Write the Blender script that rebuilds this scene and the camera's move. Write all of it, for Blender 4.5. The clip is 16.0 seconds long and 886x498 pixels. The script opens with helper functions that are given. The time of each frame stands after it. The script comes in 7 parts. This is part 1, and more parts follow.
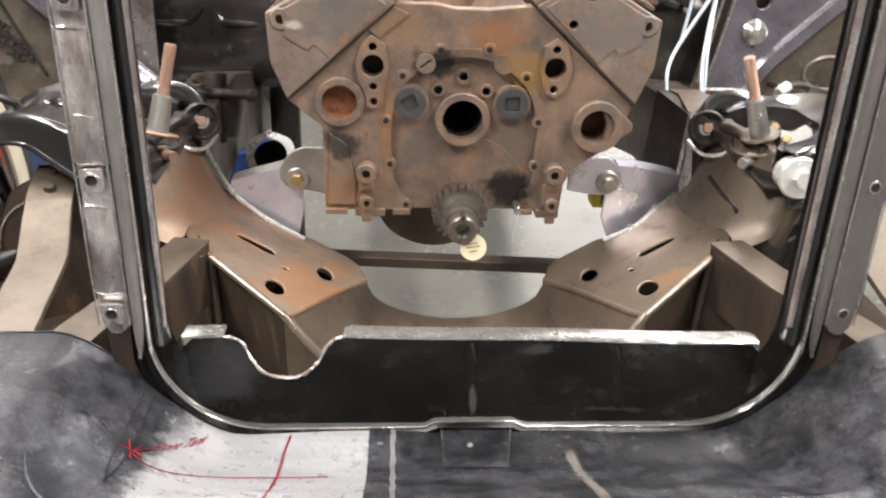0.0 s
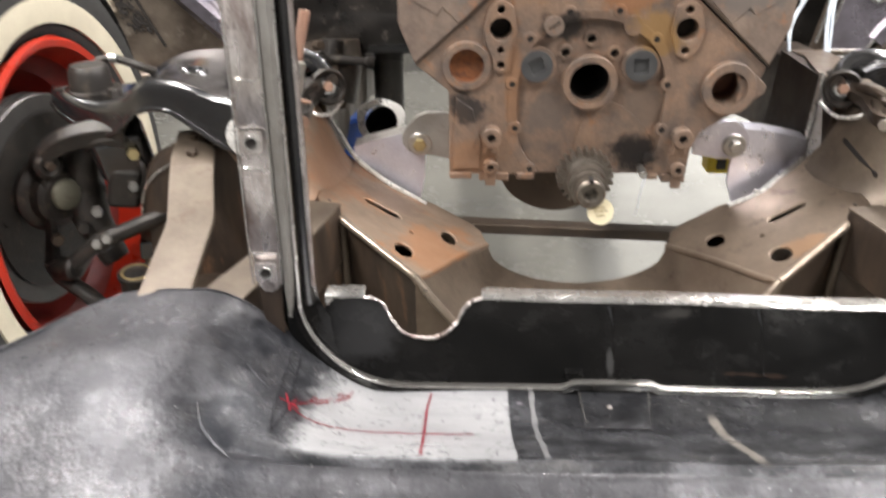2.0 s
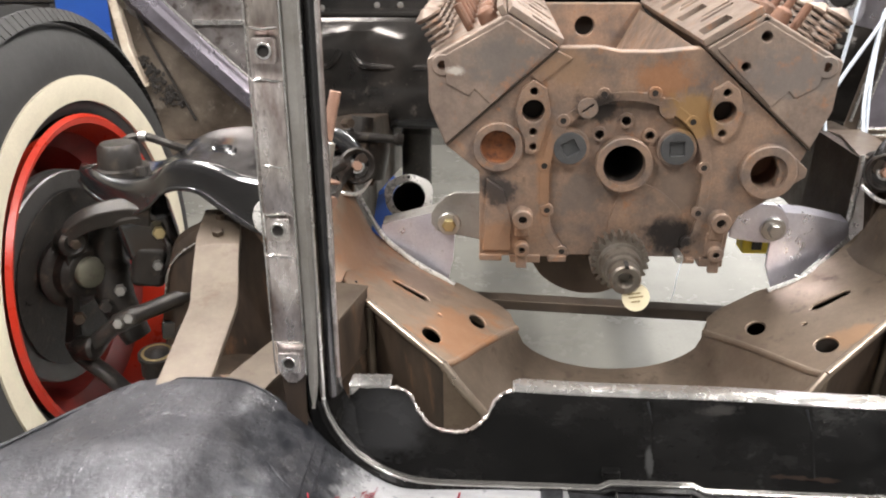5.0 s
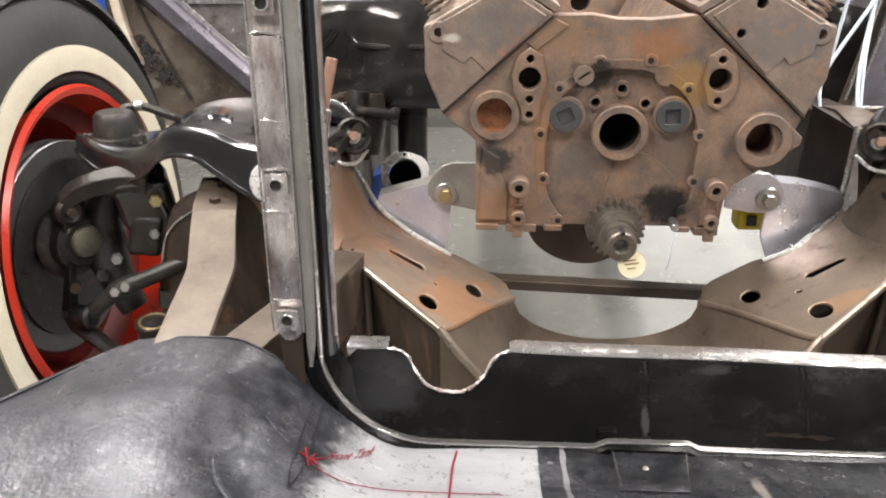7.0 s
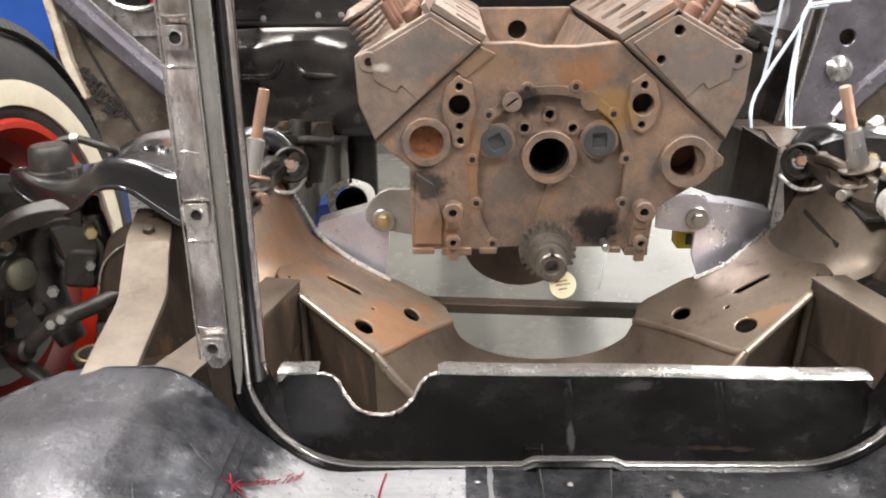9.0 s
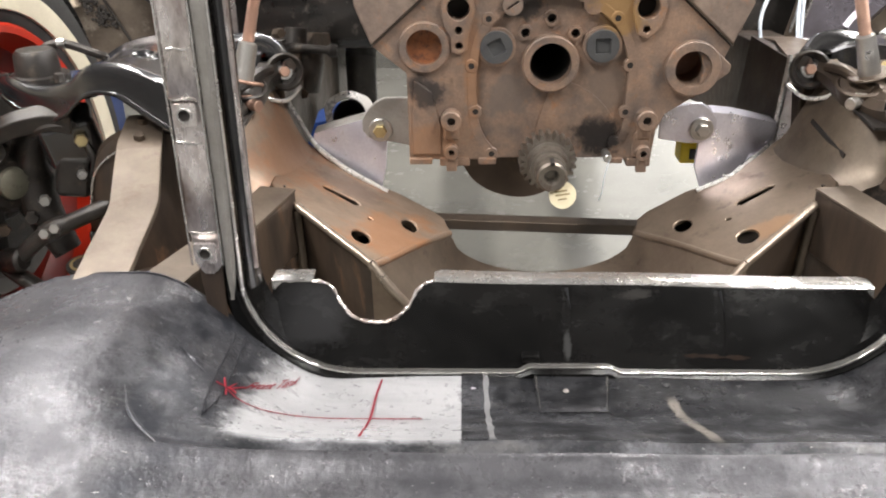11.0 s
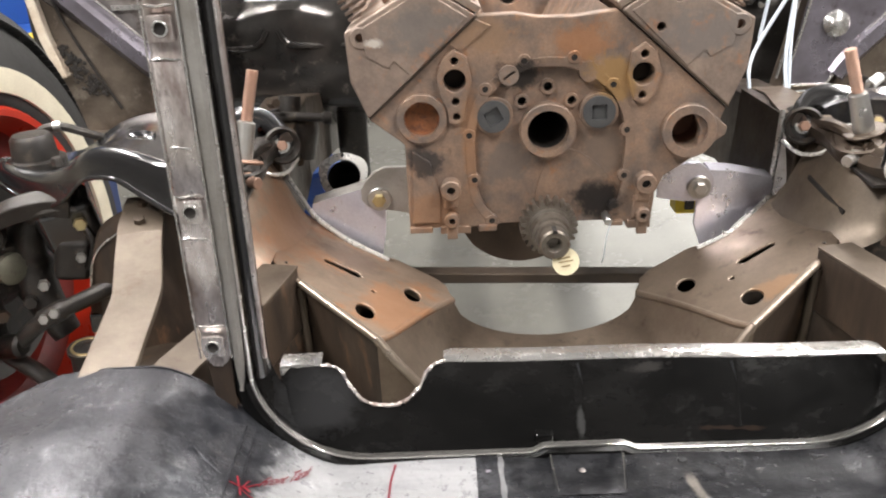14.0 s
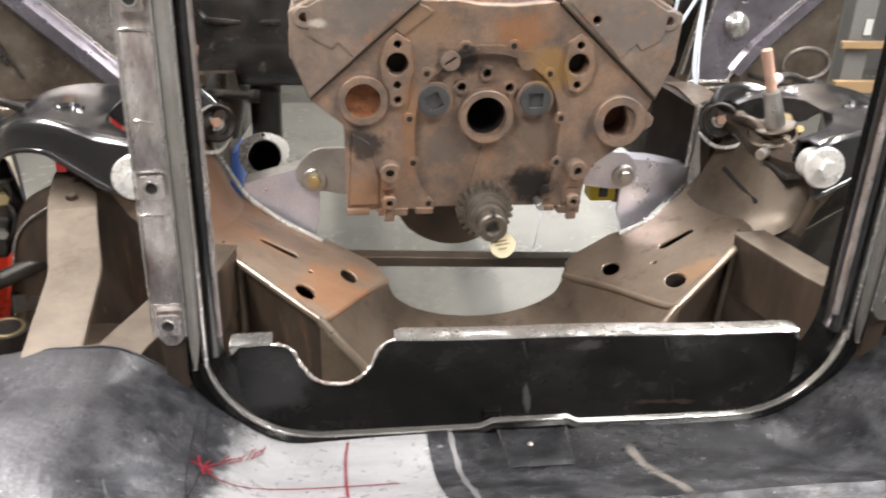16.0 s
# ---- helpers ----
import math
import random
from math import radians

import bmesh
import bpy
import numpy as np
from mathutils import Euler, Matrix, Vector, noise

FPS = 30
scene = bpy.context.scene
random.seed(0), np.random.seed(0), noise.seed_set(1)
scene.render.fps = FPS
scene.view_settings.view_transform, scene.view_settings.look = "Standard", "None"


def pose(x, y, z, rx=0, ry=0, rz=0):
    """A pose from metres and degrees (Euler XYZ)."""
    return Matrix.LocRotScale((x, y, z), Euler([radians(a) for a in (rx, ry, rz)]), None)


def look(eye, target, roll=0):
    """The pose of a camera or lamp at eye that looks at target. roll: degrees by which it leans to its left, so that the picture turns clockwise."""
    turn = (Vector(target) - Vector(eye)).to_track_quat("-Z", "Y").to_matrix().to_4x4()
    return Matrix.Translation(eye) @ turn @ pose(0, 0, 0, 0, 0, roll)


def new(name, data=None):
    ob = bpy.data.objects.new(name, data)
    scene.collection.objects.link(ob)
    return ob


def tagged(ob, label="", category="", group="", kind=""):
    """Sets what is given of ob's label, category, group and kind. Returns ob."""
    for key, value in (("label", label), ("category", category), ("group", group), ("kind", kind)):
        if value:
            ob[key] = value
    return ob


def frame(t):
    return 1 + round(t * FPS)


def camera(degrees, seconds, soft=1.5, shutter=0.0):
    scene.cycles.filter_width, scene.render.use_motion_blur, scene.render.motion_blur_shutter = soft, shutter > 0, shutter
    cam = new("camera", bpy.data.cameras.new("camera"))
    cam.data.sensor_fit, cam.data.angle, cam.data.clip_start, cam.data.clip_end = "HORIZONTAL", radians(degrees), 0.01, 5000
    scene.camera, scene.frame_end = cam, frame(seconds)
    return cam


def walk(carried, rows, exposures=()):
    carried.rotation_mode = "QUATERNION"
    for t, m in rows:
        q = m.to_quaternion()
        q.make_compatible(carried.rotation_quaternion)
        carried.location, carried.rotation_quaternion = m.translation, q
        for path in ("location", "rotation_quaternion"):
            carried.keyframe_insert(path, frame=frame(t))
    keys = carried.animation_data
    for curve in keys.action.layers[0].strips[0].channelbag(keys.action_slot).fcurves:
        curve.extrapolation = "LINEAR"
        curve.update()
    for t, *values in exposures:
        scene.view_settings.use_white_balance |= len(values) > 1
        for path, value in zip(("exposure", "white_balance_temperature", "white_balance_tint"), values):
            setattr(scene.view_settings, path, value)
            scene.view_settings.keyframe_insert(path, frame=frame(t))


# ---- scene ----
cam = camera(55.9, 16.0, soft=2.0, shutter=0.5)
PATH = [
    (0, (-0.087, 0.001, 1.354), (0.029, 1.822, 0.534), 1.8),
    (0.5, (-0.08, -0.004, 1.337), (0.068, 1.797, 0.48), 1.1),
    (1, (-0.082, -0.006, 1.325), (0.037, 1.78, 0.434), 0.7),
    (1.5, (-0.111, 0.003, 1.316), (-0.062, 1.768, 0.376), 0.2),
    (2, (-0.152, -0.006, 1.349), (-0.215, 1.785, 0.461), -0.3),
    (2.5, (-0.163, 0.001, 1.372), (-0.271, 1.853, 0.624), -0.7),
    (3, (-0.167, 0.022, 1.381), (-0.259, 1.903, 0.706), -0.2),
    (3.5, (-0.167, 0.032, 1.376), (-0.254, 1.919, 0.721), -0.3),
    (4, (-0.159, 0.035, 1.389), (-0.246, 1.922, 0.732), -0.1),
    (4.5, (-0.16, 0.034, 1.375), (-0.282, 1.89, 0.639), -0.3),
    (7, (-0.162, 0.015, 1.326), (-0.271, 1.864, 0.571), -0.2),
    (7.5, (-0.149, 0.019, 1.326), (-0.244, 1.875, 0.587), -0.8),
    (8, (-0.113, 0.0, 1.332), (-0.181, 1.875, 0.64), -0.8),
    (10.5, (-0.123, 0.004, 1.321), (-0.154, 1.836, 0.52), -0.7),
    (11, (-0.111, 0.009, 1.309), (-0.156, 1.811, 0.442), -0.6),
    (11.5, (-0.106, 0.016, 1.317), (-0.139, 1.814, 0.441), -1.3),
    (12, (-0.107, 0.015, 1.317), (-0.156, 1.809, 0.434), -2.2),
    (12.5, (-0.104, 0.018, 1.319), (-0.162, 1.816, 0.445), -2.6),
    (13, (-0.103, 0.017, 1.32), (-0.156, 1.819, 0.454), -2.4),
    (13.5, (-0.1, 0.026, 1.331), (-0.137, 1.841, 0.491), -2.5),
    (14, (-0.129, 0.032, 1.349), (-0.145, 1.868, 0.555), -2.3),
    (14.5, (-0.197, 0.044, 1.341), (-0.09, 1.88, 0.555), -1.1),
    (15, (-0.235, 0.025, 1.349), (-0.099, 1.872, 0.594), -0.7),
    (15.5, (-0.222, 0.022, 1.343), (-0.051, 1.83, 0.505), 0.4),
    (16, (-0.196, 0.02, 1.352), (0.058, 1.823, 0.525), 1.9),
]
walk(cam, [(t, look(eye, target, roll)) for t, eye, target, roll in PATH])

# ---- light ----
world = bpy.data.worlds.new("shop_air")
world.use_nodes = True
scene.world = world
world.node_tree.nodes["Background"].inputs[0].default_value = (0.9, 0.95, 1.0, 1)
world.node_tree.nodes["Background"].inputs[1].default_value = 0.02
LAMPS = [(-1.3, -0.5), (1.4, -0.5), (-1.6, 1.3), (1.6, 1.2), (0.9, 3.4), (-1.6, 3.3)]
LAMP_WATTS = 112.0
CEIL = 3.3
BAY_WATTS = 55.0


# ---- mesh helpers ----
def mesh_of(bm, name, smooth=True, angle=35):
    me = bpy.data.meshes.new(name)
    bmesh.ops.recalc_face_normals(bm, faces=bm.faces[:])
    if smooth:
        for f in bm.faces:
            f.smooth = True
        for e in bm.edges:
            if len(e.link_faces) == 2 and e.calc_face_angle(0) > radians(angle):
                e.smooth = False
    bm.to_mesh(me)
    bm.free()
    return me


def part(name, bm, material, parent=None, label="", smooth=True, bevel=0.0):
    ob = new(name, mesh_of(bm, name, smooth))
    ob.data.materials.append(material)
    if parent is not None:
        ob.parent = parent
    if label:
        ob["label"] = label
    if bevel:
        m = ob.modifiers.new("bevel", "BEVEL")
        m.width, m.segments, m.limit_method, m.angle_limit = bevel, 2, "ANGLE", radians(40)
        m.harden_normals = True
    return ob


def thing(name, label, category, group="", kind=""):
    return tagged(new(name), label, category, group, kind)


def box(bm, lo, hi, m=None):
    vs = [bm.verts.new((x, y, z)) for x in (lo[0], hi[0]) for y in (lo[1], hi[1]) for z in (lo[2], hi[2])]
    for q in ((0, 1, 3, 2), (4, 6, 7, 5), (0, 4, 5, 1), (2, 3, 7, 6), (0, 2, 6, 4), (1, 5, 7, 3)):
        bm.faces.new([vs[i] for i in q])
    if m is not None:
        for v in vs:
            v.co = m @ v.co
    return bm


def frame_of(axis):
    a = Vector(axis).normalized()
    u = a.orthogonal().normalized()
    if abs(a.z) < 0.9:
        u = a.cross(Vector((0, 0, 1))).normalized()
    return a, u, a.cross(u)


def lathe(bm, p0, axis, prof, seg=24, closed=False):
    """Turn a profile of (distance along the axis, radius) round the axis through p0."""
    a, u, v = frame_of(axis)
    p0 = Vector(p0)
    rings = []
    for d, r in prof:
        if r < 1e-6:
            rings.append([bm.verts.new(p0 + a * d)])
        else:
            rings.append([bm.verts.new(p0 + a * d + (u * math.cos(k * 2 * math.pi / seg) + v * math.sin(k * 2 * math.pi / seg)) * r) for k in range(seg)])
    pairs = list(zip(rings, rings[1:])) + ([(rings[-1], rings[0])] if closed else [])
    for A, B in pairs:
        for k in range(seg):
            j = (k + 1) % seg
            if len(A) == 1 and len(B) == 1:
                continue
            if len(A) == 1:
                bm.faces.new((A[0], B[j], B[k]))
            elif len(B) == 1:
                bm.faces.new((A[k], A[j], B[0]))
            else:
                bm.faces.new((A[k], A[j], B[j], B[k]))
    return bm


def rod(bm, p0, p1, r, seg=16, r1=None):
    d = (Vector(p1) - Vector(p0)).length
    r1 = r if r1 is None else r1
    c = min(r, r1) * 0.12
    return lathe(bm, p0, Vector(p1) - Vector(p0), [(0, 0), (0, r - c), (c, r), (d - c, r1), (d, r1 - c), (d, 0)], seg)


def nut(bm, p0, p1, r, hole=0.0):
    d = (Vector(p1) - Vector(p0)).length
    if hole:
        return lathe(bm, p0, Vector(p1) - Vector(p0), [(0, hole), (0, r), (d, r), (d, hole)], 6, True)
    return lathe(bm, p0, Vector(p1) - Vector(p0), [(0, 0), (0, r), (d * 0.85, r), (d, r * 0.85), (d, 0)], 6)


def ring(bm, p0, axis, d, ro, ri, seg=28):
    c = min(0.0015, (ro - ri) * 0.2)
    return lathe(bm, p0, axis, [(0, ri), (0, ro - c), (c, ro), (d - c, ro), (d, ro - c), (d, ri + c), (d - c, ri)], seg, True)


def thread(bm, p0, p1, r, pitch=0.0022):
    d = (Vector(p1) - Vector(p0)).length
    prof, k = [(0, 0)], 0
    n = int(d / pitch)
    for k in range(n):
        prof += [(k * pitch, r * 0.86), ((k + 0.5) * pitch, r)]
    prof += [(d, r * 0.8), (d, 0)]
    return lathe(bm, p0, Vector(p1) - Vector(p0), prof, 12)


def smooth_path(pts, n=6, loop=False):
    """Catmull-Rom through the points."""
    P = [Vector(p) for p in pts]
    out = []
    N = len(P)
    for i in range(N if loop else N - 1):
        if loop:
            a, b, c, d = P[i - 1], P[i], P[(i + 1) % N], P[(i + 2) % N]
        else:
            a, b, c, d = P[max(i - 1, 0)], P[i], P[i + 1], P[min(i + 2, N - 1)]
        for k in range(n):
            t = k / n
            out.append(0.5 * ((2 * b) + (c - a) * t + (2 * a - 5 * b + 4 * c - d) * t * t + (3 * b - a - 3 * c + d) * t ** 3))
    if not loop:
        out.append(P[-1])
    return out


def sweep(bm, path, section, up=(0, 0, 1), loop=False, cap=True, scale=None):
    """Carry a closed section of (side, up) along the path."""
    P = [Vector(p) for p in path]
    rings = []
    n = len(P)
    for i, p in enumerate(P):
        if loop:
            d = P[(i + 1) % n] - P[i - 1]
        else:
            d = P[min(i + 1, n - 1)] - P[max(i - 1, 0)]
        d.normalize()
        side = d.cross(Vector(up))
        side = side.normalized() if side.length > 1e-4 else d.orthogonal().normalized()
        top = side.cross(d)
        s = scale[i] if scale else 1.0
        rings.append([bm.verts.new(p + side * a * s + top * b * s) for a, b in section])
    m = len(section)
    for i in range(n if loop else n - 1):
        A, B = rings[i], rings[(i + 1) % n]
        for k in range(m):
            j = (k + 1) % m
            bm.faces.new((A[k], A[j], B[j], B[k]))
    if cap and not loop:
        bm.faces.new(rings[0][::-1])
        bm.faces.new(rings[-1])
    return bm


def circ(r, n=10):
    return [(r * math.cos(k * 2 * math.pi / n), r * math.sin(k * 2 * math.pi / n)) for k in range(n)]


def wire(bm, pts, r, n=5, seg=8):
    return sweep(bm, smooth_path(pts, n), circ(r, seg), up=(0.13, 0.31, 0.94))


def rrect(cx, cz, w, h, r, n=4, turn=0.0):
    out = []
    for sx, sz, a0 in ((1, 1, 0), (-1, 1, 90), (-1, -1, 180), (1, -1, 270)):
        for k in range(n + 1):
            a = radians(a0 + 90 * k / n)
            out.append((sx * (w / 2 - r) + r * math.cos(a), sz * (h / 2 - r) + r * math.sin(a)))
    c, s = math.cos(radians(turn)), math.sin(radians(turn))
    return [(cx + x * c - z * s, cz + x * s + z * c) for x, z in out]


def circle(cx, cz, r, n=24):
    return [(cx + r * math.cos(k * 2 * math.pi / n), cz + r * math.sin(k * 2 * math.pi / n)) for k in range(n)]


def plate(bm, outer, holes, t, m):
    """A flat plate with real holes: outlines in (u, v), thickness t along the third axis of m."""
    tmp = bmesh.new()
    for loop in [outer, *holes]:
        vs = [tmp.verts.new((u, v, 0)) for u, v in loop]
        for a, b in zip(vs, vs[1:] + vs[:1]):
            tmp.edges.new((a, b))
    bmesh.ops.triangle_fill(tmp, use_beauty=True, use_dissolve=False, edges=tmp.edges[:], normal=(0, 0, 1))
    tmp.verts.index_update()
    base = [v.co.copy() for v in tmp.verts]
    lo = [bm.verts.new(m @ p) for p in base]
    hi = [bm.verts.new(m @ (p + Vector((0, 0, t)))) for p in base]
    for f in tmp.faces:
        ix = [v.index for v in f.verts]
        bm.faces.new([lo[i] for i in ix][::-1])
        bm.faces.new([hi[i] for i in ix])
    for e in tmp.edges:
        if len(e.link_faces) == 1:
            a, b = e.verts[0].index, e.verts[1].index
            bm.faces.new((lo[a], lo[b], hi[b], hi[a]))
    tmp.free()
    return bm


def front(y):
    """Plate axes for a plate that faces the front: u = x, v = z, thickness towards +y."""
    return Matrix(((1, 0, 0, 0), (0, 0, 1, y), (0, 1, 0, 0), (0, 0, 0, 1)))


def axes(o, u, v):
    """Plate axes at o with u and v in space; thickness along their cross product."""
    u, v = Vector(u).normalized(), Vector(v).normalized()
    w = u.cross(v).normalized()
    v = w.cross(u)
    return Matrix(((u.x, v.x, w.x, o[0]), (u.y, v.y, w.y, o[1]), (u.z, v.z, w.z, o[2]), (0, 0, 0, 1)))


def sheet(bm, rows, t=0.0025, seen=(-0.1, -0.6, 1.0)):
    """A bent sheet from rows of points; its thickness lies behind the side that faces the way 'seen'."""
    P = np.array([[tuple(p) for p in r] for r in rows], float)
    du, dv = np.gradient(P, axis=1) if P.shape[1] > 1 else P * 0, np.gradient(P, axis=0)
    nn = np.cross(du, dv)
    nn /= np.maximum(np.linalg.norm(nn, axis=2, keepdims=True), 1e-9)
    if (nn.reshape(-1, 3).mean(0) @ np.array(seen)) < 0:
        nn = -nn
    Q = P - nn * t
    top = [[bm.verts.new(p) for p in r] for r in P]
    low = [[bm.verts.new(p) for p in r] for r in Q]
    R, C = len(top), len(top[0])
    for i in range(R - 1):
        for k in range(C - 1):
            bm.faces.new((top[i][k], top[i][k + 1], top[i + 1][k + 1], top[i + 1][k]))
            bm.faces.new((low[i][k], low[i + 1][k], low[i + 1][k + 1], low[i][k + 1]))
    rim = [(i, 0) for i in range(R)] + [(R - 1, k) for k in range(1, C)] + [(i, C - 1) for i in range(R - 2, -1, -1)] + [(0, k) for k in range(C - 2, 0, -1)]
    for (a, b), (c, d) in zip(rim, rim[1:] + rim[:1]):
        bm.faces.new((top[a][b], top[c][d], low[c][d], low[a][b]))
    return bm


# ---- materials ----
def material(name, c1, c2, c3=None, rough=(0.4, 0.6), metal=0.0, s1=9.0, s2=60.0, spots=0.55, bump=0.15, bscale=220.0, stretch=(1, 1, 1), coat=0.0, stains=(), spec=0.5, grit=0.09):
    m = bpy.data.materials.new(name)
    m.use_nodes = True
    nt = m.node_tree
    N, L = nt.nodes, nt.links
    b = N["Principled BSDF"]
    co = N.new("ShaderNodeTexCoord")
    mp = N.new("ShaderNodeMapping")
    mp.inputs["Scale"].default_value = stretch
    L.new(co.outputs["Object"], mp.inputs[0])

    def tex(scale, detail=6, rg=0.6):
        n = N.new("ShaderNodeTexNoise")
        n.inputs["Scale"].default_value, n.inputs["Detail"].default_value, n.inputs["Roughness"].default_value = scale, detail, rg
        L.new(mp.outputs[0], n.inputs["Vector"])
        return n

    def ramp(src, lo, hi):
        r = N.new("ShaderNodeMapRange")
        r.inputs[1].default_value, r.inputs[2].default_value = lo, hi
        L.new(src.outputs[0], r.inputs[0])
        return r

    def mix(fac, a, c):
        x = N.new("ShaderNodeMix")
        x.data_type = "RGBA"
        L.new(fac.outputs[0], x.inputs[0])
        for i, v in ((6, a), (7, c)):
            if isinstance(v, tuple):
                x.inputs[i].default_value = (*v, 1)
            else:
                L.new(v.outputs[2], x.inputs[i])
        return x

    big, fine = tex(s1), tex(s2, 8, 0.7)
    col = mix(ramp(big, 0.35, 0.65), c1, c2)
    col = mix(ramp(fine, spots, spots + 0.14), col, c3 if c3 else tuple(0.6 * v for v in c2))
    # fine grain: lighter and darker specks
    grain = tex(s2 * 6.0, 4, 0.8)
    gr = N.new("ShaderNodeMapRange")
    gr.inputs[1].default_value, gr.inputs[2].default_value = 0.3, 0.7
    gr.inputs[3].default_value, gr.inputs[4].default_value = 1.0 - grit, 1.0 + grit
    L.new(grain.outputs[0], gr.inputs[0])
    gm = N.new("ShaderNodeVectorMath")
    gm.operation = "SCALE"
    L.new(col.outputs[2], gm.inputs[0])
    L.new(gr.outputs[0], gm.inputs["Scale"])
    gx = N.new("ShaderNodeMix")
    gx.data_type = "RGBA"
    gx.inputs[0].default_value = 1.0
    L.new(gm.outputs[0], gx.inputs[7])
    col = gx
    # stains: (centre, half sizes, colour, strength, square, ragged)
    wob = tex(34.0, 8, 0.78) if stains else None
    for centre, half, tint, power, square, ragged in stains:
        sub_ = N.new("ShaderNodeVectorMath")
        sub_.operation = "SUBTRACT"
        L.new(co.outputs["Object"], sub_.inputs[0])
        sub_.inputs[1].default_value = centre
        div = N.new("ShaderNodeVectorMath")
        div.operation = "DIVIDE"
        L.new(sub_.outputs[0], div.inputs[0])
        div.inputs[1].default_value = half
        if square:
            ab = N.new("ShaderNodeVectorMath")
            ab.operation = "ABSOLUTE"
            L.new(div.outputs[0], ab.inputs[0])
            sep = N.new("ShaderNodeSeparateXYZ")
            L.new(ab.outputs[0], sep.inputs[0])
            m1 = N.new("ShaderNodeMath")
            m1.operation = "MAXIMUM"
            L.new(sep.outputs[0], m1.inputs[0])
            L.new(sep.outputs[1], m1.inputs[1])
            dist = N.new("ShaderNodeMath")
            dist.operation = "MAXIMUM"
            L.new(m1.outputs[0], dist.inputs[0])
            L.new(sep.outputs[2], dist.inputs[1])
            dout = dist.outputs[0]
        else:
            ln = N.new("ShaderNodeVectorMath")
            ln.operation = "LENGTH"
            L.new(div.outputs[0], ln.inputs[0])
            dout = ln.outputs["Value"]
        rag = N.new("ShaderNodeMath")
        rag.operation = "MULTIPLY_ADD"
        L.new(wob.outputs[0], rag.inputs[0])
        rag.inputs[1].default_value = ragged
        L.new(dout, rag.inputs[2])
        mk = N.new("ShaderNodeMapRange")
        mk.inputs[1].default_value, mk.inputs[2].default_value = 1.0 + 0.5 * ragged - (0.04 if square else 0.35), 1.0 + 0.5 * ragged + (0.02 if square else 0.15)
        mk.inputs[3].default_value, mk.inputs[4].default_value = power, 0.0
        L.new(rag.outputs[0], mk.inputs[0])
        col = mix(mk, col, tint)
    L.new(col.outputs[2], b.inputs["Base Color"])
    b.inputs["Specular IOR Level"].default_value = spec
    mixr = N.new("ShaderNodeMath")
    mixr.operation = "ADD"
    L.new(big.outputs[0], mixr.inputs[0])
    L.new(fine.outputs[0], mixr.inputs[1])
    rr = N.new("ShaderNodeMapRange")
    rr.inputs[1].default_value, rr.inputs[2].default_value = 0.7, 1.3
    rr.inputs[3].default_value, rr.inputs[4].default_value = rough
    L.new(mixr.outputs[0], rr.inputs[0])
    L.new(rr.outputs[0], b.inputs["Roughness"])
    b.inputs["Metallic"].default_value = metal
    b.inputs["Coat Weight"].default_value = coat
    b.inputs["Coat Roughness"].default_value = 0.15
    if bump:
        bt = tex(bscale, 6, 0.7)
        bp = N.new("ShaderNodeBump")
        bp.inputs["Strength"].default_value, bp.inputs["Distance"].default_value = bump, 0.002
        L.new(bt.outputs[0], bp.inputs["Height"])
        L.new(bp.outputs[0], b.inputs["Normal"])
    return m


# first entry paints shade under the chamber's arch; sixth darkens its left end
CAST_STAINS_SHADE = [((0.0, 1.06, 1.136), (0.075, 0.05, 0.022), (0.085, 0.062, 0.050), 0.5, False, 2.4), ((0.042, 1.055, 1.174), (0.040, 0.05, 0.022), (0.36, 0.15, 0.055), 0.6, False, 3.2), ((0.080, 1.055, 1.128), (0.030, 0.05, 0.030), (0.34, 0.20, 0.075), 0.8, False, 3.2),
               ((0.066, 1.055, 0.966), (0.036, 0.05, 0.028), (0.012, 0.010, 0.010), 0.95, False, 2.4), ((-0.158, 1.055, 1.030), (0.028, 0.05, 0.022), (0.03, 0.027, 0.027), 0.85, False, 3.2),
               ((-0.035, 1.055, 1.135), (0.030, 0.05, 0.022), (0.02, 0.016, 0.014), 0.9, False, 2.4), ((-0.05, 1.055, 1.02), (0.040, 0.05, 0.030), (0.15, 0.125, 0.11), 0.7, False, 3.2),
               ((0.07, 1.055, 1.03), (0.040, 0.05, 0.035), (0.17, 0.13, 0.105), 0.7, False, 3.2), ((-0.085, 1.055, 1.185), (0.05, 0.05, 0.02), (0.31, 0.19, 0.11), 0.6, False, 3.2),
               ((-0.150, 1.055, 0.960), (0.035, 0.05, 0.030), (0.30, 0.16, 0.085), 0.6, False, 3.2), ((-0.098, 1.05, 1.06), (0.012, 0.05, 0.08), (0.33, 0.17, 0.085), 0.6, False, 2.4)]
CAST = material("rusty_cast_iron", (0.315, 0.208, 0.146), (0.152, 0.118, 0.100), (0.34, 0.172, 0.090), (0.3, 0.66), 0.3, 24, 52, 0.57, 0.5, 120, stains=CAST_STAINS_SHADE, grit=0.16)
CAST_ORANGE = material("orange_rust", (0.28, 0.10, 0.035), (0.2, 0.085, 0.04), (0.12, 0.05, 0.03), (0.7, 0.9), 0.0, 60, 160, 0.5, 0.5, 240)
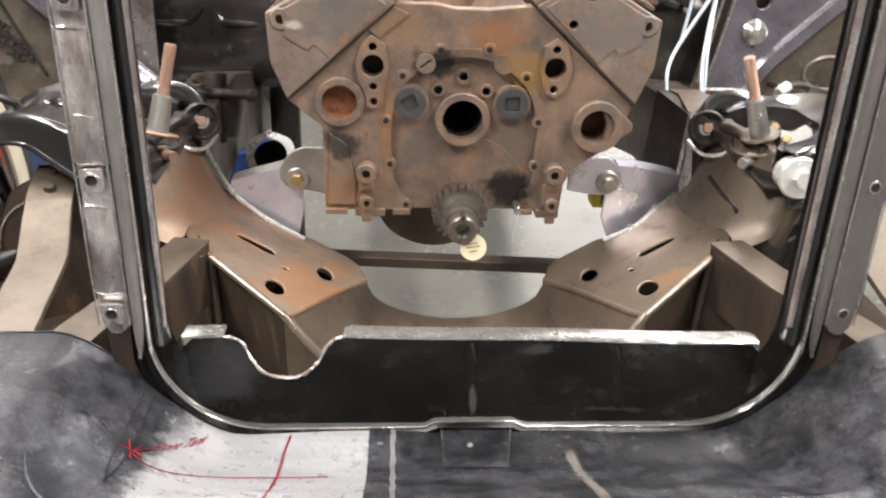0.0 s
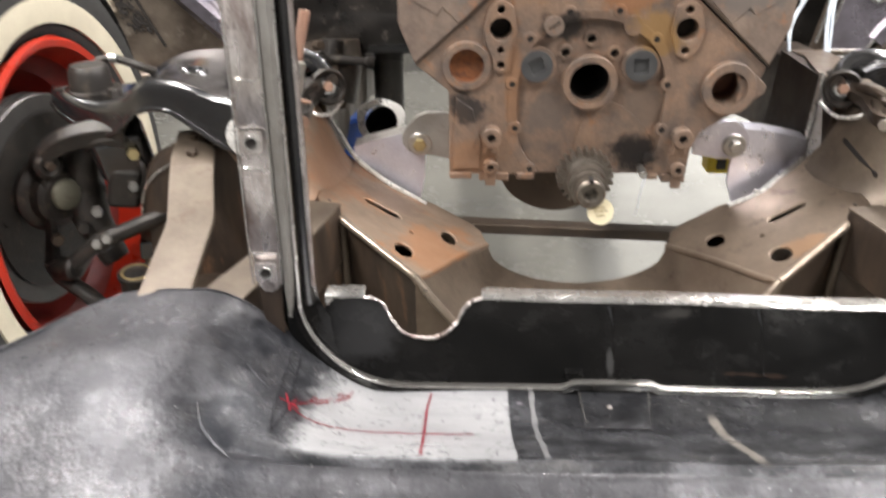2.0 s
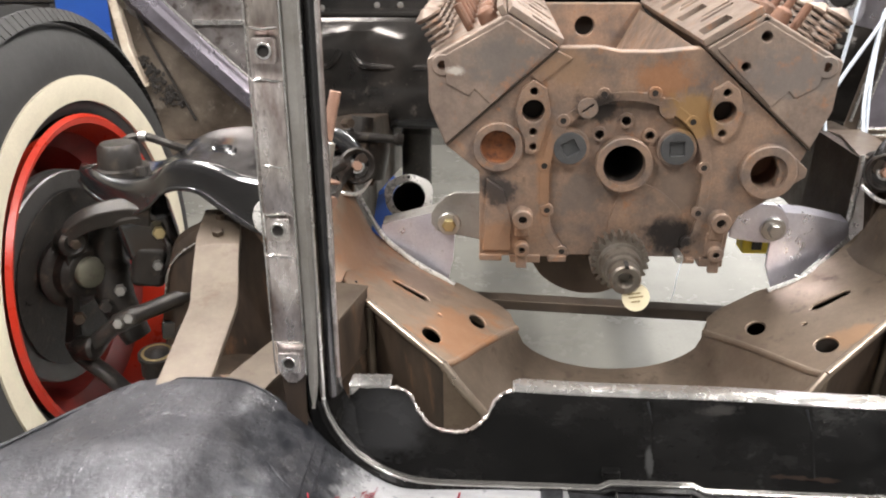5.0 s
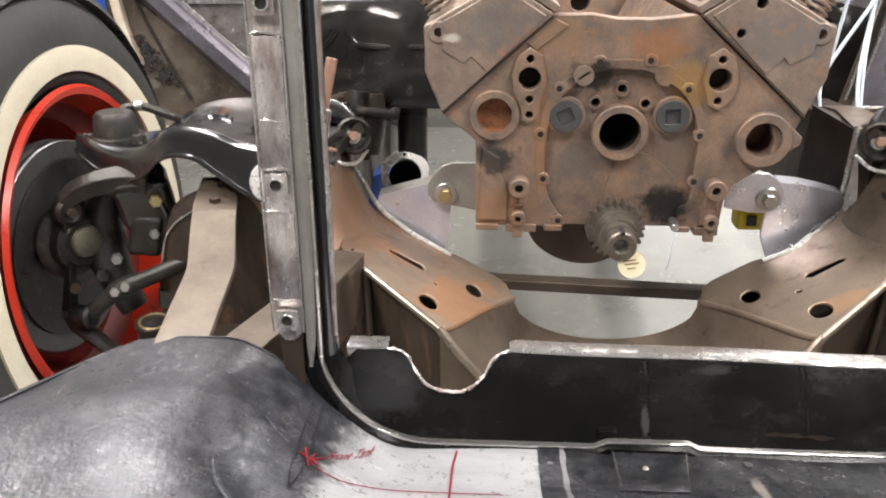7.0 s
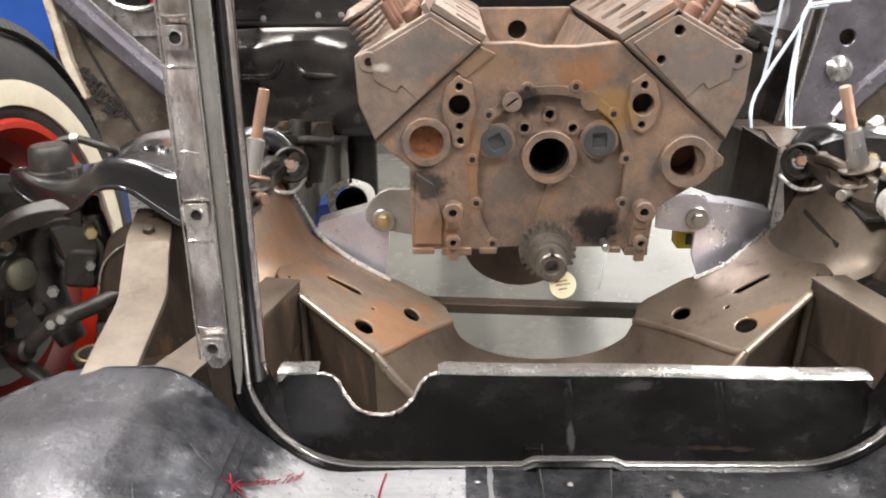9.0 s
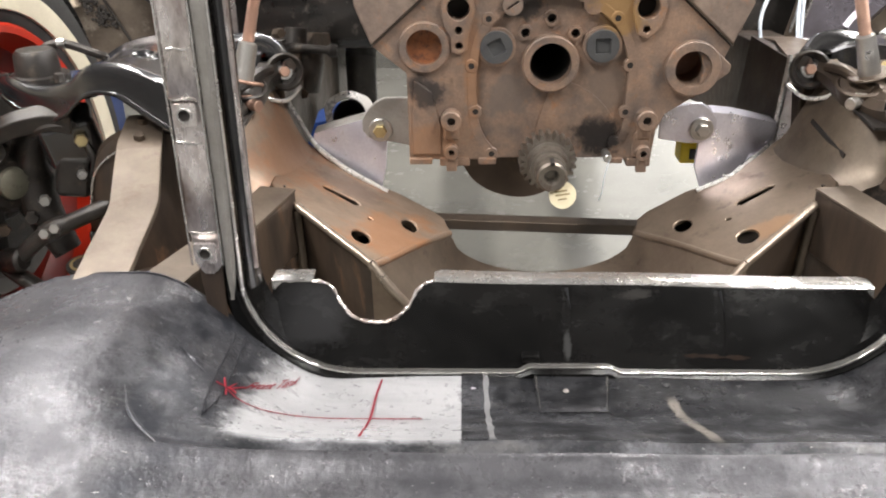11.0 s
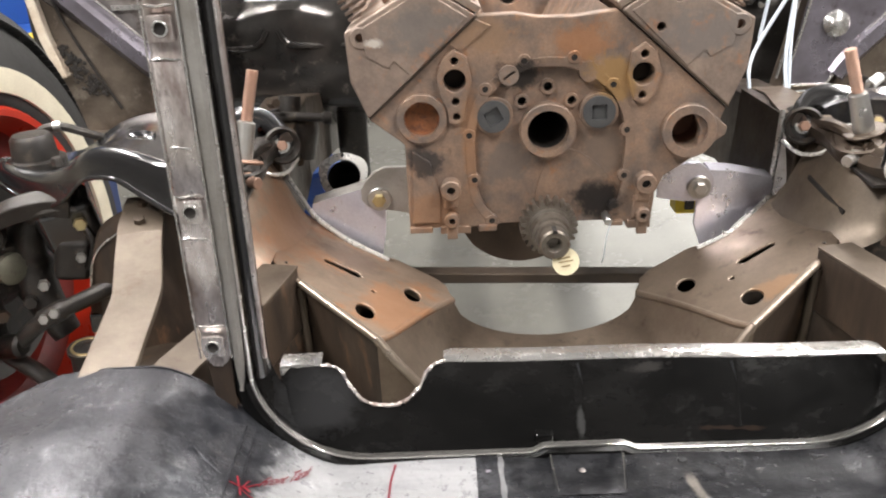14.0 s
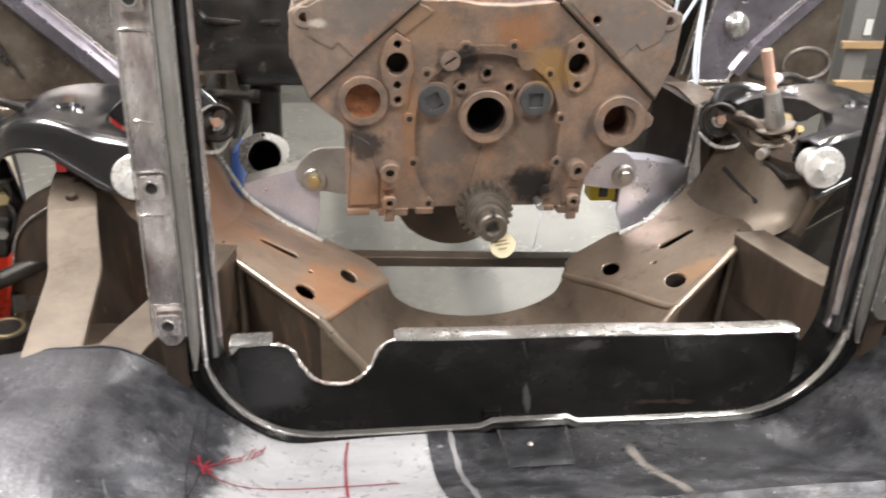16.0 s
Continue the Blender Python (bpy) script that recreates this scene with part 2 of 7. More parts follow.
HEADMAT = material("stained_head_iron", (0.285, 0.218, 0.174), (0.175, 0.132, 0.109), (0.33, 0.170, 0.098), (0.36, 0.62), 0.3, 20, 34, 0.555, 0.4, 170, stains=[((-0.213, 1.055, 1.180), (0.011, 0.05, 0.006), (0.62, 0.58, 0.52), 0.7, False, 3.0), ((-0.15, 1.05, 1.19), (0.045, 0.06, 0.03), (0.15, 0.135, 0.125), 0.7, False, 3.2), ((0.19, 1.05, 1.18), (0.05, 0.06, 0.03), (0.17, 0.15, 0.14), 0.7, False, 3.2)], grit=0.14)
RUSTROD = material("rusted_steel_rod", (0.21, 0.10, 0.062), (0.13, 0.075, 0.052), (0.27, 0.13, 0.07), (0.5, 0.75), 0.3, 30, 120, 0.55, 0.4, 320)
COPPER = material("copper_plated_thread", (0.34, 0.205, 0.150), (0.28, 0.175, 0.130), (0.19, 0.12, 0.09), (0.42, 0.6), 0.5, 30, 160, 0.6, 0.1)
PLUG = material("grey_plug_steel", (0.12, 0.12, 0.12), (0.09, 0.09, 0.095), (0.15, 0.12, 0.1), (0.45, 0.6), 0.6, 40, 120, 0.6, 0.2)
# near-black: stands in for shade inside holes; also colours a seam and rust
DARK = material("hole_shade_and_rust_black", (0.012, 0.01, 0.009), (0.02, 0.015, 0.012), None, (0.8, 0.9), 0.0, 20, 80, 0.6, 0)
XMEM = material("brown_stained_steel", (0.265, 0.208, 0.160), (0.165, 0.124, 0.094), (0.105, 0.073, 0.054), (0.30, 0.52), 0.7, 9, 30, 0.57, 0.12, 240, stains=[((0.385, 1.03, 1.005), (0.075, 0.115, 0.060), (0.060, 0.046, 0.036), 0.85, False, 1.6), ((0.26, 0.93, 0.89), (0.03, 0.02, 0.03), (0.40, 0.22, 0.11), 0.5, False, 3.2)])
XRUST = material("surface_rust_steel", (0.29, 0.215, 0.162), (0.20, 0.147, 0.110), (0.32, 0.160, 0.082), (0.40, 0.60), 0.5, 14, 16, 0.53, 0.15, 220, (1, 1.4, 1), stains=[((-0.35, 1.06, 0.945), (0.060, 0.090, 0.06), (0.28, 0.138, 0.074), 0.55, False, 3.2), ((-0.20, 0.955, 0.865), (0.045, 0.07, 0.05), (0.36, 0.17, 0.08), 0.6, False, 3.0), ((-0.26, 1.06, 0.90), (0.05, 0.03, 0.05), (0.16, 0.11, 0.085), 0.7, False, 3.0)])
TAN = material("tan_raw_steel", (0.175, 0.143, 0.113), (0.120, 0.095, 0.074), (0.105, 0.072, 0.053), (0.36, 0.55), 0.5, 14, 26, 0.56, 0.08, 300)
BRUSHED = material("brushed_bare_steel", (0.88, 0.83, 0.81), (0.25, 0.195, 0.175), (0.12, 0.084, 0.072), (0.20, 0.42), 0.85, 22, 36, 0.565, 0.10, 260, (1.5, 1.0, 0.55), grit=0.14)
EDGE = material("polished_steel_edge", (0.66, 0.65, 0.635), (0.46, 0.44, 0.42), (0.26, 0.235, 0.215), (0.16, 0.34), 0.88, 24, 70, 0.58, 0.08, 300)
BEAD = material("rubbed_bead_steel", (0.60, 0.585, 0.56), (0.44, 0.42, 0.40), (0.20, 0.18, 0.165), (0.14, 0.24), 0.9, 16, 30, 0.60, 0)
EDGEBROWN = material("worn_brown_edge", (0.40, 0.335, 0.275), (0.27, 0.215, 0.170), (0.18, 0.13, 0.098), (0.24, 0.40), 0.75, 18, 60, 0.58, 0.06, 260)
BLACKPANEL = material("oily_black_panel", (0.0036, 0.0036, 0.0036), (0.0068, 0.0064, 0.0062), (0.0135, 0.013, 0.0125), (0.12, 0.34), 0.0, 11, 34, 0.60, 0.09, 200, (0.6, 1, 1), spec=0.18,
                      stains=[((0.135, 0.712, 0.852), (0.040, 0.03, 0.0016), (0.10, 0.062, 0.045), 0.14, False, 9.0), ((-0.006, 0.72, 0.862), (0.003, 0.03, 0.014), (0.06, 0.06, 0.06), 0.5, False, 6.0), ((-0.27, 0.745, 0.885), (0.045, 0.05, 0.035), (0.022, 0.022, 0.023), 0.7, False, 3.0), ((0.065, 0.76, 0.902), (0.016, 0.03, 0.005), (0.06, 0.056, 0.053), 0.3, False, 5.0)])
def pan_material():
    """Grey phosphated sheet: clouds, rubbed streaks, specks, and a patch sanded bright with a ragged end."""
    m = bpy.data.materials.new("grey_phosphated_sheet")
    m.use_nodes = True
    N, L = m.node_tree.nodes, m.node_tree.links
    b = N["Principled BSDF"]
    co = N.new("ShaderNodeTexCoord").outputs["Object"]
    xyz = N.new("ShaderNodeSeparateXYZ")
    L.new(co, xyz.inputs[0])
    X, Y = xyz.outputs[0], xyz.outputs[1]

    def noise(scale, detail=7, rg=0.62, stretch=(1, 1, 1), warp=0.0):
        mp = N.new("ShaderNodeMapping")
        mp.inputs["Scale"].default_value = stretch
        L.new(co, mp.inputs[0])
        n = N.new("ShaderNodeTexNoise")
        for key, val in (("Scale", scale), ("Detail", detail), ("Roughness", rg), ("Distortion", warp)):
            n.inputs[key].default_value = val
        L.new(mp.outputs[0], n.inputs["Vector"])
        return n.outputs[0]

    def span(src, a, c, lo=0.0, hi=1.0):
        r = N.new("ShaderNodeMapRange")
        r.interpolation_type = "SMOOTHSTEP"
        for k, v in zip((1, 2, 3, 4), (a, c, lo, hi)):
            r.inputs[k].default_value = v
        L.new(src, r.inputs[0])
        return r.outputs[0]

    def calc(op, a, c, d=None):
        n = N.new("ShaderNodeMath")
        n.operation = op
        for k, v in enumerate((a, c, d)):
            if v is None:
                continue
            if isinstance(v, float):
                n.inputs[k].default_value = v
            else:
                L.new(v, n.inputs[k])
        return n.outputs[0]

    def mix(fac, a, c):
        x = N.new("ShaderNodeMix")
        x.data_type = "RGBA"
        L.new(fac, x.inputs[0])
        for k, v in ((6, a), (7, c)):
            if isinstance(v, tuple):
                x.inputs[k].default_value = (*v, 1)
            else:
                L.new(v, x.inputs[k])
        return x.outputs[2]
    cloud = noise(19, 10, 0.76, warp=0.15)
    rag = noise(20, 9, 0.72)
    fine = noise(70, 6, 0.7)
    col = mix(span(cloud, 0.40, 0.62), (0.013, 0.0135, 0.016), (0.082, 0.083, 0.091))
    # rubbed streaks that run along the cove
    streak = noise(16, 9, 0.74, (0.7, 2.4, 1.0), 0.1)
    col = mix(calc("MULTIPLY", span(streak, 0.52, 0.70), 0.55), col, (0.150, 0.146, 0.144))
    # smoother light grey on the outer shoulder and the front roll
    edge = calc("MULTIPLY_ADD", rag, 0.05, X)
    shoulder = span(edge, -0.385, -0.335, 1.0, 0.0)
    front_roll = span(calc("MULTIPLY_ADD", rag, 0.004, Y), 0.501, 0.508, 1.0, 0.0)
    plain = calc("MAXIMUM", shoulder, calc("MULTIPLY", front_roll, 0.85))
    col = mix(plain, col, mix(span(cloud, 0.35, 0.68), (0.038, 0.038, 0.043), (0.088, 0.087, 0.094)))
    # a darker ragged band between shoulder and patch
    dark = calc("MULTIPLY", span(edge, -0.355, -0.325), span(edge, -0.285, -0.250, 1.0, 0.0))
    col = mix(calc("MULTIPLY", dark, span(cloud, 0.40, 0.58, 0.75, 0.25)), col, (0.020, 0.022, 0.028))
    # shade along the bead, past the seam, painted as a ragged darker zone
    bead_shade = calc("MULTIPLY", span(calc("MULTIPLY_ADD", rag, 0.10, Y), 0.645, 0.70), span(X, -0.09, -0.07))
    col = mix(calc("MULTIPLY", bead_shade, 0.65), col, mix(span(fine, 0.45, 0.7), (0.008, 0.0085, 0.010), (0.045, 0.045, 0.048)))
    # patch sanded bright: ragged towards the shoulder, cut straight at the seam
    lean = calc("MULTIPLY_ADD", Y, -0.10, calc("MULTIPLY_ADD", rag, 0.085, X))
    patch = calc("MULTIPLY", calc("MULTIPLY", span(lean, -0.322, -0.296), span(X, -0.1120, -0.1108, 1.0, 0.0)), span(calc("MULTIPLY_ADD", fine, 0.006, Y), 0.516, 0.526))
    col = mix(calc("MULTIPLY", patch, 0.94), col, mix(span(streak, 0.40, 0.66), (0.45, 0.45, 0.465), (0.35, 0.35, 0.365)))
    # one rubbed arc down the cove
    bow = calc("ABSOLUTE", calc("ADD", calc("MULTIPLY_ADD", fine, 0.006, X), -0.0885), 0.0)
    arc = calc("MULTIPLY", span(bow, 0.0025, 0.0065, 1.0, 0.0), calc("MULTIPLY", span(Y, 0.512, 0.545), span(Y, 0.645, 0.668, 1.0, 0.0)))
    col = mix(calc("MULTIPLY", arc, 0.85), col, (0.26, 0.235, 0.21))
    # dark specks and pale fly marks
    col = mix(span(noise(120, 3, 0.5), 0.69, 0.74, 0.0, 0.7), col, (0.018, 0.019, 0.022))
    col = mix(span(noise(190, 3, 0.55, (1, 2, 1)), 0.69, 0.74, 0.0, 0.6), col, (0.42, 0.41, 0.40))
    L.new(col, b.inputs["Base Color"])
    b.inputs["Metallic"].default_value = 0.42
    b.inputs["Specular IOR Level"].default_value = 0.28
    L.new(calc("ADD", span(fine, 0.3, 0.7, -0.06, 0.08), span(cloud, 0.35, 0.65, 0.38, 0.25)), b.inputs["Roughness"])
    bp = N.new("ShaderNodeBump")
    bp.inputs["Strength"].default_value, bp.inputs["Distance"].default_value = 0.22, 0.004
    L.new(calc("MULTIPLY_ADD", noise(26, 5, 0.6), 2.2, noise(150, 5, 0.7)), bp.inputs["Height"])
    L.new(bp.outputs[0], b.inputs["Normal"])
    return m


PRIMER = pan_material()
PANDARK = material("dark_etched_sheet", (0.038, 0.039, 0.041), (0.020, 0.021, 0.023), (0.11, 0.11, 0.115), (0.26, 0.45), 0.5, 18, 50, 0.60, 0.08, 260)
SANDED = material("sanded_bright_sheet", (0.60, 0.60, 0.62), (0.50, 0.50, 0.52), (0.42, 0.42, 0.43), (0.28, 0.4), 0.85, 10, 60, 0.64, 0.08, 300, (1, 6, 1))
BRACKET = material("heat_tinted_bright_steel", (0.80, 0.79, 0.85), (0.60, 0.58, 0.66), (0.44, 0.38, 0.36), (0.22, 0.42), 0.8, 14, 50, 0.62, 0.08, 300)
BLACKGLOSS = material("satin_black_paint", (0.010, 0.010, 0.011), (0.018, 0.017, 0.017), (0.04, 0.036, 0.033), (0.15, 0.28), 0.0, 12, 90, 0.64, 0.05, 300, coat=0.5, spec=0.7)
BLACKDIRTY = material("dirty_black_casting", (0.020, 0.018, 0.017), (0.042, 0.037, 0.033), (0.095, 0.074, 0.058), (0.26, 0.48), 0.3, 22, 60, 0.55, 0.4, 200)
ROTOR = material("oiled_dark_rotor", (0.145, 0.140, 0.136), (0.095, 0.090, 0.086), (0.19, 0.17, 0.15), (0.30, 0.46), 0.7, 10, 60, 0.60, 0.08)
RUBBER = material("black_tyre_rubber", (0.03, 0.029, 0.029), (0.045, 0.044, 0.043), (0.065, 0.062, 0.06), (0.55, 0.75), 0.0, 14, 80, 0.6, 0.2, 200)
WHITEWALL = material("cream_whitewall_rubber", (0.70, 0.64, 0.50), (0.62, 0.56, 0.44), (0.45, 0.38, 0.28), (0.5, 0.65), 0.0, 14, 60, 0.66, 0.1)
REDRIM = material("red_wheel_paint", (0.62, 0.035, 0.012), (0.55, 0.03, 0.012), (0.40, 0.025, 0.012), (0.25, 0.35), 0.0, 12, 80, 0.68, 0.03, coat=0.3)
# wheel red with the barrel's shade mixed into the colour
REDSHADE = material("shaded_red_paint", (0.26, 0.020, 0.012), (0.16, 0.016, 0.011), (0.09, 0.02, 0.015), (0.4, 0.6), 0.0, 12, 40, 0.60, 0.05)
FIREWALL = material("black_pressed_firewall", (0.026, 0.025, 0.024), (0.060, 0.054, 0.050), (0.18, 0.155, 0.14), (0.10, 0.26), 0.6, 8, 22, 0.60, 0.10, 180)
COWL = material("bare_mottled_cowl_steel", (0.50, 0.47, 0.46), (0.17, 0.14, 0.128), (0.080, 0.060, 0.050), (0.22, 0.46), 0.8, 13, 26, 0.555, 0.08, 240)
COWLBROWN = material("brown_dusty_steel", (0.22, 0.18, 0.145), (0.085, 0.066, 0.052), (0.30, 0.26, 0.22), (0.28, 0.48), 0.65, 11, 26, 0.575, 0.1, 240)
ZINC = material("zinc_hardware", (0.55, 0.54, 0.52), (0.45, 0.43, 0.40), (0.35, 0.31, 0.26), (0.25, 0.4), 0.9, 40, 160, 0.64, 0.06)
YZINC = material("yellow_zinc_hardware", (0.60, 0.50, 0.26), (0.48, 0.38, 0.2), (0.3, 0.25, 0.16), (0.28, 0.42), 0.9, 40, 160, 0.62, 0.08)
CRANK = material("machined_crank_steel", (0.26, 0.235, 0.205), (0.17, 0.142, 0.118), (0.105, 0.072, 0.052), (0.28, 0.48), 0.8, 30, 90, 0.56, 0.15)
BLUE = material("blue_lift_paint", (0.018, 0.075, 0.32), (0.015, 0.06, 0.26), (0.012, 0.045, 0.2), (0.3, 0.42), 0.0, 4, 40, 0.64, 0.04)
YELLOW = material("yellow_paint", (0.75, 0.55, 0.02), (0.68, 0.48, 0.02), (0.4, 0.3, 0.05), (0.35, 0.5), 0.0, 12, 60, 0.66, 0.04)
PURPLE = material("purple_print", (0.09, 0.03, 0.2), (0.08, 0.03, 0.17), None, (0.4, 0.5), 0.0, 12, 60, 0.7, 0)
PAPER = material("cream_paper_tag", (0.74, 0.66, 0.46), (0.68, 0.60, 0.42), (0.6, 0.5, 0.34), (0.7, 0.85), 0.0, 30, 120, 0.64, 0.05)
INK = material("brown_ink", (0.25, 0.18, 0.08), (0.22, 0.16, 0.07), None, (0.7, 0.8), 0.0, 30, 120, 0.7, 0)
REDINK = material("red_marker", (0.19, 0.012, 0.020), (0.13, 0.010, 0.018), (0.26, 0.07, 0.075), (0.7, 0.85), 0.0, 60, 300, 0.55, 0, spec=0.1)
BLACKINK = material("black_marker", (0.010, 0.010, 0.012), (0.022, 0.022, 0.025), None, (0.7, 0.85), 0.0, 60, 300, 0.6, 0, spec=0.05)
CONCRETE = material("sealed_concrete_floor", (0.205, 0.200, 0.178), (0.165, 0.160, 0.142), (0.115, 0.110, 0.096), (0.16, 0.32), 0.0, 3.0, 15, 0.60, 0.05, 60)
POLY = material("grey_plastic_sheeting", (0.40, 0.42, 0.43), (0.26, 0.275, 0.285), (0.47, 0.48, 0.49), (0.28, 0.42), 0.0, 6, 16, 0.56, 0.4, 14, (1.6, 3.2, 1))
WALLPAINT = material("dull_grey_wall_paint", (0.20, 0.195, 0.19), (0.17, 0.165, 0.16), (0.13, 0.125, 0.12), (0.6, 0.8), 0.0, 1.5, 20, 0.66, 0.05, 90)
FILLPAINT = material("pale_grey_fill_paint", (0.42, 0.42, 0.42), (0.37, 0.37, 0.37), (0.3, 0.3, 0.3), (0.5, 0.7), 0.0, 1.5, 20, 0.66, 0.03, 90)
CEILPAINT = material("grey_ceiling_boards", (0.12, 0.12, 0.12), (0.10, 0.10, 0.10), (0.07, 0.07, 0.07), (0.7, 0.85), 0.0, 1.5, 20, 0.66, 0.05, 90)
VIOLET = material("violet_grey_bare_steel", (0.27, 0.25, 0.29), (0.15, 0.135, 0.155), (0.09, 0.075, 0.075), (0.22, 0.42), 0.75, 12, 32, 0.58, 0.06, 240)
CARD = material("brown_cardboard", (0.42, 0.28, 0.15), (0.38, 0.25, 0.13), (0.3, 0.2, 0.1), (0.7, 0.85), 0.0, 6, 50, 0.66, 0.05)
REDSTEEL = material("red_tool_paint", (0.5, 0.03, 0.025), (0.42, 0.028, 0.022), None, (0.3, 0.45), 0.0, 8, 60, 0.66, 0.03)
WHITECORD = material("pale_blue_grey_wire", (0.55, 0.60, 0.66), (0.48, 0.53, 0.60), (0.4, 0.43, 0.48), (0.35, 0.5), 0.2, 40, 200, 0.66, 0)
WHITEPLASTIC = material("white_plastic", (0.72, 0.72, 0.70), (0.66, 0.66, 0.65), None, (0.35, 0.5), 0.0, 10, 80, 0.68, 0.02)
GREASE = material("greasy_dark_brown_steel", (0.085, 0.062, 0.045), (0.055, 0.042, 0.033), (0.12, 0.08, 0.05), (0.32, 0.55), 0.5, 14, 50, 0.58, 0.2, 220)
TUBE = material("bright_steel_tube", (0.80, 0.79, 0.77), (0.66, 0.64, 0.61), (0.42, 0.38, 0.34), (0.22, 0.36), 0.5, 30, 120, 0.64, 0.05)
LAMPGLOW = bpy.data.materials.new("lamp_tube")
LAMPGLOW.use_nodes = True
_b = LAMPGLOW.node_tree.nodes["Principled BSDF"]
_b.inputs["Base Color"].default_value = (0.9, 0.9, 0.9, 1)
_b.inputs["Emission Color"].default_value = (1.0, 0.97, 0.9, 1)
_b.inputs["Emission Strength"].default_value = 14.0
DARKWALL = material("dark_brown_wall_steel", (0.088, 0.062, 0.045), (0.036, 0.027, 0.022), (0.175, 0.100, 0.060), (0.30, 0.52), 0.35, 15, 34, 0.57, 0.10, 240, (1.6, 1.6, 0.30))
DULLPLATE = material("dull_grey_bracket_steel", (0.36, 0.345, 0.325), (0.25, 0.235, 0.215), (0.17, 0.145, 0.12), (0.32, 0.5), 0.6, 16, 50, 0.60, 0.08, 300)
SATIN = material("satin_grey_upright_steel", (0.40, 0.375, 0.35), (0.27, 0.25, 0.23), (0.19, 0.165, 0.145), (0.24, 0.40), 0.8, 10, 40, 0.60, 0.06, 260, (1, 1, 0.5))
TOWER = material("greasy_tower_steel", (0.150, 0.118, 0.090), (0.078, 0.060, 0.046), (0.20, 0.145, 0.10), (0.36, 0.56), 0.5, 14, 36, 0.58, 0.12, 220)
HUBPALE = material("pale_olive_dust_cap", (0.17, 0.165, 0.125), (0.12, 0.112, 0.085), (0.07, 0.06, 0.045), (0.4, 0.6), 0.3, 40, 120, 0.58, 0.1)
CREAM = material("rusty_cream_paint", (0.62, 0.55, 0.45), (0.40, 0.31, 0.23), (0.13, 0.075, 0.045), (0.4, 0.6), 0.0, 14, 40, 0.57, 0.15, 200)


# ---- the room ----
def room():
    bm = box(bmesh.new(), (-4.2, -3.2, -0.1), (4.2, 6.2, 0.0))
    tagged(part("floor", bm, CONCRETE), "pale sealed concrete workshop floor", "floor", kind="structure")
    bm = box(bmesh.new(), (-4.2, -3.2, CEIL), (4.2, 6.2, CEIL + 0.12))
    tagged(part("ceiling", bm, CEILPAINT), "plain dark grey workshop ceiling", "ceiling", kind="structure")
    # the unseen south wall is paler than the rest to bounce fill light
    for name, lo, hi in (("wall_north_1", (-4.2, 6.2, 0), (0.9, 6.35, CEIL)), ("wall_north_2", (3.3, 6.2, 0), (4.2, 6.35, CEIL)), ("wall_north_3", (0.9, 6.2, 2.5), (3.3, 6.35, CEIL)), ("wall_south", (-4.2, -3.35, 0), (4.2, -3.2, CEIL)),
                         ("wall_west", (-4.35, -3.35, 0), (-4.2, 6.35, CEIL)), ("wall_east", (4.2, -3.35, 0), (4.35, 6.35, CEIL))):
        tagged(part(name, box(bmesh.new(), lo, hi), FILLPAINT if name == "wall_south" else WALLPAINT), "unseen pale grey end wall that bounces fill light" if name == "wall_south" else "plain dull grey workshop wall", "wall", kind="structure")


def bay_door():
    """The open bay door: daylight comes in over the floor."""
    la = bpy.data.lights.new("bay_daylight", "AREA")
    la.shape, la.size, la.size_y, la.energy, la.color = "RECTANGLE", 2.3, 2.4, BAY_WATTS, (1.0, 0.97, 0.92)
    lo = new("bay_daylight", la)
    lo.matrix_world = pose(2.1, 6.28, 1.25, -90, 0, 0)


def ceiling_lights():
    for x, y in LAMPS:
        th = thing("ceiling_light", "white twin-tube fluorescent batten under the ceiling", "ceiling light", "ceiling lights")
        th.location = (x, y, CEIL)
        part("housing", box(bmesh.new(), (-0.09, -0.62, -0.05), (0.09, 0.62, -0.001)), WHITEPLASTIC, th, bevel=0.004)
        for sx in (-0.05, 0.05):
            part("tube", rod(bmesh.new(), (sx, -0.6, -0.068), (sx, 0.6, -0.068), 0.014, 12), LAMPGLOW, th, "glowing fluorescent tube")
        la = bpy.data.lights.new("ceiling_lamp", "AREA")
        la.shape, la.size, la.size_y, la.energy, la.color = "RECTANGLE", 0.2, 1.2, LAMP_WATTS, (1.0, 0.965, 0.93)
        lo = new("ceiling_lamp", la)
        lo.parent = th
        lo.location = (0, 0, -0.09)


# ---- core support ----
UW = 0.318       # half width of the opening
UZ = 0.843       # its lowest edge
UR = 0.105       # corner radius
UY = 0.70        # plane of the opening


def u_path(off=0.0, y=UY, step=True, top=1.75, n=10):
    """The U of the radiator opening; off moves it outwards."""
    pts = []
    zs = [top, 1.5, 1.3, 1.15, 1.05]
    w, r, zb = UW + off, UR + off, UZ - off
    for z in zs:
        pts.append((-w, y, z))
    for k in range(n + 1):
        a = radians(180 + 90 * k / n)
        pts.append((-w + r + r * math.cos(a), y, zb + r + r * math.sin(a)))
    if step:
        pts += [(-0.056, y, zb), (-0.044, y, zb + 0.0065), (0.034, y, zb + 0.0065), (0.046, y, zb)]
    for k in range(n + 1):
        a = radians(270 + 90 * k / n)
        pts.append((w - r + r * math.cos(a), y, zb + r + r * math.sin(a)))
    for z in zs[::-1]:
        pts.append((w, y, z))
    return pts


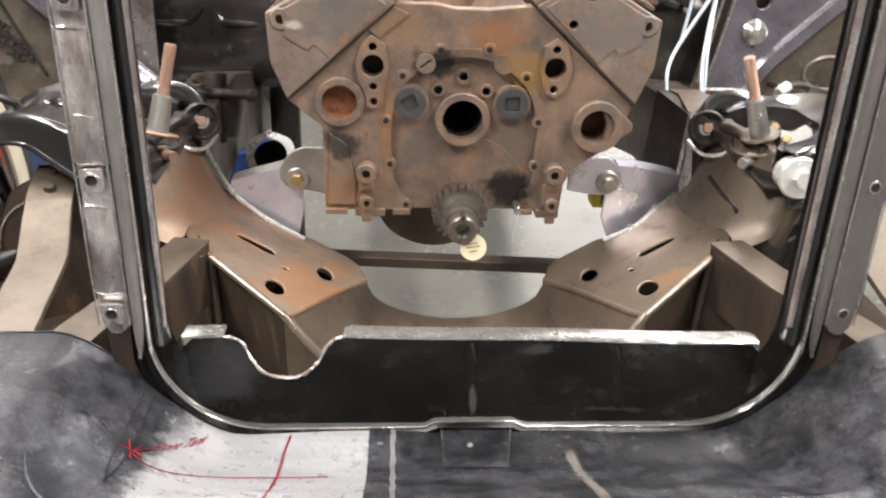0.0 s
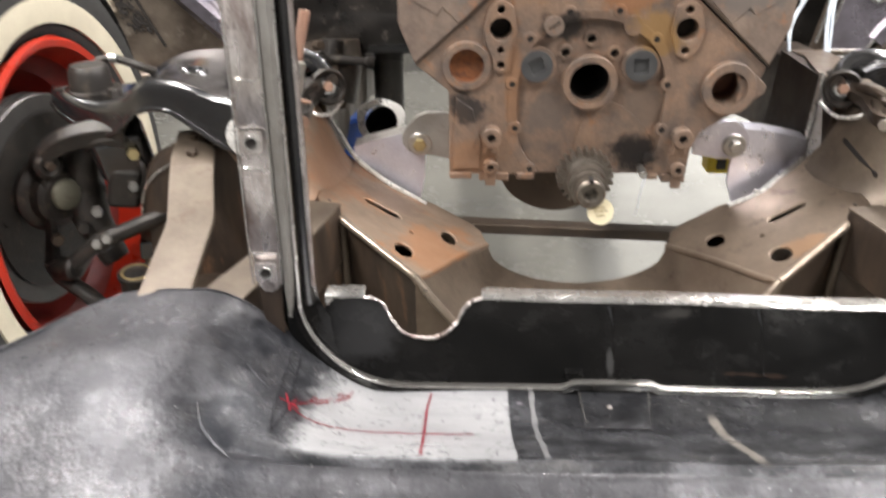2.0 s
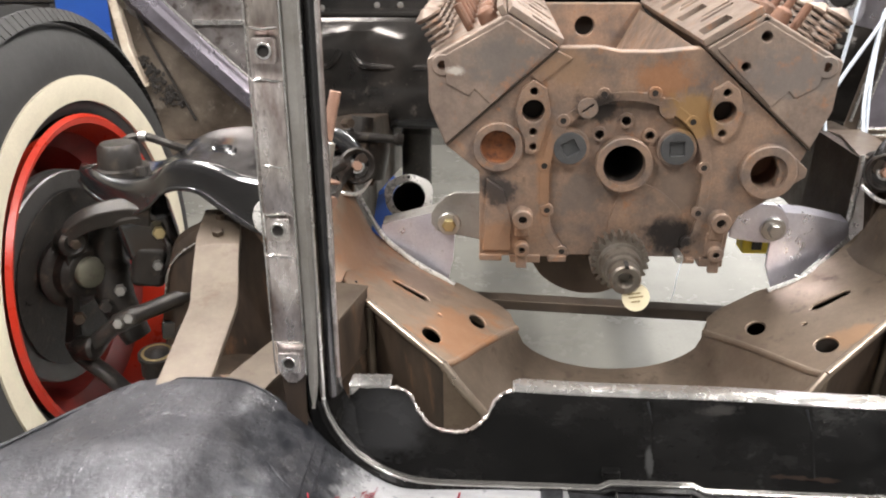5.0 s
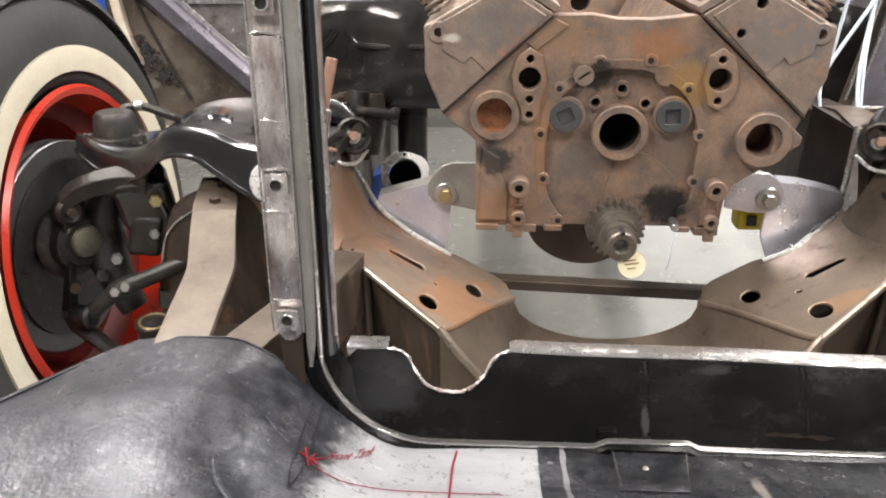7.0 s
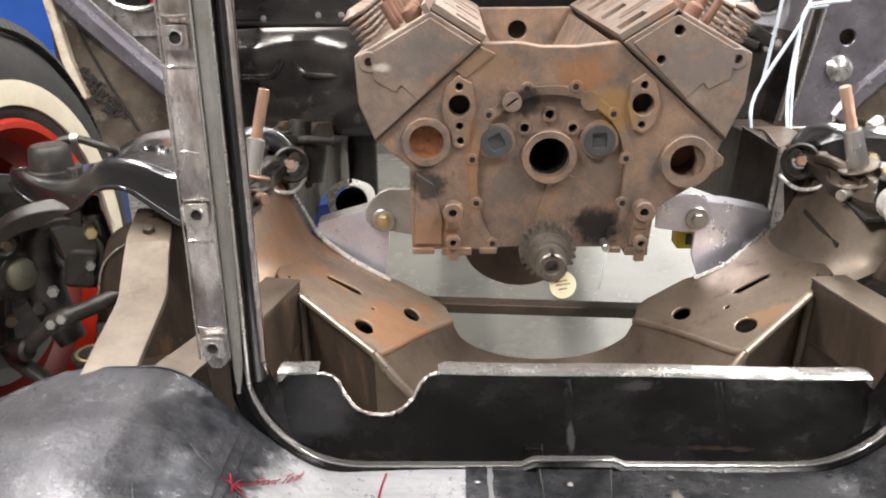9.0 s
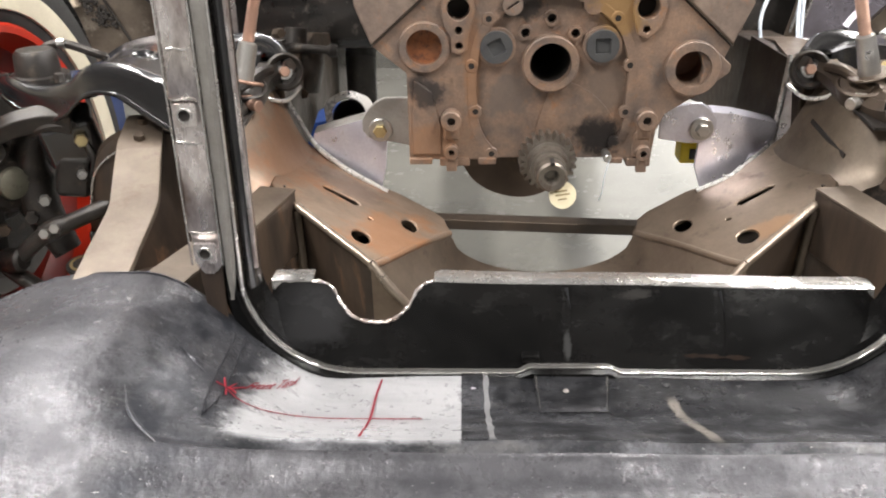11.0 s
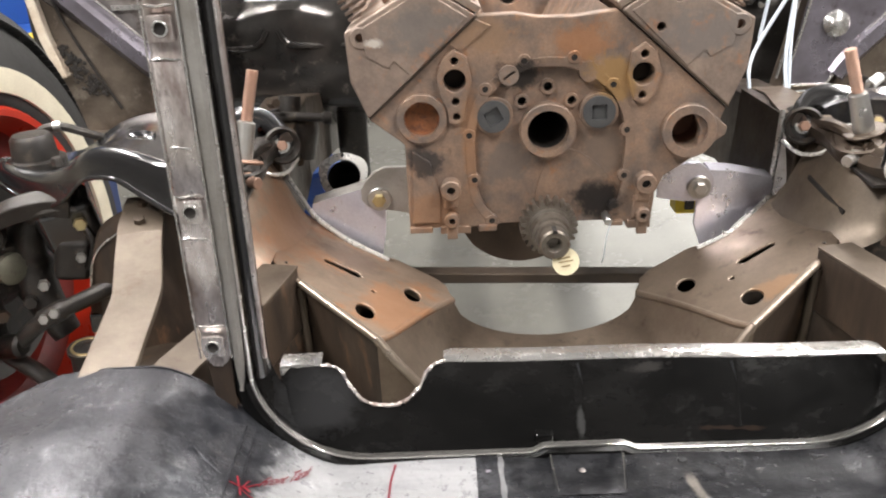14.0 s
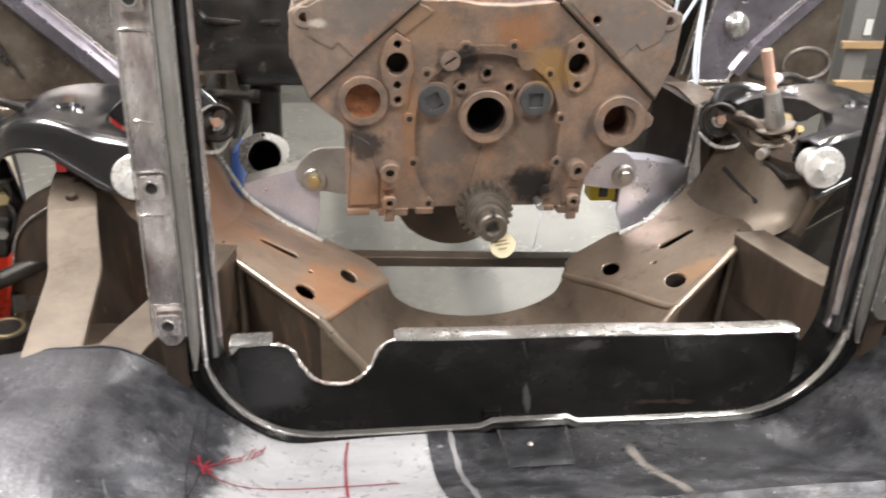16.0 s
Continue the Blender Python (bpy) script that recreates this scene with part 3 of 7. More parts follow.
def core_support():
    th = thing("radiator_core_support", "bare steel radiator core support with square-holed uprights and black lower panel", "radiator support")
    # bright rolled bead round the opening
    part("opening_bead", sweep(bmesh.new(), u_path(0.002), [(-0.0014, -0.002), (0.0014, -0.002), (0.0014, 0.006), (-0.0014, 0.006)], up=(0, 1, 0)), BEAD, th, "bright rolled bead", bevel=0.001)
    # dark inner wall behind the bead
    A, B, C = u_path(0.002, UY + 0.003), u_path(0.006, UY + 0.022), u_path(-0.006, UY + 0.045)
    part("inner_wall", sheet(bmesh.new(), [A, B, C], 0.002), BLACKPANEL, th, "black inner return flange")
    # black outer shoulder below the bead
    part("outer_shoulder", sheet(bmesh.new(), [u_path(0.0035, UY - 0.001), u_path(0.007, UY - 0.0045), u_path(0.013, UY - 0.005), u_path(0.020, UY - 0.001)], 0.002), BLACKPANEL, th)
    # lower panel: from the bead back and up to its bright top edge, with the torn notch
    def top_z(x):
        return float(np.interp(x, (-0.305, -0.262, -0.250, -0.2415, -0.2330, -0.2230, -0.209, -0.1964, -0.185, -0.1755, -0.1637, -0.1575, -0.150, -0.139, 0.303),
                               (0.9125, 0.9125, 0.9110, 0.9065, 0.8940, 0.8835, 0.8790, 0.8780, 0.8785, 0.8820, 0.8920, 0.9030, 0.9095, 0.9125, 0.9060)))

    def panel_y(z):
        return UY + 0.006 + 0.052 * (z - UZ + 0.002) / 0.074
    xs = [-0.304 + 0.607 * k / 200 for k in range(201)]
    rows = []
    for k in range(12):
        f = k / 11
        r = []
        for x in xs:
            z = UZ - 0.002 + (top_z(x) - UZ + 0.002) * f
            end = min(1.0, (x + 0.304) / 0.012, (0.303 - x) / 0.012)
            r.append((x, panel_y(z) + 0.0015 * math.sin(x * 23) + 0.006 * (1 - end) ** 2, z + 0.0012 * math.sin(x * 37 + 1) * (1 - f)))
        rows.append(r)
    part("lower_panel", sheet(bmesh.new(), rows, 0.0025), BLACKPANEL, th, "oily black lower panel with a torn notch")
    # bright folded top edge, rounded over
    for a, b in ((-0.304, -0.262), (-0.139, 0.302)):
        n = 60
        rr = [[] for _ in range(6)]
        for k in range(n + 1):
            x = a + (b - a) * k / n
            wob = 0.0004 * math.sin(x * 60) + 0.0004 * math.sin(x * 171)
            end = min(1.0, (x - a) / 0.004 + 0.8, (b - x) / 0.004 + 0.8)
            z0 = top_z(x)
            for q, (dy, dz) in enumerate(((-0.0020, -0.0075 - wob), (-0.0008, -0.0020 + wob), (0.0012, 0.0012 + wob), (0.0055, 0.0030 + wob), (0.014, 0.0034), (0.022, 0.0030))):
                rr[q].append((x, panel_y(z0) + dy * end + 0.0015 * math.sin(x * 23), z0 + dz * (end if dz > 0 else 1)))
        part("top_edge", sheet(bmesh.new(), rr, 0.002), EDGE, th, "bright ground-off top edge")
    # ragged ground edge round the notch
    rg = random.Random(4)
    pts = []
    for k in range(61):
        x = -0.263 + 0.125 * k / 60
        z = top_z(x)
        pts.append((x, panel_y(z) + 0.0006 + rg.uniform(-0.0006, 0.0006), z + 0.0012 + rg.uniform(-0.0006, 0.0006)))
    part("notch_edge", sweep(bmesh.new(), pts, circ(0.0019, 7), up=(0, -0.6, 0.8), scale=[rg.uniform(0.65, 1.25) for _ in pts]), BRUSHED, th, "ragged ground edge")
    # faint pressed ribs, each with a pale highlight painted near its top
    for x in (-0.006, 0.147):
        zt = top_z(x)
        rb = part("panel_rib", sweep(bmesh.new(), [(x, panel_y(z) - 0.0005 + 0.0015 * math.sin(x * 23), z) for z in (UZ + 0.008, UZ + 0.03, UZ + 0.05, zt - 0.002)], [(-0.007, -0.0016), (0.007, -0.0016), (0.0025, 0.0014), (-0.0025, 0.0014)], up=(0, -0.8, 0.6)), BLACKPANEL, th, "pressed rib")
        part("rib_highlight", sweep(bmesh.new(), [(x + 0.001 * k, panel_y(zt - 0.004 * k) - 0.0034 + 0.0015 * math.sin(x * 23), zt - 0.002 - 0.0045 * k) for k in range(5)], circ(0.0016, 7), up=(0, -0.8, 0.6), scale=[1.0, 0.9, 0.7, 0.5, 0.25]), PANDARK, rb, "pale highlight drawn along the rib")
    # uprights: a flat face with pressed square pads, an inner flange step and a return
    for s in (-1, 1):
        up = part("upright_face", upright(s), BRUSHED if s < 0 else SATIN, th, "blotchy brushed steel upright" if s < 0 else "satin grey steel upright", bevel=0.0012)
        for z in (1.409, 1.258, 1.1075, 0.978):
            if s > 0 and z > 1.2:
                continue
            x = s * 0.3445
            if s > 0:
                part("bolt_hole", ring(bmesh.new(), (x, 0.6868, z), (0, 1, 0), 0.003, 0.0062, 0.0042, 16), EDGE, up)
                part("hole_back", rod(bmesh.new(), (x, 0.687, z), (x, 0.689, z), 0.005, 12), DARK, up)
                continue
            part("hole_pad", plate(bmesh.new(), rrect(x, z, 0.020, 0.020, 0.003), [circle(x, z, 0.0052, 14)], 0.004, front(0.6862)), BRUSHED, up, "square embossed pad with a bolt hole", bevel=0.001)
            part("bolt_hole", ring(bmesh.new(), (x, 0.6852, z), (0, 1, 0), 0.003, 0.0068, 0.005, 16), EDGE, up)
            part("hole_back", rod(bmesh.new(), (x, 0.6872, z), (x, 0.6888, z), 0.0062, 12), DARK, up)
        if s < 0:
            for z in (0.998, 1.0825, 1.121, 1.163, 1.2345, 1.275, 1.3885, 1.431):
                part("step_band", sweep(bmesh.new(), [(s * x, 0.6884 + (0.0006 if x in (0.333, 0.356) else 0.0), z + 0.0008 * math.sin(x * 300 + z * 90)) for x in (0.333, 0.339, 0.345, 0.351, 0.356)], circ(0.0013, 6), up=(0, 1, 0), scale=[0.4, 1.0, 0.7, 1.1, 0.5]), EDGE, up, "bright step line")
        # bright rods draw the highlights along the upright's edges
        for xe in (0.3580, 0.3300):
            part("bright_edge", sweep(bmesh.new(), smooth_path([(s * xe, 0.6882, z) for z in (0.966, 1.03, 1.1, 1.25, 1.5, 1.75)], 3), circ(0.0010, 6), up=(0, 1, 0)), EDGE, up, "bright edge line")
        # the narrower foot that runs down behind the pan
        foot = [[(s * (xo - d), 0.6935 + 0.0004 * k, z) for xo, d in ((0.3545 - 0.001 * k, 0.0), (0.3545 - 0.001 * k, 0.004), (0.343, 0.0), (0.332 + 0.0006 * k, 0.0))] for k, z in enumerate((0.964, 0.950, 0.935, 0.915, 0.885, 0.86))]
        part("upright_foot", sheet(bmesh.new(), foot, 0.002, (0, -1, 0.2)), DARKWALL, th, "dark brown foot of the upright")
        part("inner_flange", flange(s), DULLPLATE if s < 0 else SATIN, th, "darker stepped inner flange", bevel=0.001)
        part("rubber_channel", sweep(bmesh.new(), [(s * (UW - 0.008), UY + 0.012, z) for z in (0.935, 1.1, 1.4, 1.75)], [(0.0068 * math.cos(k * math.pi / 8), 0.002 + 0.0135 * math.sin(k * math.pi / 8)) for k in range(16)], up=(0, 1, 0)), BLACKGLOSS, th, "glossy black rounded channel inside the upright")
        part("channel_lip", sweep(bmesh.new(), [(s * (UW - 0.0135), UY + 0.006, z) for z in (0.955, 1.1, 1.4, 1.75)], circ(0.0036 if s > 0 else 0.0028, 10), up=(0, 1, 0)), BRUSHED, th, "bright inner lip")
        part("flange_edge", sweep(bmesh.new(), smooth_path([(s * (UW - 0.001), UY - 0.004, z) for z in (0.93, 1.05, 1.2, 1.4, 1.75)], 3), circ(0.0018, 8), up=(0, 1, 0)), EDGE, th, "bright edge line")
    # little tabs and a notch bracket under the bead
    part("tab", box(bmesh.new(), (-0.052, UY + 0.006, UZ + 0.004), (-0.034, UY + 0.020, UZ + 0.013)), BLACKPANEL, th, bevel=0.002)
    return th


def upright(s):
    """The broad outer face, its pads sunk a little between flats."""
    bm = bmesh.new()
    xo, xi = 0.3590, 0.3295
    zs = [0.955, 0.9575, 0.962, 0.966, 0.968, 0.994, 1.000, 1.080, 1.0855, 1.118, 1.1235, 1.232, 1.2375, 1.272, 1.2775, 1.386, 1.391, 1.428, 1.4335, 1.75]
    sunk = [1, 1, 1, 1, 1, 1, 0, 0, 1, 1, 0, 0, 1, 1, 0, 0, 1, 1, 0, 0] if s < 0 else [0] * 20
    inset = [0.010, 0.0055, 0.0022, 0.0005] + [0.0] * 16
    rows = []
    for z, d, n in zip(zs, sunk, inset):
        y = 0.688 + 0.0038 * d
        w = 0.0012 * math.sin(z * 50)
        rows.append([(s * (xo - n) + w * s * 0.5, y + 0.018, z), (s * (xo - n - 0.001) + w * s * 0.5, y + 0.002, z), (s * (xo - n - 0.004), y, z), (s * 0.349, y + 0.0004, z), (s * 0.340, y, z), (s * (xi + n + 0.002), y + 0.0005, z), (s * (xi + n), y + 0.006, z)])
    return sheet(bm, rows, 0.002)


def flange(s):
    bm = bmesh.new()
    rows = []
    for z, a, b in ((0.928, 0.3275, 0.3255), (0.940, 0.3290, 0.3228), (0.955, 0.3298, 0.3208), (0.98, 0.3300, 0.3198), (1.035, 0.3302, 0.3185), (1.2, 0.3302, 0.3165), (1.4, 0.3302, 0.3160), (1.75, 0.3302, 0.3160)):
        rows.append([(s * a, 0.694, z), (s * (a - 0.0015), 0.6905, z), (s * (0.7 * b + 0.3 * a), 0.6905, z), (s * b, 0.695, z)])
    return sheet(bm, rows, 0.002)


# ---- front pan ----
def pan_z(x, y):
    """Height of the front pan: a cove under the opening, a bead in front, raised shoulders at the sides."""
    prof = [(0.24, 0.85), (0.30, 0.875), (0.36, 0.89), (0.42, 0.898), (0.46, 0.9005), (0.474, 0.9015), (0.481, 0.9080), (0.4865, 0.9125), (0.493, 0.9120), (0.4995, 0.9040), (0.506, 0.8975), (0.5115, 0.8990), (0.517, 0.9030), (0.525, 0.8990), (0.54, 0.892), (0.56, 0.881), (0.58, 0.869), (0.60, 0.858), (0.62, 0.849), (0.64, 0.8425), (0.67, 0.8390), (0.70, 0.8370), (0.74, 0.834)]
    ys, zs = zip(*prof)
    z = float(np.interp(y, ys, zs))
    ax = abs(x)
    # the shoulder: flat top at 0.953
    t = (ax - 0.235) / 0.175
    t = min(max(t, 0.0), 1.0)
    t = t * t * (3 - 2 * t)
    top = 0.952 - 0.55 * max(0.0, 0.60 - y) ** 1.35 - 0.012 * max(0.0, (ax - 0.45)) / 0.1
    return z + (max(top, z) - z) * t


# the handwriting: its start, its end, and the top of its first letter
TX = (-0.300, -0.268, -0.296)
TY = (0.603, 0.661, 0.627)


def front_pan():
    th = thing("front_pan", "hand-formed grey sheet steel front pan with red marker lines", "front pan")
    xs = sorted(set([round(-0.58 + 0.0145 * k, 4) for k in range(81)]))
    ys = sorted(set([round(0.24 + 0.03 * k, 4) for k in range(8)] + [0.462, 0.472, 0.478, 0.483, 0.488, 0.4925, 0.497, 0.5015, 0.506, 0.5095, 0.513, 0.5185, 0.524, 0.532] + [round(0.54 + 0.0135 * k, 4) for k in range(16)]))
    rows = []
    for y in ys:
        r = []
        for x in xs:
            yy = y
            ax = abs(x)
            yy = min(yy, 0.700)
            # the outer corner is cut off at an angle
            if ax > 0.495:
                yy = min(yy, 0.70 - (ax - 0.495) * 1.15)
            r.append((x, yy, pan_z(x, yy) + 0.0008 * math.sin(x * 31 + y * 17) + 0.0006 * math.sin(x * 13 - y * 41)))
        rows.append(r)
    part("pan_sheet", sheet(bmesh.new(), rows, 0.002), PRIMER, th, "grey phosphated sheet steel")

    def patch(name, mat, x0, x1, y0, y1, label, dz=0.0008, wob=0.0):
        rr = []
        for k in range(25):
            y = y0 + (y1 - y0) * k / 24
            rr.append([(x0 + (x1 - x0) * j / 24 + wob * math.sin(k * 1.1 + 2 * (j == 24)) * (1 if j in (0, 24) else 0), y, 0) for j in range(25)])
        rr = [[(x, y, pan_z(x, y) + 0.0008 * math.sin(x * 31 + y * 17) + 0.0006 * math.sin(x * 13 - y * 41) + dz) for x, y, _ in r] for r in rr]
        return part(name, sheet(bmesh.new(), rr, 0.0005), mat, th, label)
    patch("seam_strip", PRIMER, -0.1100, -0.0905, 0.520, 0.698, "dark overlapping seam strip", dz=0.0014)
    patch("seam_edge", SANDED, -0.0900, -0.0855, 0.520, 0.698, "bright ground seam edge", dz=0.0011, wob=0.0012)
    part("weld_blob", lathe(bmesh.new(), (-0.100, 0.672, pan_z(-0.1, 0.672) + 0.001), (0.1, -0.3, 0.9), [(0, 0.0042), (0.0012, 0.0034), (0.0018, 0.0015), (0.0012, 0)], 12), VIOLET, th, "small weld blob")
    # pressed pad with a weld dot under the step in the bead
    rr = []
    for y in (0.630, 0.635, 0.65, 0.67, 0.69, 0.700):
        xr = 0.023 + 0.0115 * (y - 0.63) / 0.07
        rr.append([(x, y, pan_z(x, y) + (0.0004 if k in (0, 5) or y < 0.632 else 0.0026)) for k, x in enumerate((-0.041, -0.0385, -0.02, 0.005, xr - 0.0025, xr))])
    pad = part("pressed_pad", sheet(bmesh.new(), rr, 0.001), PRIMER, th, "dark pressed pad below the bead")
    part("weld_dot", lathe(bmesh.new(), (-0.012, 0.668, pan_z(0, 0.668) + 0.0024), (0, -0.4, 0.9), [(0, 0.0032), (0.0015, 0.0025), (0.002, 0)], 12), COWL, pad)
    for x0, x1 in ((-0.0385, -0.0385), (0.0215, 0.032)):
        part("pad_edge", sweep(bmesh.new(), [(x0 + (x1 - x0) * k / 4, 0.634 + 0.016 * k, pan_z(x0, 0.634 + 0.016 * k) + 0.0024) for k in range(5)], circ(0.0010, 6), scale=[0.5, 0.35, 0.5, 0.9, 1.2]), BEAD, pad, "bright edge line")
    # creases left by the hammer, and a rivet
    for pts in ([(-0.3505, 0.6134), (-0.341, 0.605), (-0.326, 0.597)], [(-0.3727, 0.543), (-0.361, 0.518), (-0.3345, 0.493)], [(0.245, 0.655), (0.262, 0.645), (0.285, 0.642)], [(0.355, 0.60), (0.375, 0.56), (0.385, 0.53)]):
        path = smooth_path([(x, y, pan_z(x, y) + 0.0001) for x, y in pts], 6)
        n_ = len(path)
        part("hammer_crease", sweep(bmesh.new(), path, [(-0.005, -0.0012), (0.005, -0.0012), (0.0012, 0.0009), (-0.0012, 0.0009)], scale=[0.08 + 0.36 * math.sin(math.pi * k / (n_ - 1)) for k in range(n_)]), PRIMER, th, "hammered crease")
    # small dark pits scattered over the sheet
    rg = random.Random(21)
    bm = bmesh.new()
    for k in range(110):
        x, y = (rg.uniform(-0.48, -0.27), rg.uniform(0.50, 0.67)) if k < 70 else (rg.uniform(-0.05, 0.42), rg.uniform(0.50, 0.66))
        a, w, h = rg.uniform(0, 3.14), rg.uniform(0.0007, 0.0020), rg.uniform(0.0005, 0.0010)
        vs = []
        for j in range(7):
            t = j * 2 * math.pi / 7
            px, py = w * math.cos(t) * rg.uniform(0.7, 1.2), h * math.sin(t) * rg.uniform(0.7, 1.2)
            qx, qy = x + px * math.cos(a) - py * math.sin(a), y + px * math.sin(a) + py * math.cos(a)
            vs.append(bm.verts.new((qx, qy, pan_z(qx, qy) + 0.0014)))
        bm.faces.new(vs)
    part("rust_pitting", bm, PANDARK, th, "dark pits in the sheet")["kind"] = "stuff"
    part("rivet", lathe(bmesh.new(), (0.086, 0.683, pan_z(0.086, 0.683)), (0, -0.1, 1), [(0, 0.005), (0.002, 0.004), (0.0028, 0)], 12), PANDARK, th)
    # marker lines
    def ink(name, mat, pts, w, label="", n=4):
        path = smooth_path([(x, y, pan_z(x, y) + 0.0008 * math.sin(x * 31 + y * 17) + 0.0006 * math.sin(x * 13 - y * 41) + 0.0013) for x, y in pts], n)
        return part(name, sweep(bmesh.new(), path, [(-w, -0.0003), (w, -0.0003), (w, 0.0003), (-w, 0.0003)]), mat, th, label)
    ink("red_line", REDINK, [(-0.189, 0.690), (-0.192, 0.662), (-0.192, 0.609), (-0.190, 0.524)], 0.0009, "thick red marker line")
    ink("red_curve", REDINK, [(-0.312, 0.591), (-0.296, 0.581), (-0.275, 0.585), (-0.242, 0.605), (-0.192, 0.607), (-0.146, 0.607)], 0.00035, "thin red marker curve")
    ink("black_line", BLACKINK, [(-0.323, 0.68), (-0.322, 0.633), (-0.319, 0.576), (-0.313, 0.535)], 0.0006, "black marker loop")
    ink("black_line", BLACKINK, [(-0.316, 0.685), (-0.314, 0.636), (-0.310, 0.575), (-0.313, 0.535)], 0.0006)
    ink("red_arrow", REDINK, [(-0.307, 0.593), (-0.300, 0.608)], 0.0007, n=2)
    ink("red_arrow", REDINK, [(-0.306, 0.606), (-0.308, 0.594), (-0.302, 0.590)], 0.0006, n=2)
    ink("red_cross", REDINK, [(-0.318, 0.591), (-0.304, 0.592)], 0.0007, n=2)
    ink("red_cross", REDINK, [(-0.315, 0.604), (-0.307, 0.579)], 0.0007, n=2)
    cu = bpy.data.curves.new("marker_words", "FONT")
    cu.body, cu.size, cu.extrude, cu.offset = "Front Tank", 0.0145, 0.0002, -0.00006
    tob = bpy.data.objects.new("marker_words", cu)
    scene.collection.objects.link(tob)
    me = bpy.data.meshes.new_from_object(tob.evaluated_get(bpy.context.evaluated_depsgraph_get()))
    bpy.data.objects.remove(tob)
    wide = max(v.co.x for v in me.vertices)
    for v in me.vertices:
        a, b = v.co.x / wide, v.co.y / 0.0105
        x = TX[0] + (TX[1] - TX[0]) * a + (TX[2] - TX[0]) * b
        y = TY[0] + (TY[1] - TY[0]) * a + (TY[2] - TY[0]) * b
        v.co = (x, y, pan_z(x, y) + 0.0008 * math.sin(x * 31 + y * 17) + 0.0006 * math.sin(x * 13 - y * 41) + 0.0018 + v.co.z)
    me.materials.append(REDINK)
    wo = new("handwriting", me)
    wo.parent = th
    wo["label"] = "handwritten red words Front Tank"
    return th


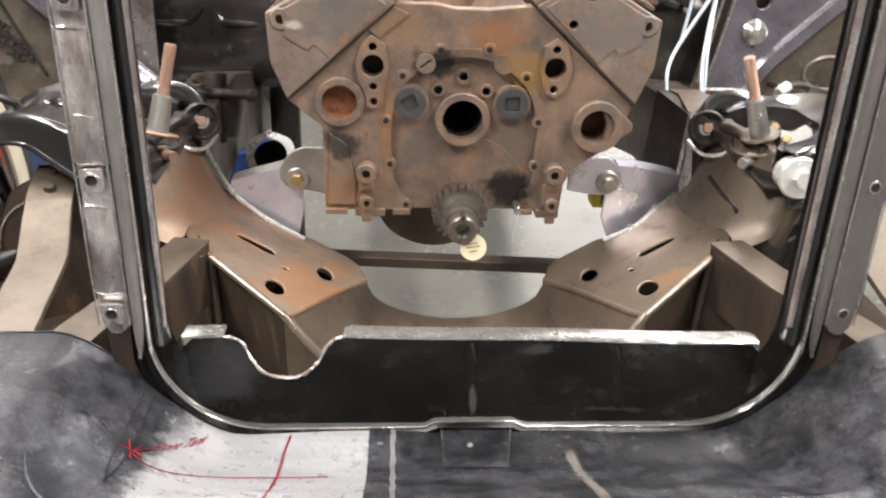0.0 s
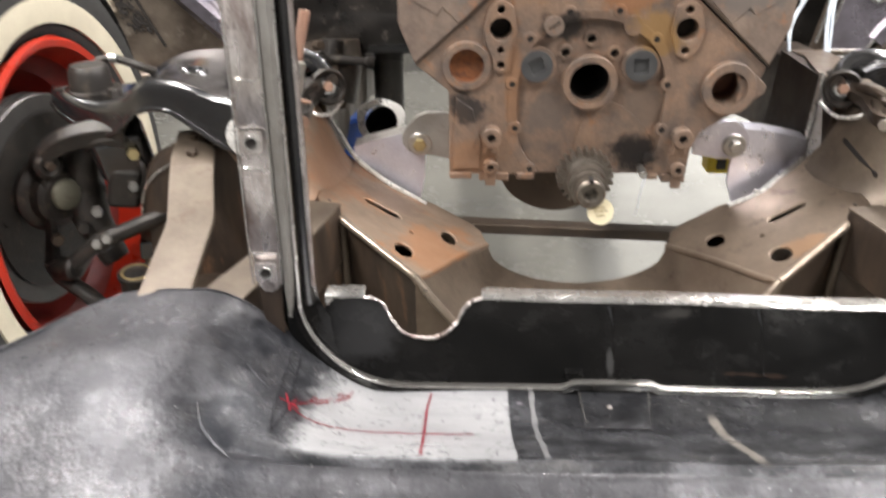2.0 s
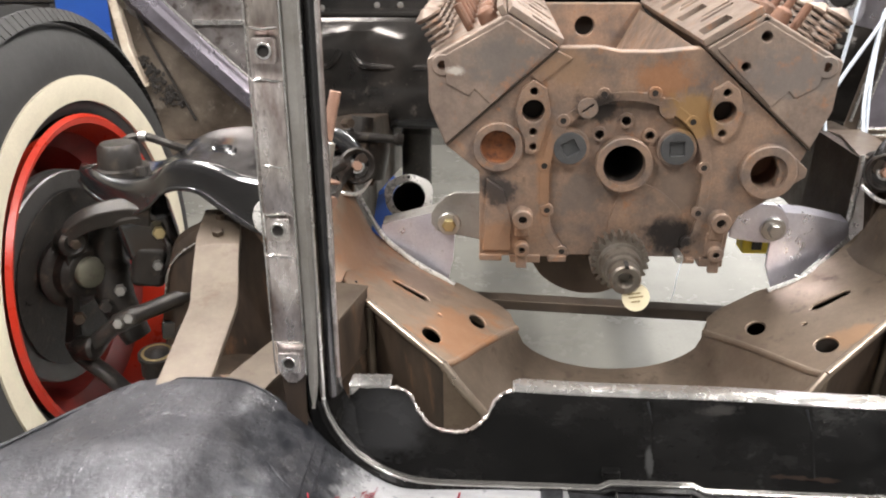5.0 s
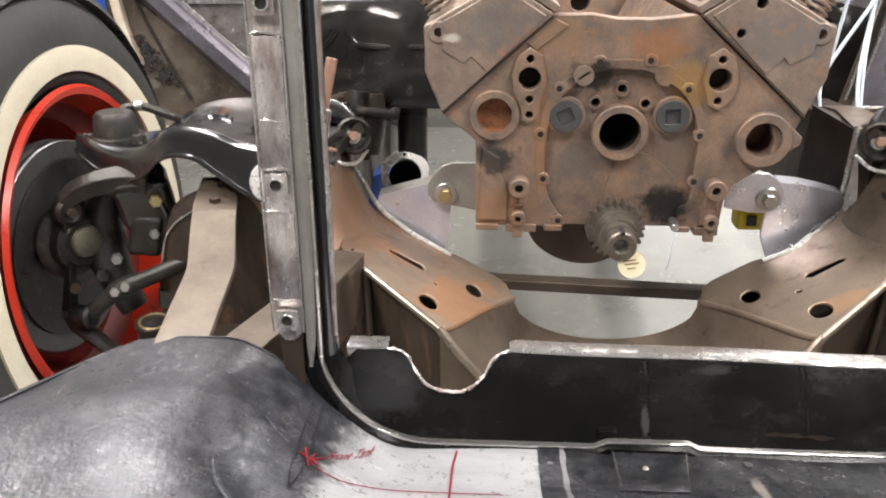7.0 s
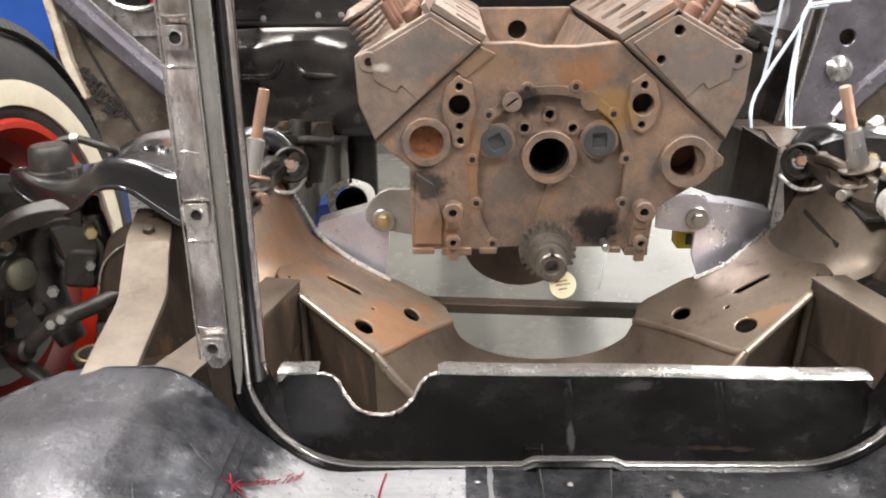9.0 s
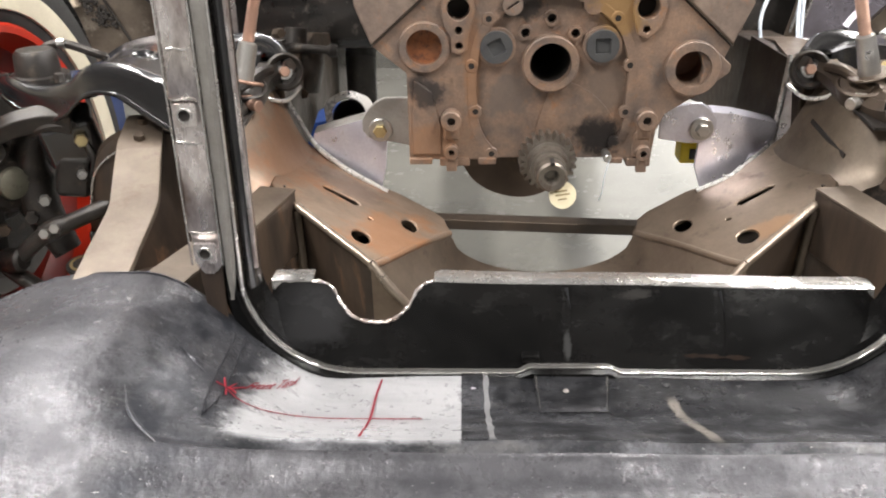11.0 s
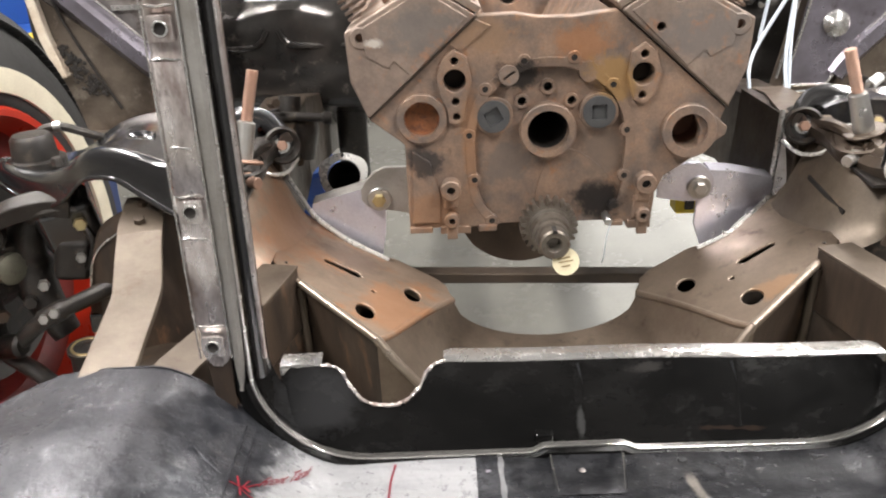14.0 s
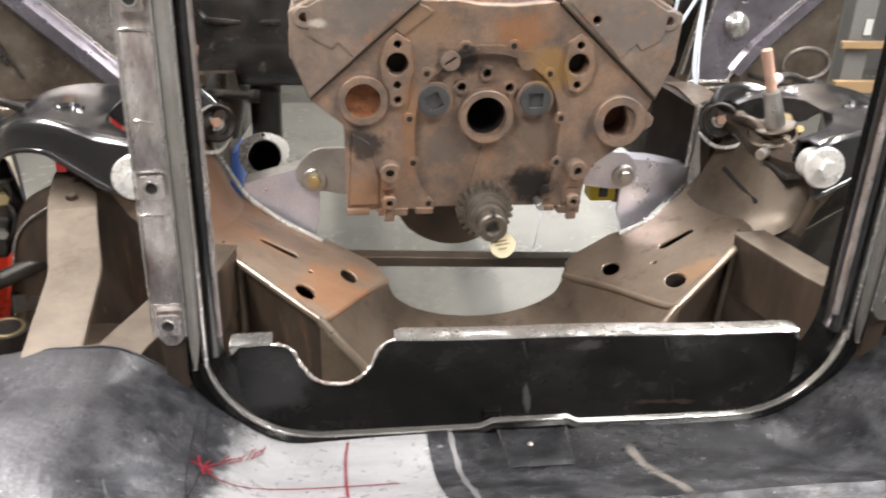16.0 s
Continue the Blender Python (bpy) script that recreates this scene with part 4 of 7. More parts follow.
# ---- crossmember and frame ----
def crossmember():
    th = thing("front_crossmember", "fabricated brown steel front suspension crossmember with holed sloping plates", "crossmember")
    K = 0.49

    def pz(x):
        return 0.921 + (-0.311 + abs(x)) * K
    for s in (-1, 1):
        # sloping top plate, with two round holes, a slot and a small hole
        o = Vector((s * 0.311, 0.94, pz(0.311)))
        u = Vector((-s, 0, -K)).normalized()
        sc = math.sqrt(1 + K * K)

        def q(x, y):
            return ((0.311 - abs(x)) * sc, (y - 0.94))
        outer = [q(*p) for p in ((0.311, 0.940), (0.262, 0.907), (0.2165, 0.877), (0.203, 0.900), (0.165, 0.985), (0.128, 1.060), (0.135, 1.092), (0.150, 1.103), (0.205, 1.113), (0.251, 1.094 + 0.006), (0.300, 1.125), (0.335, 1.150), (0.348, 1.12), (0.348, 1.03), (0.346, 0.970), (0.333, 0.948))]
        holes = [[(q(0.2335, 0.931)[0] + 0.0125 * math.cos(a * math.pi / 10), q(0.2335, 0.931)[1] + 0.0165 * math.sin(a * math.pi / 10)) for a in range(20)],
                 [(q(0.18, 1.022)[0] + 0.0115 * math.cos(a * math.pi / 10), q(0.18, 1.022)[1] + 0.0165 * math.sin(a * math.pi / 10)) for a in range(20)],
                 circle(*q(0.228, 0.99), 0.0035, 10)]
        c0, c1 = Vector(q(0.288, 1.025)), Vector(q(0.249, 1.018))
        d = (c1 - c0).normalized()
        nrm = Vector((-d.y, d.x)) * 0.0065
        slot = [c0 + nrm * 0.8, c0 - d * 0.005, c0 - nrm * 0.8, c1 - nrm, c1 + d * 0.006, c1 + nrm]
        holes.append([(p.x, p.y) for p in slot])
        m = axes(o, u, (0, 1, 0))
        if m.col[2].z > 0:
            m = m @ Matrix.Translation((0, 0, -0.005))
        pl = part("top_plate", plate(bmesh.new(), outer, holes, 0.005, m), XRUST if s < 0 else XMEM, th, "sloping plate with surface rust" if s < 0 else "sloping brown plate", bevel=0.0035)
        # dark plate added under the holes, in place of shade inside the box
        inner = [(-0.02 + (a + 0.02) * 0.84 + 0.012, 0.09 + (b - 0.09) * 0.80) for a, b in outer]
        part("hole_shade", plate(bmesh.new(), inner, [], 0.003, m @ Matrix.Translation((0, 0, -0.032 if m.col[2].z > 0 else 0.034))), GREASE, pl, "dark plate standing in for shade inside the box")
        # front wall under the plate edge, darker than the plate, and the return to the frame horn
        bm = bmesh.new()
        pts = [(0.2165, 0.877), (0.262, 0.907), (0.311, 0.940), (0.345, 0.925), (0.395, 0.90)]
        rows = []
        for f in (0, 0.15, 0.5, 1.0):
            rows.append([(s * x, y + 0.004 + 0.02 * f, (pz(x) if x < 0.312 else 0.924) - 0.004 - 0.16 * f) for x, y in pts])
        part("front_wall", sheet(bm, rows, 0.004), DARKWALL, th, "dark welded front wall")
        part("weld_seam", sweep(bmesh.new(), [(s * 0.311, 0.9385 + 0.02 * f, 0.915 - 0.155 * f) for f in (0, 0.2, 0.5, 0.8, 1)], circ(0.0055, 10), up=(0, 1, 0)), TOWER, th, "ground weld seam")
        # bright edge along the plate's front
        part("plate_edge", sweep(bmesh.new(), [(s * x, y - 0.0005, pz(x) - 0.0015) for x, y in ((0.311, 0.940), (0.262, 0.907), (0.2165, 0.877))], circ(0.0050, 12)), EDGEBROWN, pl, "rounded worn edge")
        part("plate_weld", sweep(bmesh.new(), smooth_path([(s * x, y, pz(x) - 0.0030) for x, y in ((0.2165, 0.877), (0.203, 0.900), (0.165, 0.985), (0.128, 1.058))], 4), circ(0.0046, 10)), XRUST if s < 0 else XMEM, pl, "ground weld along the plate")
        # box behind, closing the plate down to the lower plate
        bm = bmesh.new()
        rows = []
        for f in (0, 1.0):
            rows.append([(s * x, y - 0.006, pz(x) - 0.006 - 0.15 * f) for x, y in ((0.130, 1.075), (0.137, 1.090), (0.205, 1.110), (0.251, 1.096), (0.300, 1.12), (0.372, 1.185))])
        part("rear_wall", sheet(bm, rows, 0.004), XMEM, th)
    # saddle between the plates: a trough from front to rear
    rows = []
    for k in range(9):
        f = k / 8
        y = 0.872 + (1.062 - 0.872) * f
        xe = 0.2165 + (0.128 - 0.2165) * f
        ze = pz(xe) - 0.003
        zm = 0.757 + 0.010 * f
        r = []
        for j in range(25):
            g = -1 + 2 * j / 24
            e = abs(g)
            # falls from the plate, then a flat bottom, rounding to an arch at the rear
            mixw = min(1, f / 0.6)
            wa = min(1.0, (1 - e) / 0.42)
            wb = math.sqrt(max(0.0, 1 - e * e))
            w = wa * (1 - mixw) + wb * mixw
            r.append((g * xe, y, ze + (zm - ze) * w))
        rows.append(r)
    part("saddle", sheet(bmesh.new(), rows, 0.005), XMEM, th, "sunken centre saddle")
    # bright front edge of the saddle
    r0 = rows[0]
    part("saddle_edge", sweep(bmesh.new(), [(-0.2175, 0.8775, 0.8735)] + [(x, y - 0.001, z + 0.0005) for x, y, z in r0[1:-1]] + [(0.2175, 0.8775, 0.8735)], circ(0.0054, 12)), EDGEBROWN, th, "rounded worn edge")
    rows2 = [[(x, y - 0.002 + 0.01 * f, z - 0.002 - 0.09 * f) for x, y, z in r0] for f in (0, 0.5, 1)]
    part("saddle_front", sheet(bmesh.new(), rows2, 0.004), XMEM, th)
    part("bottom_plate", box(bmesh.new(), (-0.39, 0.90, 0.66), (0.39, 1.10, 0.668)), XMEM, th)
    return th


def frame_rails():
    for s in (-1, 1):
        th = thing("frame_rail", "brown boxed steel frame rail running back from the crossmember", "frame rail", "frame rails")
        # boxed rail: horn in front, rail behind
        bm = bmesh.new()
        path = [(s * 0.425, 0.60, 0.895), (s * 0.395, 0.73, 0.895), (s * 0.362, 0.83, 0.895), (s * 0.335, 0.955, 0.895)]
        sweep(bm, path, [(-0.0225, -0.04), (0.0225, -0.04), (0.0225, 0.04), (-0.0225, 0.04)])
        # horn sides are set darker than the thin tan plate on top
        hn = part("frame_horn", bm, DARKWALL, th, "brown boxed frame horn", bevel=0.003)
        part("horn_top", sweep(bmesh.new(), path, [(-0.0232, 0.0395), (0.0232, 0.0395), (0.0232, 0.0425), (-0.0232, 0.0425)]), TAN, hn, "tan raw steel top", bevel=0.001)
        bm = bmesh.new()
        sweep(bm, [(s * 0.40, 1.16, 0.93), (s * 0.405, 1.35, 0.945), (s * 0.43, 1.6, 0.92), (s * 0.45, 2.2, 0.80), (s * 0.45, 3.6, 0.72)], [(-0.04, -0.075), (0.04, -0.075), (0.04, 0.075), (-0.04, 0.075)])
        part("rail", bm, GREASE, th, "greasy brown box rail", bevel=0.004)
        # spring tower: a concave shell rising from the plate, rounding to the front
        prof = [(0.292, 0.8960), (0.308, 0.9140), (0.322, 0.929), (0.334, 0.950), (0.346, 0.978), (0.355, 0.998), (0.364, 1.014), (0.376, 1.026)]
        turn = [(1.128, 0.004), (1.11, 0.002), (1.08, 0.002), (1.04, 0.008), (1.005, 0.016), (0.978, 0.030), (0.962, 0.047), (0.953, 0.068), (0.952, 0.095)]
        rows = []
        for k, (x, z) in enumerate(prof):
            rows.append([(s * (x + d + 0.12 * d * k / 7), y + (0.012 * k / 7 if y < 0.98 else 0), z + 0.47 * d * (1 - k / 7)) for y, d in turn])
        part("spring_tower", sheet(bmesh.new(), rows, 0.004, (-s, -1, 0.5)), XRUST if s < 0 else TOWER, th, "rust-streaked spring tower" if s < 0 else "greasy brown spring tower")
        if s > 0:
            part("slit", sweep(bmesh.new(), smooth_path([(s * 0.3475, 1.077, 0.9815), (s * 0.3515, 1.04, 0.9735), (s * 0.3555, 1.015, 0.967), (s * 0.3595, 0.994, 0.962)], 4), [(-0.0011, -0.003), (0.0011, -0.003), (0.0011, 0.003), (-0.0011, 0.003)]), DARK, th)
        part("strut", rod(bmesh.new(), (s * 0.394, 0.946, 0.936), (s * 0.411, 0.944, 0.985), 0.0085, 16, 0.0075), GREASE, th, "short upright tube")
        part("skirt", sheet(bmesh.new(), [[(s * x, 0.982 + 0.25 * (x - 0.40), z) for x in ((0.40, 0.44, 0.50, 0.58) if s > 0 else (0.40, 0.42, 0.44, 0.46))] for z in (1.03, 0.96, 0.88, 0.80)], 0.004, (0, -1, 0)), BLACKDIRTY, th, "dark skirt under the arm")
        # added dark sheet closes the gap below the tower and hides the floor
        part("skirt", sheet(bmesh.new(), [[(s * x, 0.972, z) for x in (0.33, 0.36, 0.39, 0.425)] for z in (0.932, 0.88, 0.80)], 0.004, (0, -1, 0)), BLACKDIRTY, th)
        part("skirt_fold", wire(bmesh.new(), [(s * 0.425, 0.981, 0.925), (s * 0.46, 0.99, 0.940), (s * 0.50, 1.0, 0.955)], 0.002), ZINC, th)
        # dark floor sheet put in so the arm's opening reads dark
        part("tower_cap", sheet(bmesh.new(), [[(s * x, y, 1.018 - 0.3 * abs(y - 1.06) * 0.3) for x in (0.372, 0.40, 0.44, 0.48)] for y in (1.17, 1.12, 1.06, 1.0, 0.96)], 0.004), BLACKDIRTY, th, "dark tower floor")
        # upright rear flange of the tower, bright edged
        bm = bmesh.new()
        pts = [(0.357, 1.212, 1.032), (0.345, 1.19, 0.97), (0.337, 1.182, 0.915), (0.300, 1.135, 0.905), (0.262, 1.105, 0.890), (0.215, 1.10, 0.870)]
        if s < 0:
            pts = [(0.372, 1.19, 0.992), (0.345, 1.165, 0.955), (0.318, 1.135, 0.926), (0.285, 1.115, 0.906), (0.258, 1.105, 0.892), (0.215, 1.102, 0.868)]
        P = [Vector((s * x, y - 0.003, z + 0.006)) for x, y, z in pts]
        sweep(bm, smooth_path(P, 5), circ(0.0036, 8))
        part("brake_tube", bm, TUBE, th, "bright steel brake tube along the plate edge")
        if s > 0:
            rows = [[(s * x, y + 0.003 + 0.17 * f, z - 0.002 * f) for x, y, z in ((0.357, 1.212, 1.032), (0.345, 1.19, 0.97), (0.337, 1.182, 0.915), (0.300, 1.135, 0.905))] for f in (0, 0.5, 1)]
            part("side_web", sheet(bmesh.new(), rows, 0.003), GREASE, th, "dark side web")
            part("side_web", sheet(bmesh.new(), [[(0.36, 1.212, 1.032), (0.40, 1.19, 1.03)], [(0.35, 1.188, 0.965), (0.395, 1.165, 0.965)], [(0.338, 1.18, 0.915), (0.39, 1.15, 0.925)]], 0.003), COWL, th)
            part("top_web", sheet(bmesh.new(), [[(0.357, 1.212, 1.033), (0.42, 1.21, 1.035)], [(0.40, 1.40, 1.02), (0.45, 1.40, 1.02)], [(0.41, 1.5, 1.005), (0.47, 1.5, 1.005)]], 0.003), XMEM, th)
            for x, y, z in ((0.335, 1.165, 0.92),):
                part("rivet", lathe(bmesh.new(), (x, y, z), (0, -0.8, 0.5), [(0, 0.006), (0.003, 0.005), (0.004, 0)], 12), ZINC, th)
        for x, y, z in ((0.258, 1.102, 0.894),):
            bm = bmesh.new()
            box(bm, (s * x - 0.008, y - 0.004, z - 0.004), (s * x + 0.008, y + 0.004, z + 0.004))
            part("line_clip", bm, ZINC, th, bevel=0.0015)


def bumper_irons():
    for s in (-1, 1):
        th = thing("bumper_iron", "curved flat raw steel bumper iron bolted to the frame", "bumper iron", "bumper irons")
        path = smooth_path([(s * 0.4987, 0.995, 1.015), (s * 0.4867, 0.938, 1.0015), (s * 0.4774, 0.894, 0.9876), (s * 0.4668, 0.852, 0.9753), (s * 0.4591, 0.82, 0.9679), (s * 0.4559, 0.778, 0.9599), (s * 0.4531, 0.738, 0.9534), (s * 0.4506, 0.706, 0.9479), (s * 0.449, 0.62, 0.93)], 5)
        wide = [min(1.0, 0.80 + 0.04 * k) for k in range(len(path))]
        part("strap", sweep(bmesh.new(), path, [(-0.0255, -0.004), (0.0255, -0.004), (0.0255, 0.004), (-0.0255, 0.004)], scale=wide), TAN, th, "tan steel strap", bevel=0.0015)
        part("stained_end", sweep(bmesh.new(), path[:8], [(-0.0258, -0.0043), (0.0258, -0.0043), (0.0258, 0.0043), (-0.0258, 0.0043)], scale=wide[:8]), TOWER, th, "dark stained end", bevel=0.0015)
        part("bolt", nut(bmesh.new(), (s * 0.4875, 0.938, 1.004), (s * 0.4875, 0.936, 1.012), 0.007), GREASE, th)
        part("bolt", nut(bmesh.new(), (s * 0.494, 0.972, 1.013), (s * 0.494, 0.970, 1.020), 0.006), GREASE, th)


# ---- engine ----
FY = 1.055       # front face of the block
LEN = 0.50


def engine():
    th = thing("engine_block", "rusty bare V8 engine block with cylinder heads, no covers fitted", "engine")
    ringin = [(-0.066, 0.937), (-0.092, 0.975), (-0.098, 1.02), (-0.098, 1.053), (-0.093, 1.085), (-0.081, 1.110), (-0.060, 1.131), (-0.030, 1.146), (0.0, 1.150), (0.032, 1.146), (0.062, 1.131), (0.085, 1.110), (0.098, 1.085), (0.104, 1.053), (0.103, 1.02), (0.100, 0.975), (0.080, 0.937)]
    outline = [(-0.180, 0.937), (-0.181, 1.052), (-0.2235, 1.086), (-0.086, 1.208), (-0.04, 1.2085), (-0.012, 1.2035), (0.03, 1.203), (0.082, 1.2085), (0.2222, 1.0845), (0.200, 1.030), (0.150, 0.998), (0.140, 0.975), (0.137, 0.937), (0.080, 0.9365)] + ringin[::-1][1:-1] + [(-0.066, 0.9365)]
    hol = []
    for sx in (-1, 1):
        hol += [circle(sx * 0.1155, 1.132, 0.0138, 20), circle(sx * 0.1155, 1.156, 0.0048, 12), circle(sx * 0.115, 1.106, 0.0046, 12)]
    hol += [circle(-0.1145, 1.087, 0.0046, 12), circle(-0.158, 1.085, 0.0225, 24), circle(0.176, 1.0585, 0.0225, 24)]
    part("front_face", plate(bmesh.new(), outline, hol, 0.022, front(FY)), CAST, th, "rust-brown cast front face", bevel=0.002)
    # recessed timing chamber
    hol2 = [circle(0.0, 1.064, 0.0262, 28), circle(-0.032, 1.101, 0.006, 12), circle(0.0, 1.1185, 0.006, 12), circle(0.030, 1.100, 0.0055, 12)]
    part("timing_chamber", plate(bmesh.new(), [(-0.07, 0.936), (-0.1, 0.97), (-0.106, 1.05), (-0.09, 1.112), (-0.03, 1.156), (0.032, 1.156), (0.092, 1.114), (0.111, 1.05), (0.107, 0.97), (0.084, 0.936)], hol2, 0.010, front(FY + 0.010)), CAST, th, "recessed timing chamber wall", bevel=0.0015)
    # raised gasket rim with bolt holes
    rim = part("gasket_rim", sweep(bmesh.new(), [(q.x, FY + 0.0032, q.y) for q in smooth_path([(a, b, 0) for a, b in ringin], 3)], [(-0.0062, -0.0038), (0.0062, -0.0038), (0.0062, 0.0038), (-0.0062, 0.0038)], up=(0, 1, 0)), CAST, th, "machined gasket rim", bevel=0.0012)
    for x, z in ((-0.078, 1.119), (-0.030, 1.152), (0.031, 1.154), (0.080, 1.119), (-0.099, 1.061), (0.0995, 1.061), (-0.0935, 1.002), (0.0985, 1.001), (-0.072, 0.945), (0.088, 0.96)):
        b = part("rim_boss", ring(bmesh.new(), (x, FY - 0.0016, z), (0, 1, 0), 0.008, 0.0085, 0.0040, 18), CAST, rim)
        part("rim_hole", rod(bmesh.new(), (x, FY - 0.0012, z), (x, FY + 0.0010, z), 0.0042, 10), DARK, b)
    # near-black backs behind the openings, in place of the shade inside
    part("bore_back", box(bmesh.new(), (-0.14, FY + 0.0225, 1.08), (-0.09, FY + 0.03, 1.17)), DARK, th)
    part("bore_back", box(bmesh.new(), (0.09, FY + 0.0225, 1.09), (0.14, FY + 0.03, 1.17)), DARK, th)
    # cam boss with its deep bore
    part("cam_boss", ring(bmesh.new(), (0, FY - 0.006, 1.064), (0, 1, 0), 0.02, 0.0355, 0.0262, 36), CAST, th, "round cam bearing boss")
    part("cam_bore", lathe(bmesh.new(), (0, FY + 0.012, 1.064), (0, 1, 0), [(0, 0.0262), (0.3, 0.026), (0.3, 0)], 28), DARK, th, "dark cam bore")
    # round step in the lower right of the chamber
    arc = [(-0.005 + 0.103 * math.cos(radians(a)), 0.940 + 0.103 * math.sin(radians(a))) for a in range(2, 76, 6)]
    part("chamber_step", plate(bmesh.new(), [(0.097, 0.937), *arc, (0.0, 1.030), (-0.012, 0.99), (-0.02, 0.937)], [], 0.0032, front(FY + 0.0072)), CAST, th, bevel=0.001)
    # bosses of the water ports
    for sx in (-1, 1):
        o = [(sx * (x), z) for x, z in ((0.100, 1.160), (0.116, 1.170), (0.130, 1.160), (0.138, 1.135), (0.134, 1.112), (0.126, 1.098), (0.124, 1.08), (0.114, 1.076), (0.104, 1.083), (0.100, 1.11), (0.094, 1.13))]
        if sx > 0:
            o = [(0.100, 1.160), (0.116, 1.170), (0.130, 1.160), (0.138, 1.135), (0.132, 1.108), (0.118, 1.094), (0.104, 1.100), (0.096, 1.13)]
        hh = [circle(sx * 0.1155, 1.132, 0.0138, 20), circle(sx * 0.1155, 1.156, 0.0048, 12), circle(sx * 0.115, 1.106, 0.0046, 12)]
        if sx < 0:
            hh.append(circle(-0.1145, 1.087, 0.0046, 12))
        part("water_port", plate(bmesh.new(), o, hh, 0.008, front(FY - 0.0065)), CAST, th, "raised water port boss", bevel=0.0015)
    # large side openings
    part("core_plug", ring(bmesh.new(), (-0.158, FY - 0.006, 1.085), (0, 1, 0), 0.012, 0.032, 0.0225, 30), CAST, th, "boss round a rusty core plug")
    part("plug_cup", lathe(bmesh.new(), (-0.158, FY + 0.001, 1.085), (0, 1, 0), [(0, 0.0228), (0.010, 0.0215), (0.011, 0)], 24), CAST_ORANGE, th, "orange-rusted core plug")
    part("pump_boss", ring(bmesh.new(), (0.176, FY - 0.012, 1.0585), (0, 1, 0), 0.02, 0.0345, 0.0225, 30), CAST, th, "round boss with an open bore")
    part("pump_boss_ear", plate(bmesh.new(), [(0.176, 1.093), (0.200, 1.083), (0.224, 1.062), (0.223, 1.052), (0.198, 1.034), (0.185, 1.027), (0.19, 1.06)], [], 0.012, front(FY - 0.006)), CAST, th, bevel=0.002)
    part("pump_bore", lathe(bmesh.new(), (0.176, FY + 0.002, 1.0585), (0, 1, 0), [(0, 0.0228), (0.05, 0.022), (0.05, 0)], 24), RUSTROD, th, "dark rusty bore")
    # square-socket plugs
    for x, z, tw in ((-0.068, 1.084, 28), (0.064, 1.085, 3)):
        bm = bmesh.new()
        plate(bm, circle(x, z, 0.0205, 28), [rrect(x, z, 0.0185, 0.0185, 0.0012, 2, tw)], 0.008, front(FY - 0.002))
        p = part("gallery_plug", bm, PLUG, th, "grey square-socket plug", bevel=0.0008)
        part("socket_floor", plate(bmesh.new(), rrect(x, z, 0.0188, 0.0188, 0.001, 2, tw), [], 0.002, front(FY + 0.0035)), PLUG, p)
        part("plug_seat", ring(bmesh.new(), (x, FY + 0.001, z), (0, 1, 0), 0.012, 0.0245, 0.0206, 28), CAST, th)
    # slotted screw plug and blank in the arch
    p = part("slotted_plug", plate(bmesh.new(), circle(-0.049, 1.1355, 0.0125, 20), [rrect(-0.049, 1.1355, 0.017, 0.003, 0.0008, 2, 35)], 0.010, front(FY - 0.0045)), HEADMAT, th, "slotted plug", bevel=0.0008)
    part("blank_plug", lathe(bmesh.new(), (0.05, FY - 0.0012, 1.136), (0, 1, 0), [(0.001, 0), (0, 0.009), (0, 0.0125), (0.008, 0.0135), (0.012, 0.0135)], 22), CAST, th, "round blank")
    for x, z, r in ((-0.032, 1.101, 0.0095), (0.0, 1.1185, 0.010), (0.030, 1.100, 0.009)):
        part("thread_boss", ring(bmesh.new(), (x, FY + 0.004, z), (0, 1, 0), 0.008, r, 0.0058, 16), CAST, th)
        part("thread_bore", rod(bmesh.new(), (x, FY + 0.0195, z), (x, FY + 0.022, z), 0.007, 10), DARK, th)
    # lugs
    for x, z, r, l in ((-0.1245, 0.994, 0.0135, 0.020), (0.124, 0.994, 0.0135, 0.020), (-0.1245, 0.950, 0.010, 0.012), (0.1245, 0.948, 0.010, 0.012)):
        lg = part("bolt_lug", ring(bmesh.new(), (x, FY - l, z), (0, 1, 0), l + 0.004, r, r * 0.42, 20), CAST, th, "protruding bolt lug")
        part("lug_hole", rod(bmesh.new(), (x, FY - l + 0.006, z), (x, FY - l + 0.008, z), r * 0.45, 10), DARK, lg)
        part("lug_web", box(bmesh.new(), (x - r * 0.7, FY - 0.006, z - 0.028), (x + r * 0.7, FY + 0.001, z + 0.0)), CAST, lg, bevel=0.002)
    # cast webs on the flanks
    part("cast_web", plate(bmesh.new(), [(-0.176, 0.945), (-0.140, 0.945), (-0.138, 0.985), (-0.150, 1.03), (-0.172, 1.045)], [], 0.006, front(FY - 0.004)), CAST, th, bevel=0.002)
    part("cast_web", plate(bmesh.new(), [(0.132, 0.942), (0.110, 0.942), (0.112, 0.975), (0.134, 0.978)], [], 0.006, front(FY - 0.004)), CAST, th, bevel=0.002)
    part("cast_web", plate(bmesh.new(), [(-0.070, 1.196), (-0.108, 1.166), (-0.122, 1.176), (-0.090, 1.205)], [], 0.004, front(FY - 0.003)), CAST, th, bevel=0.001)
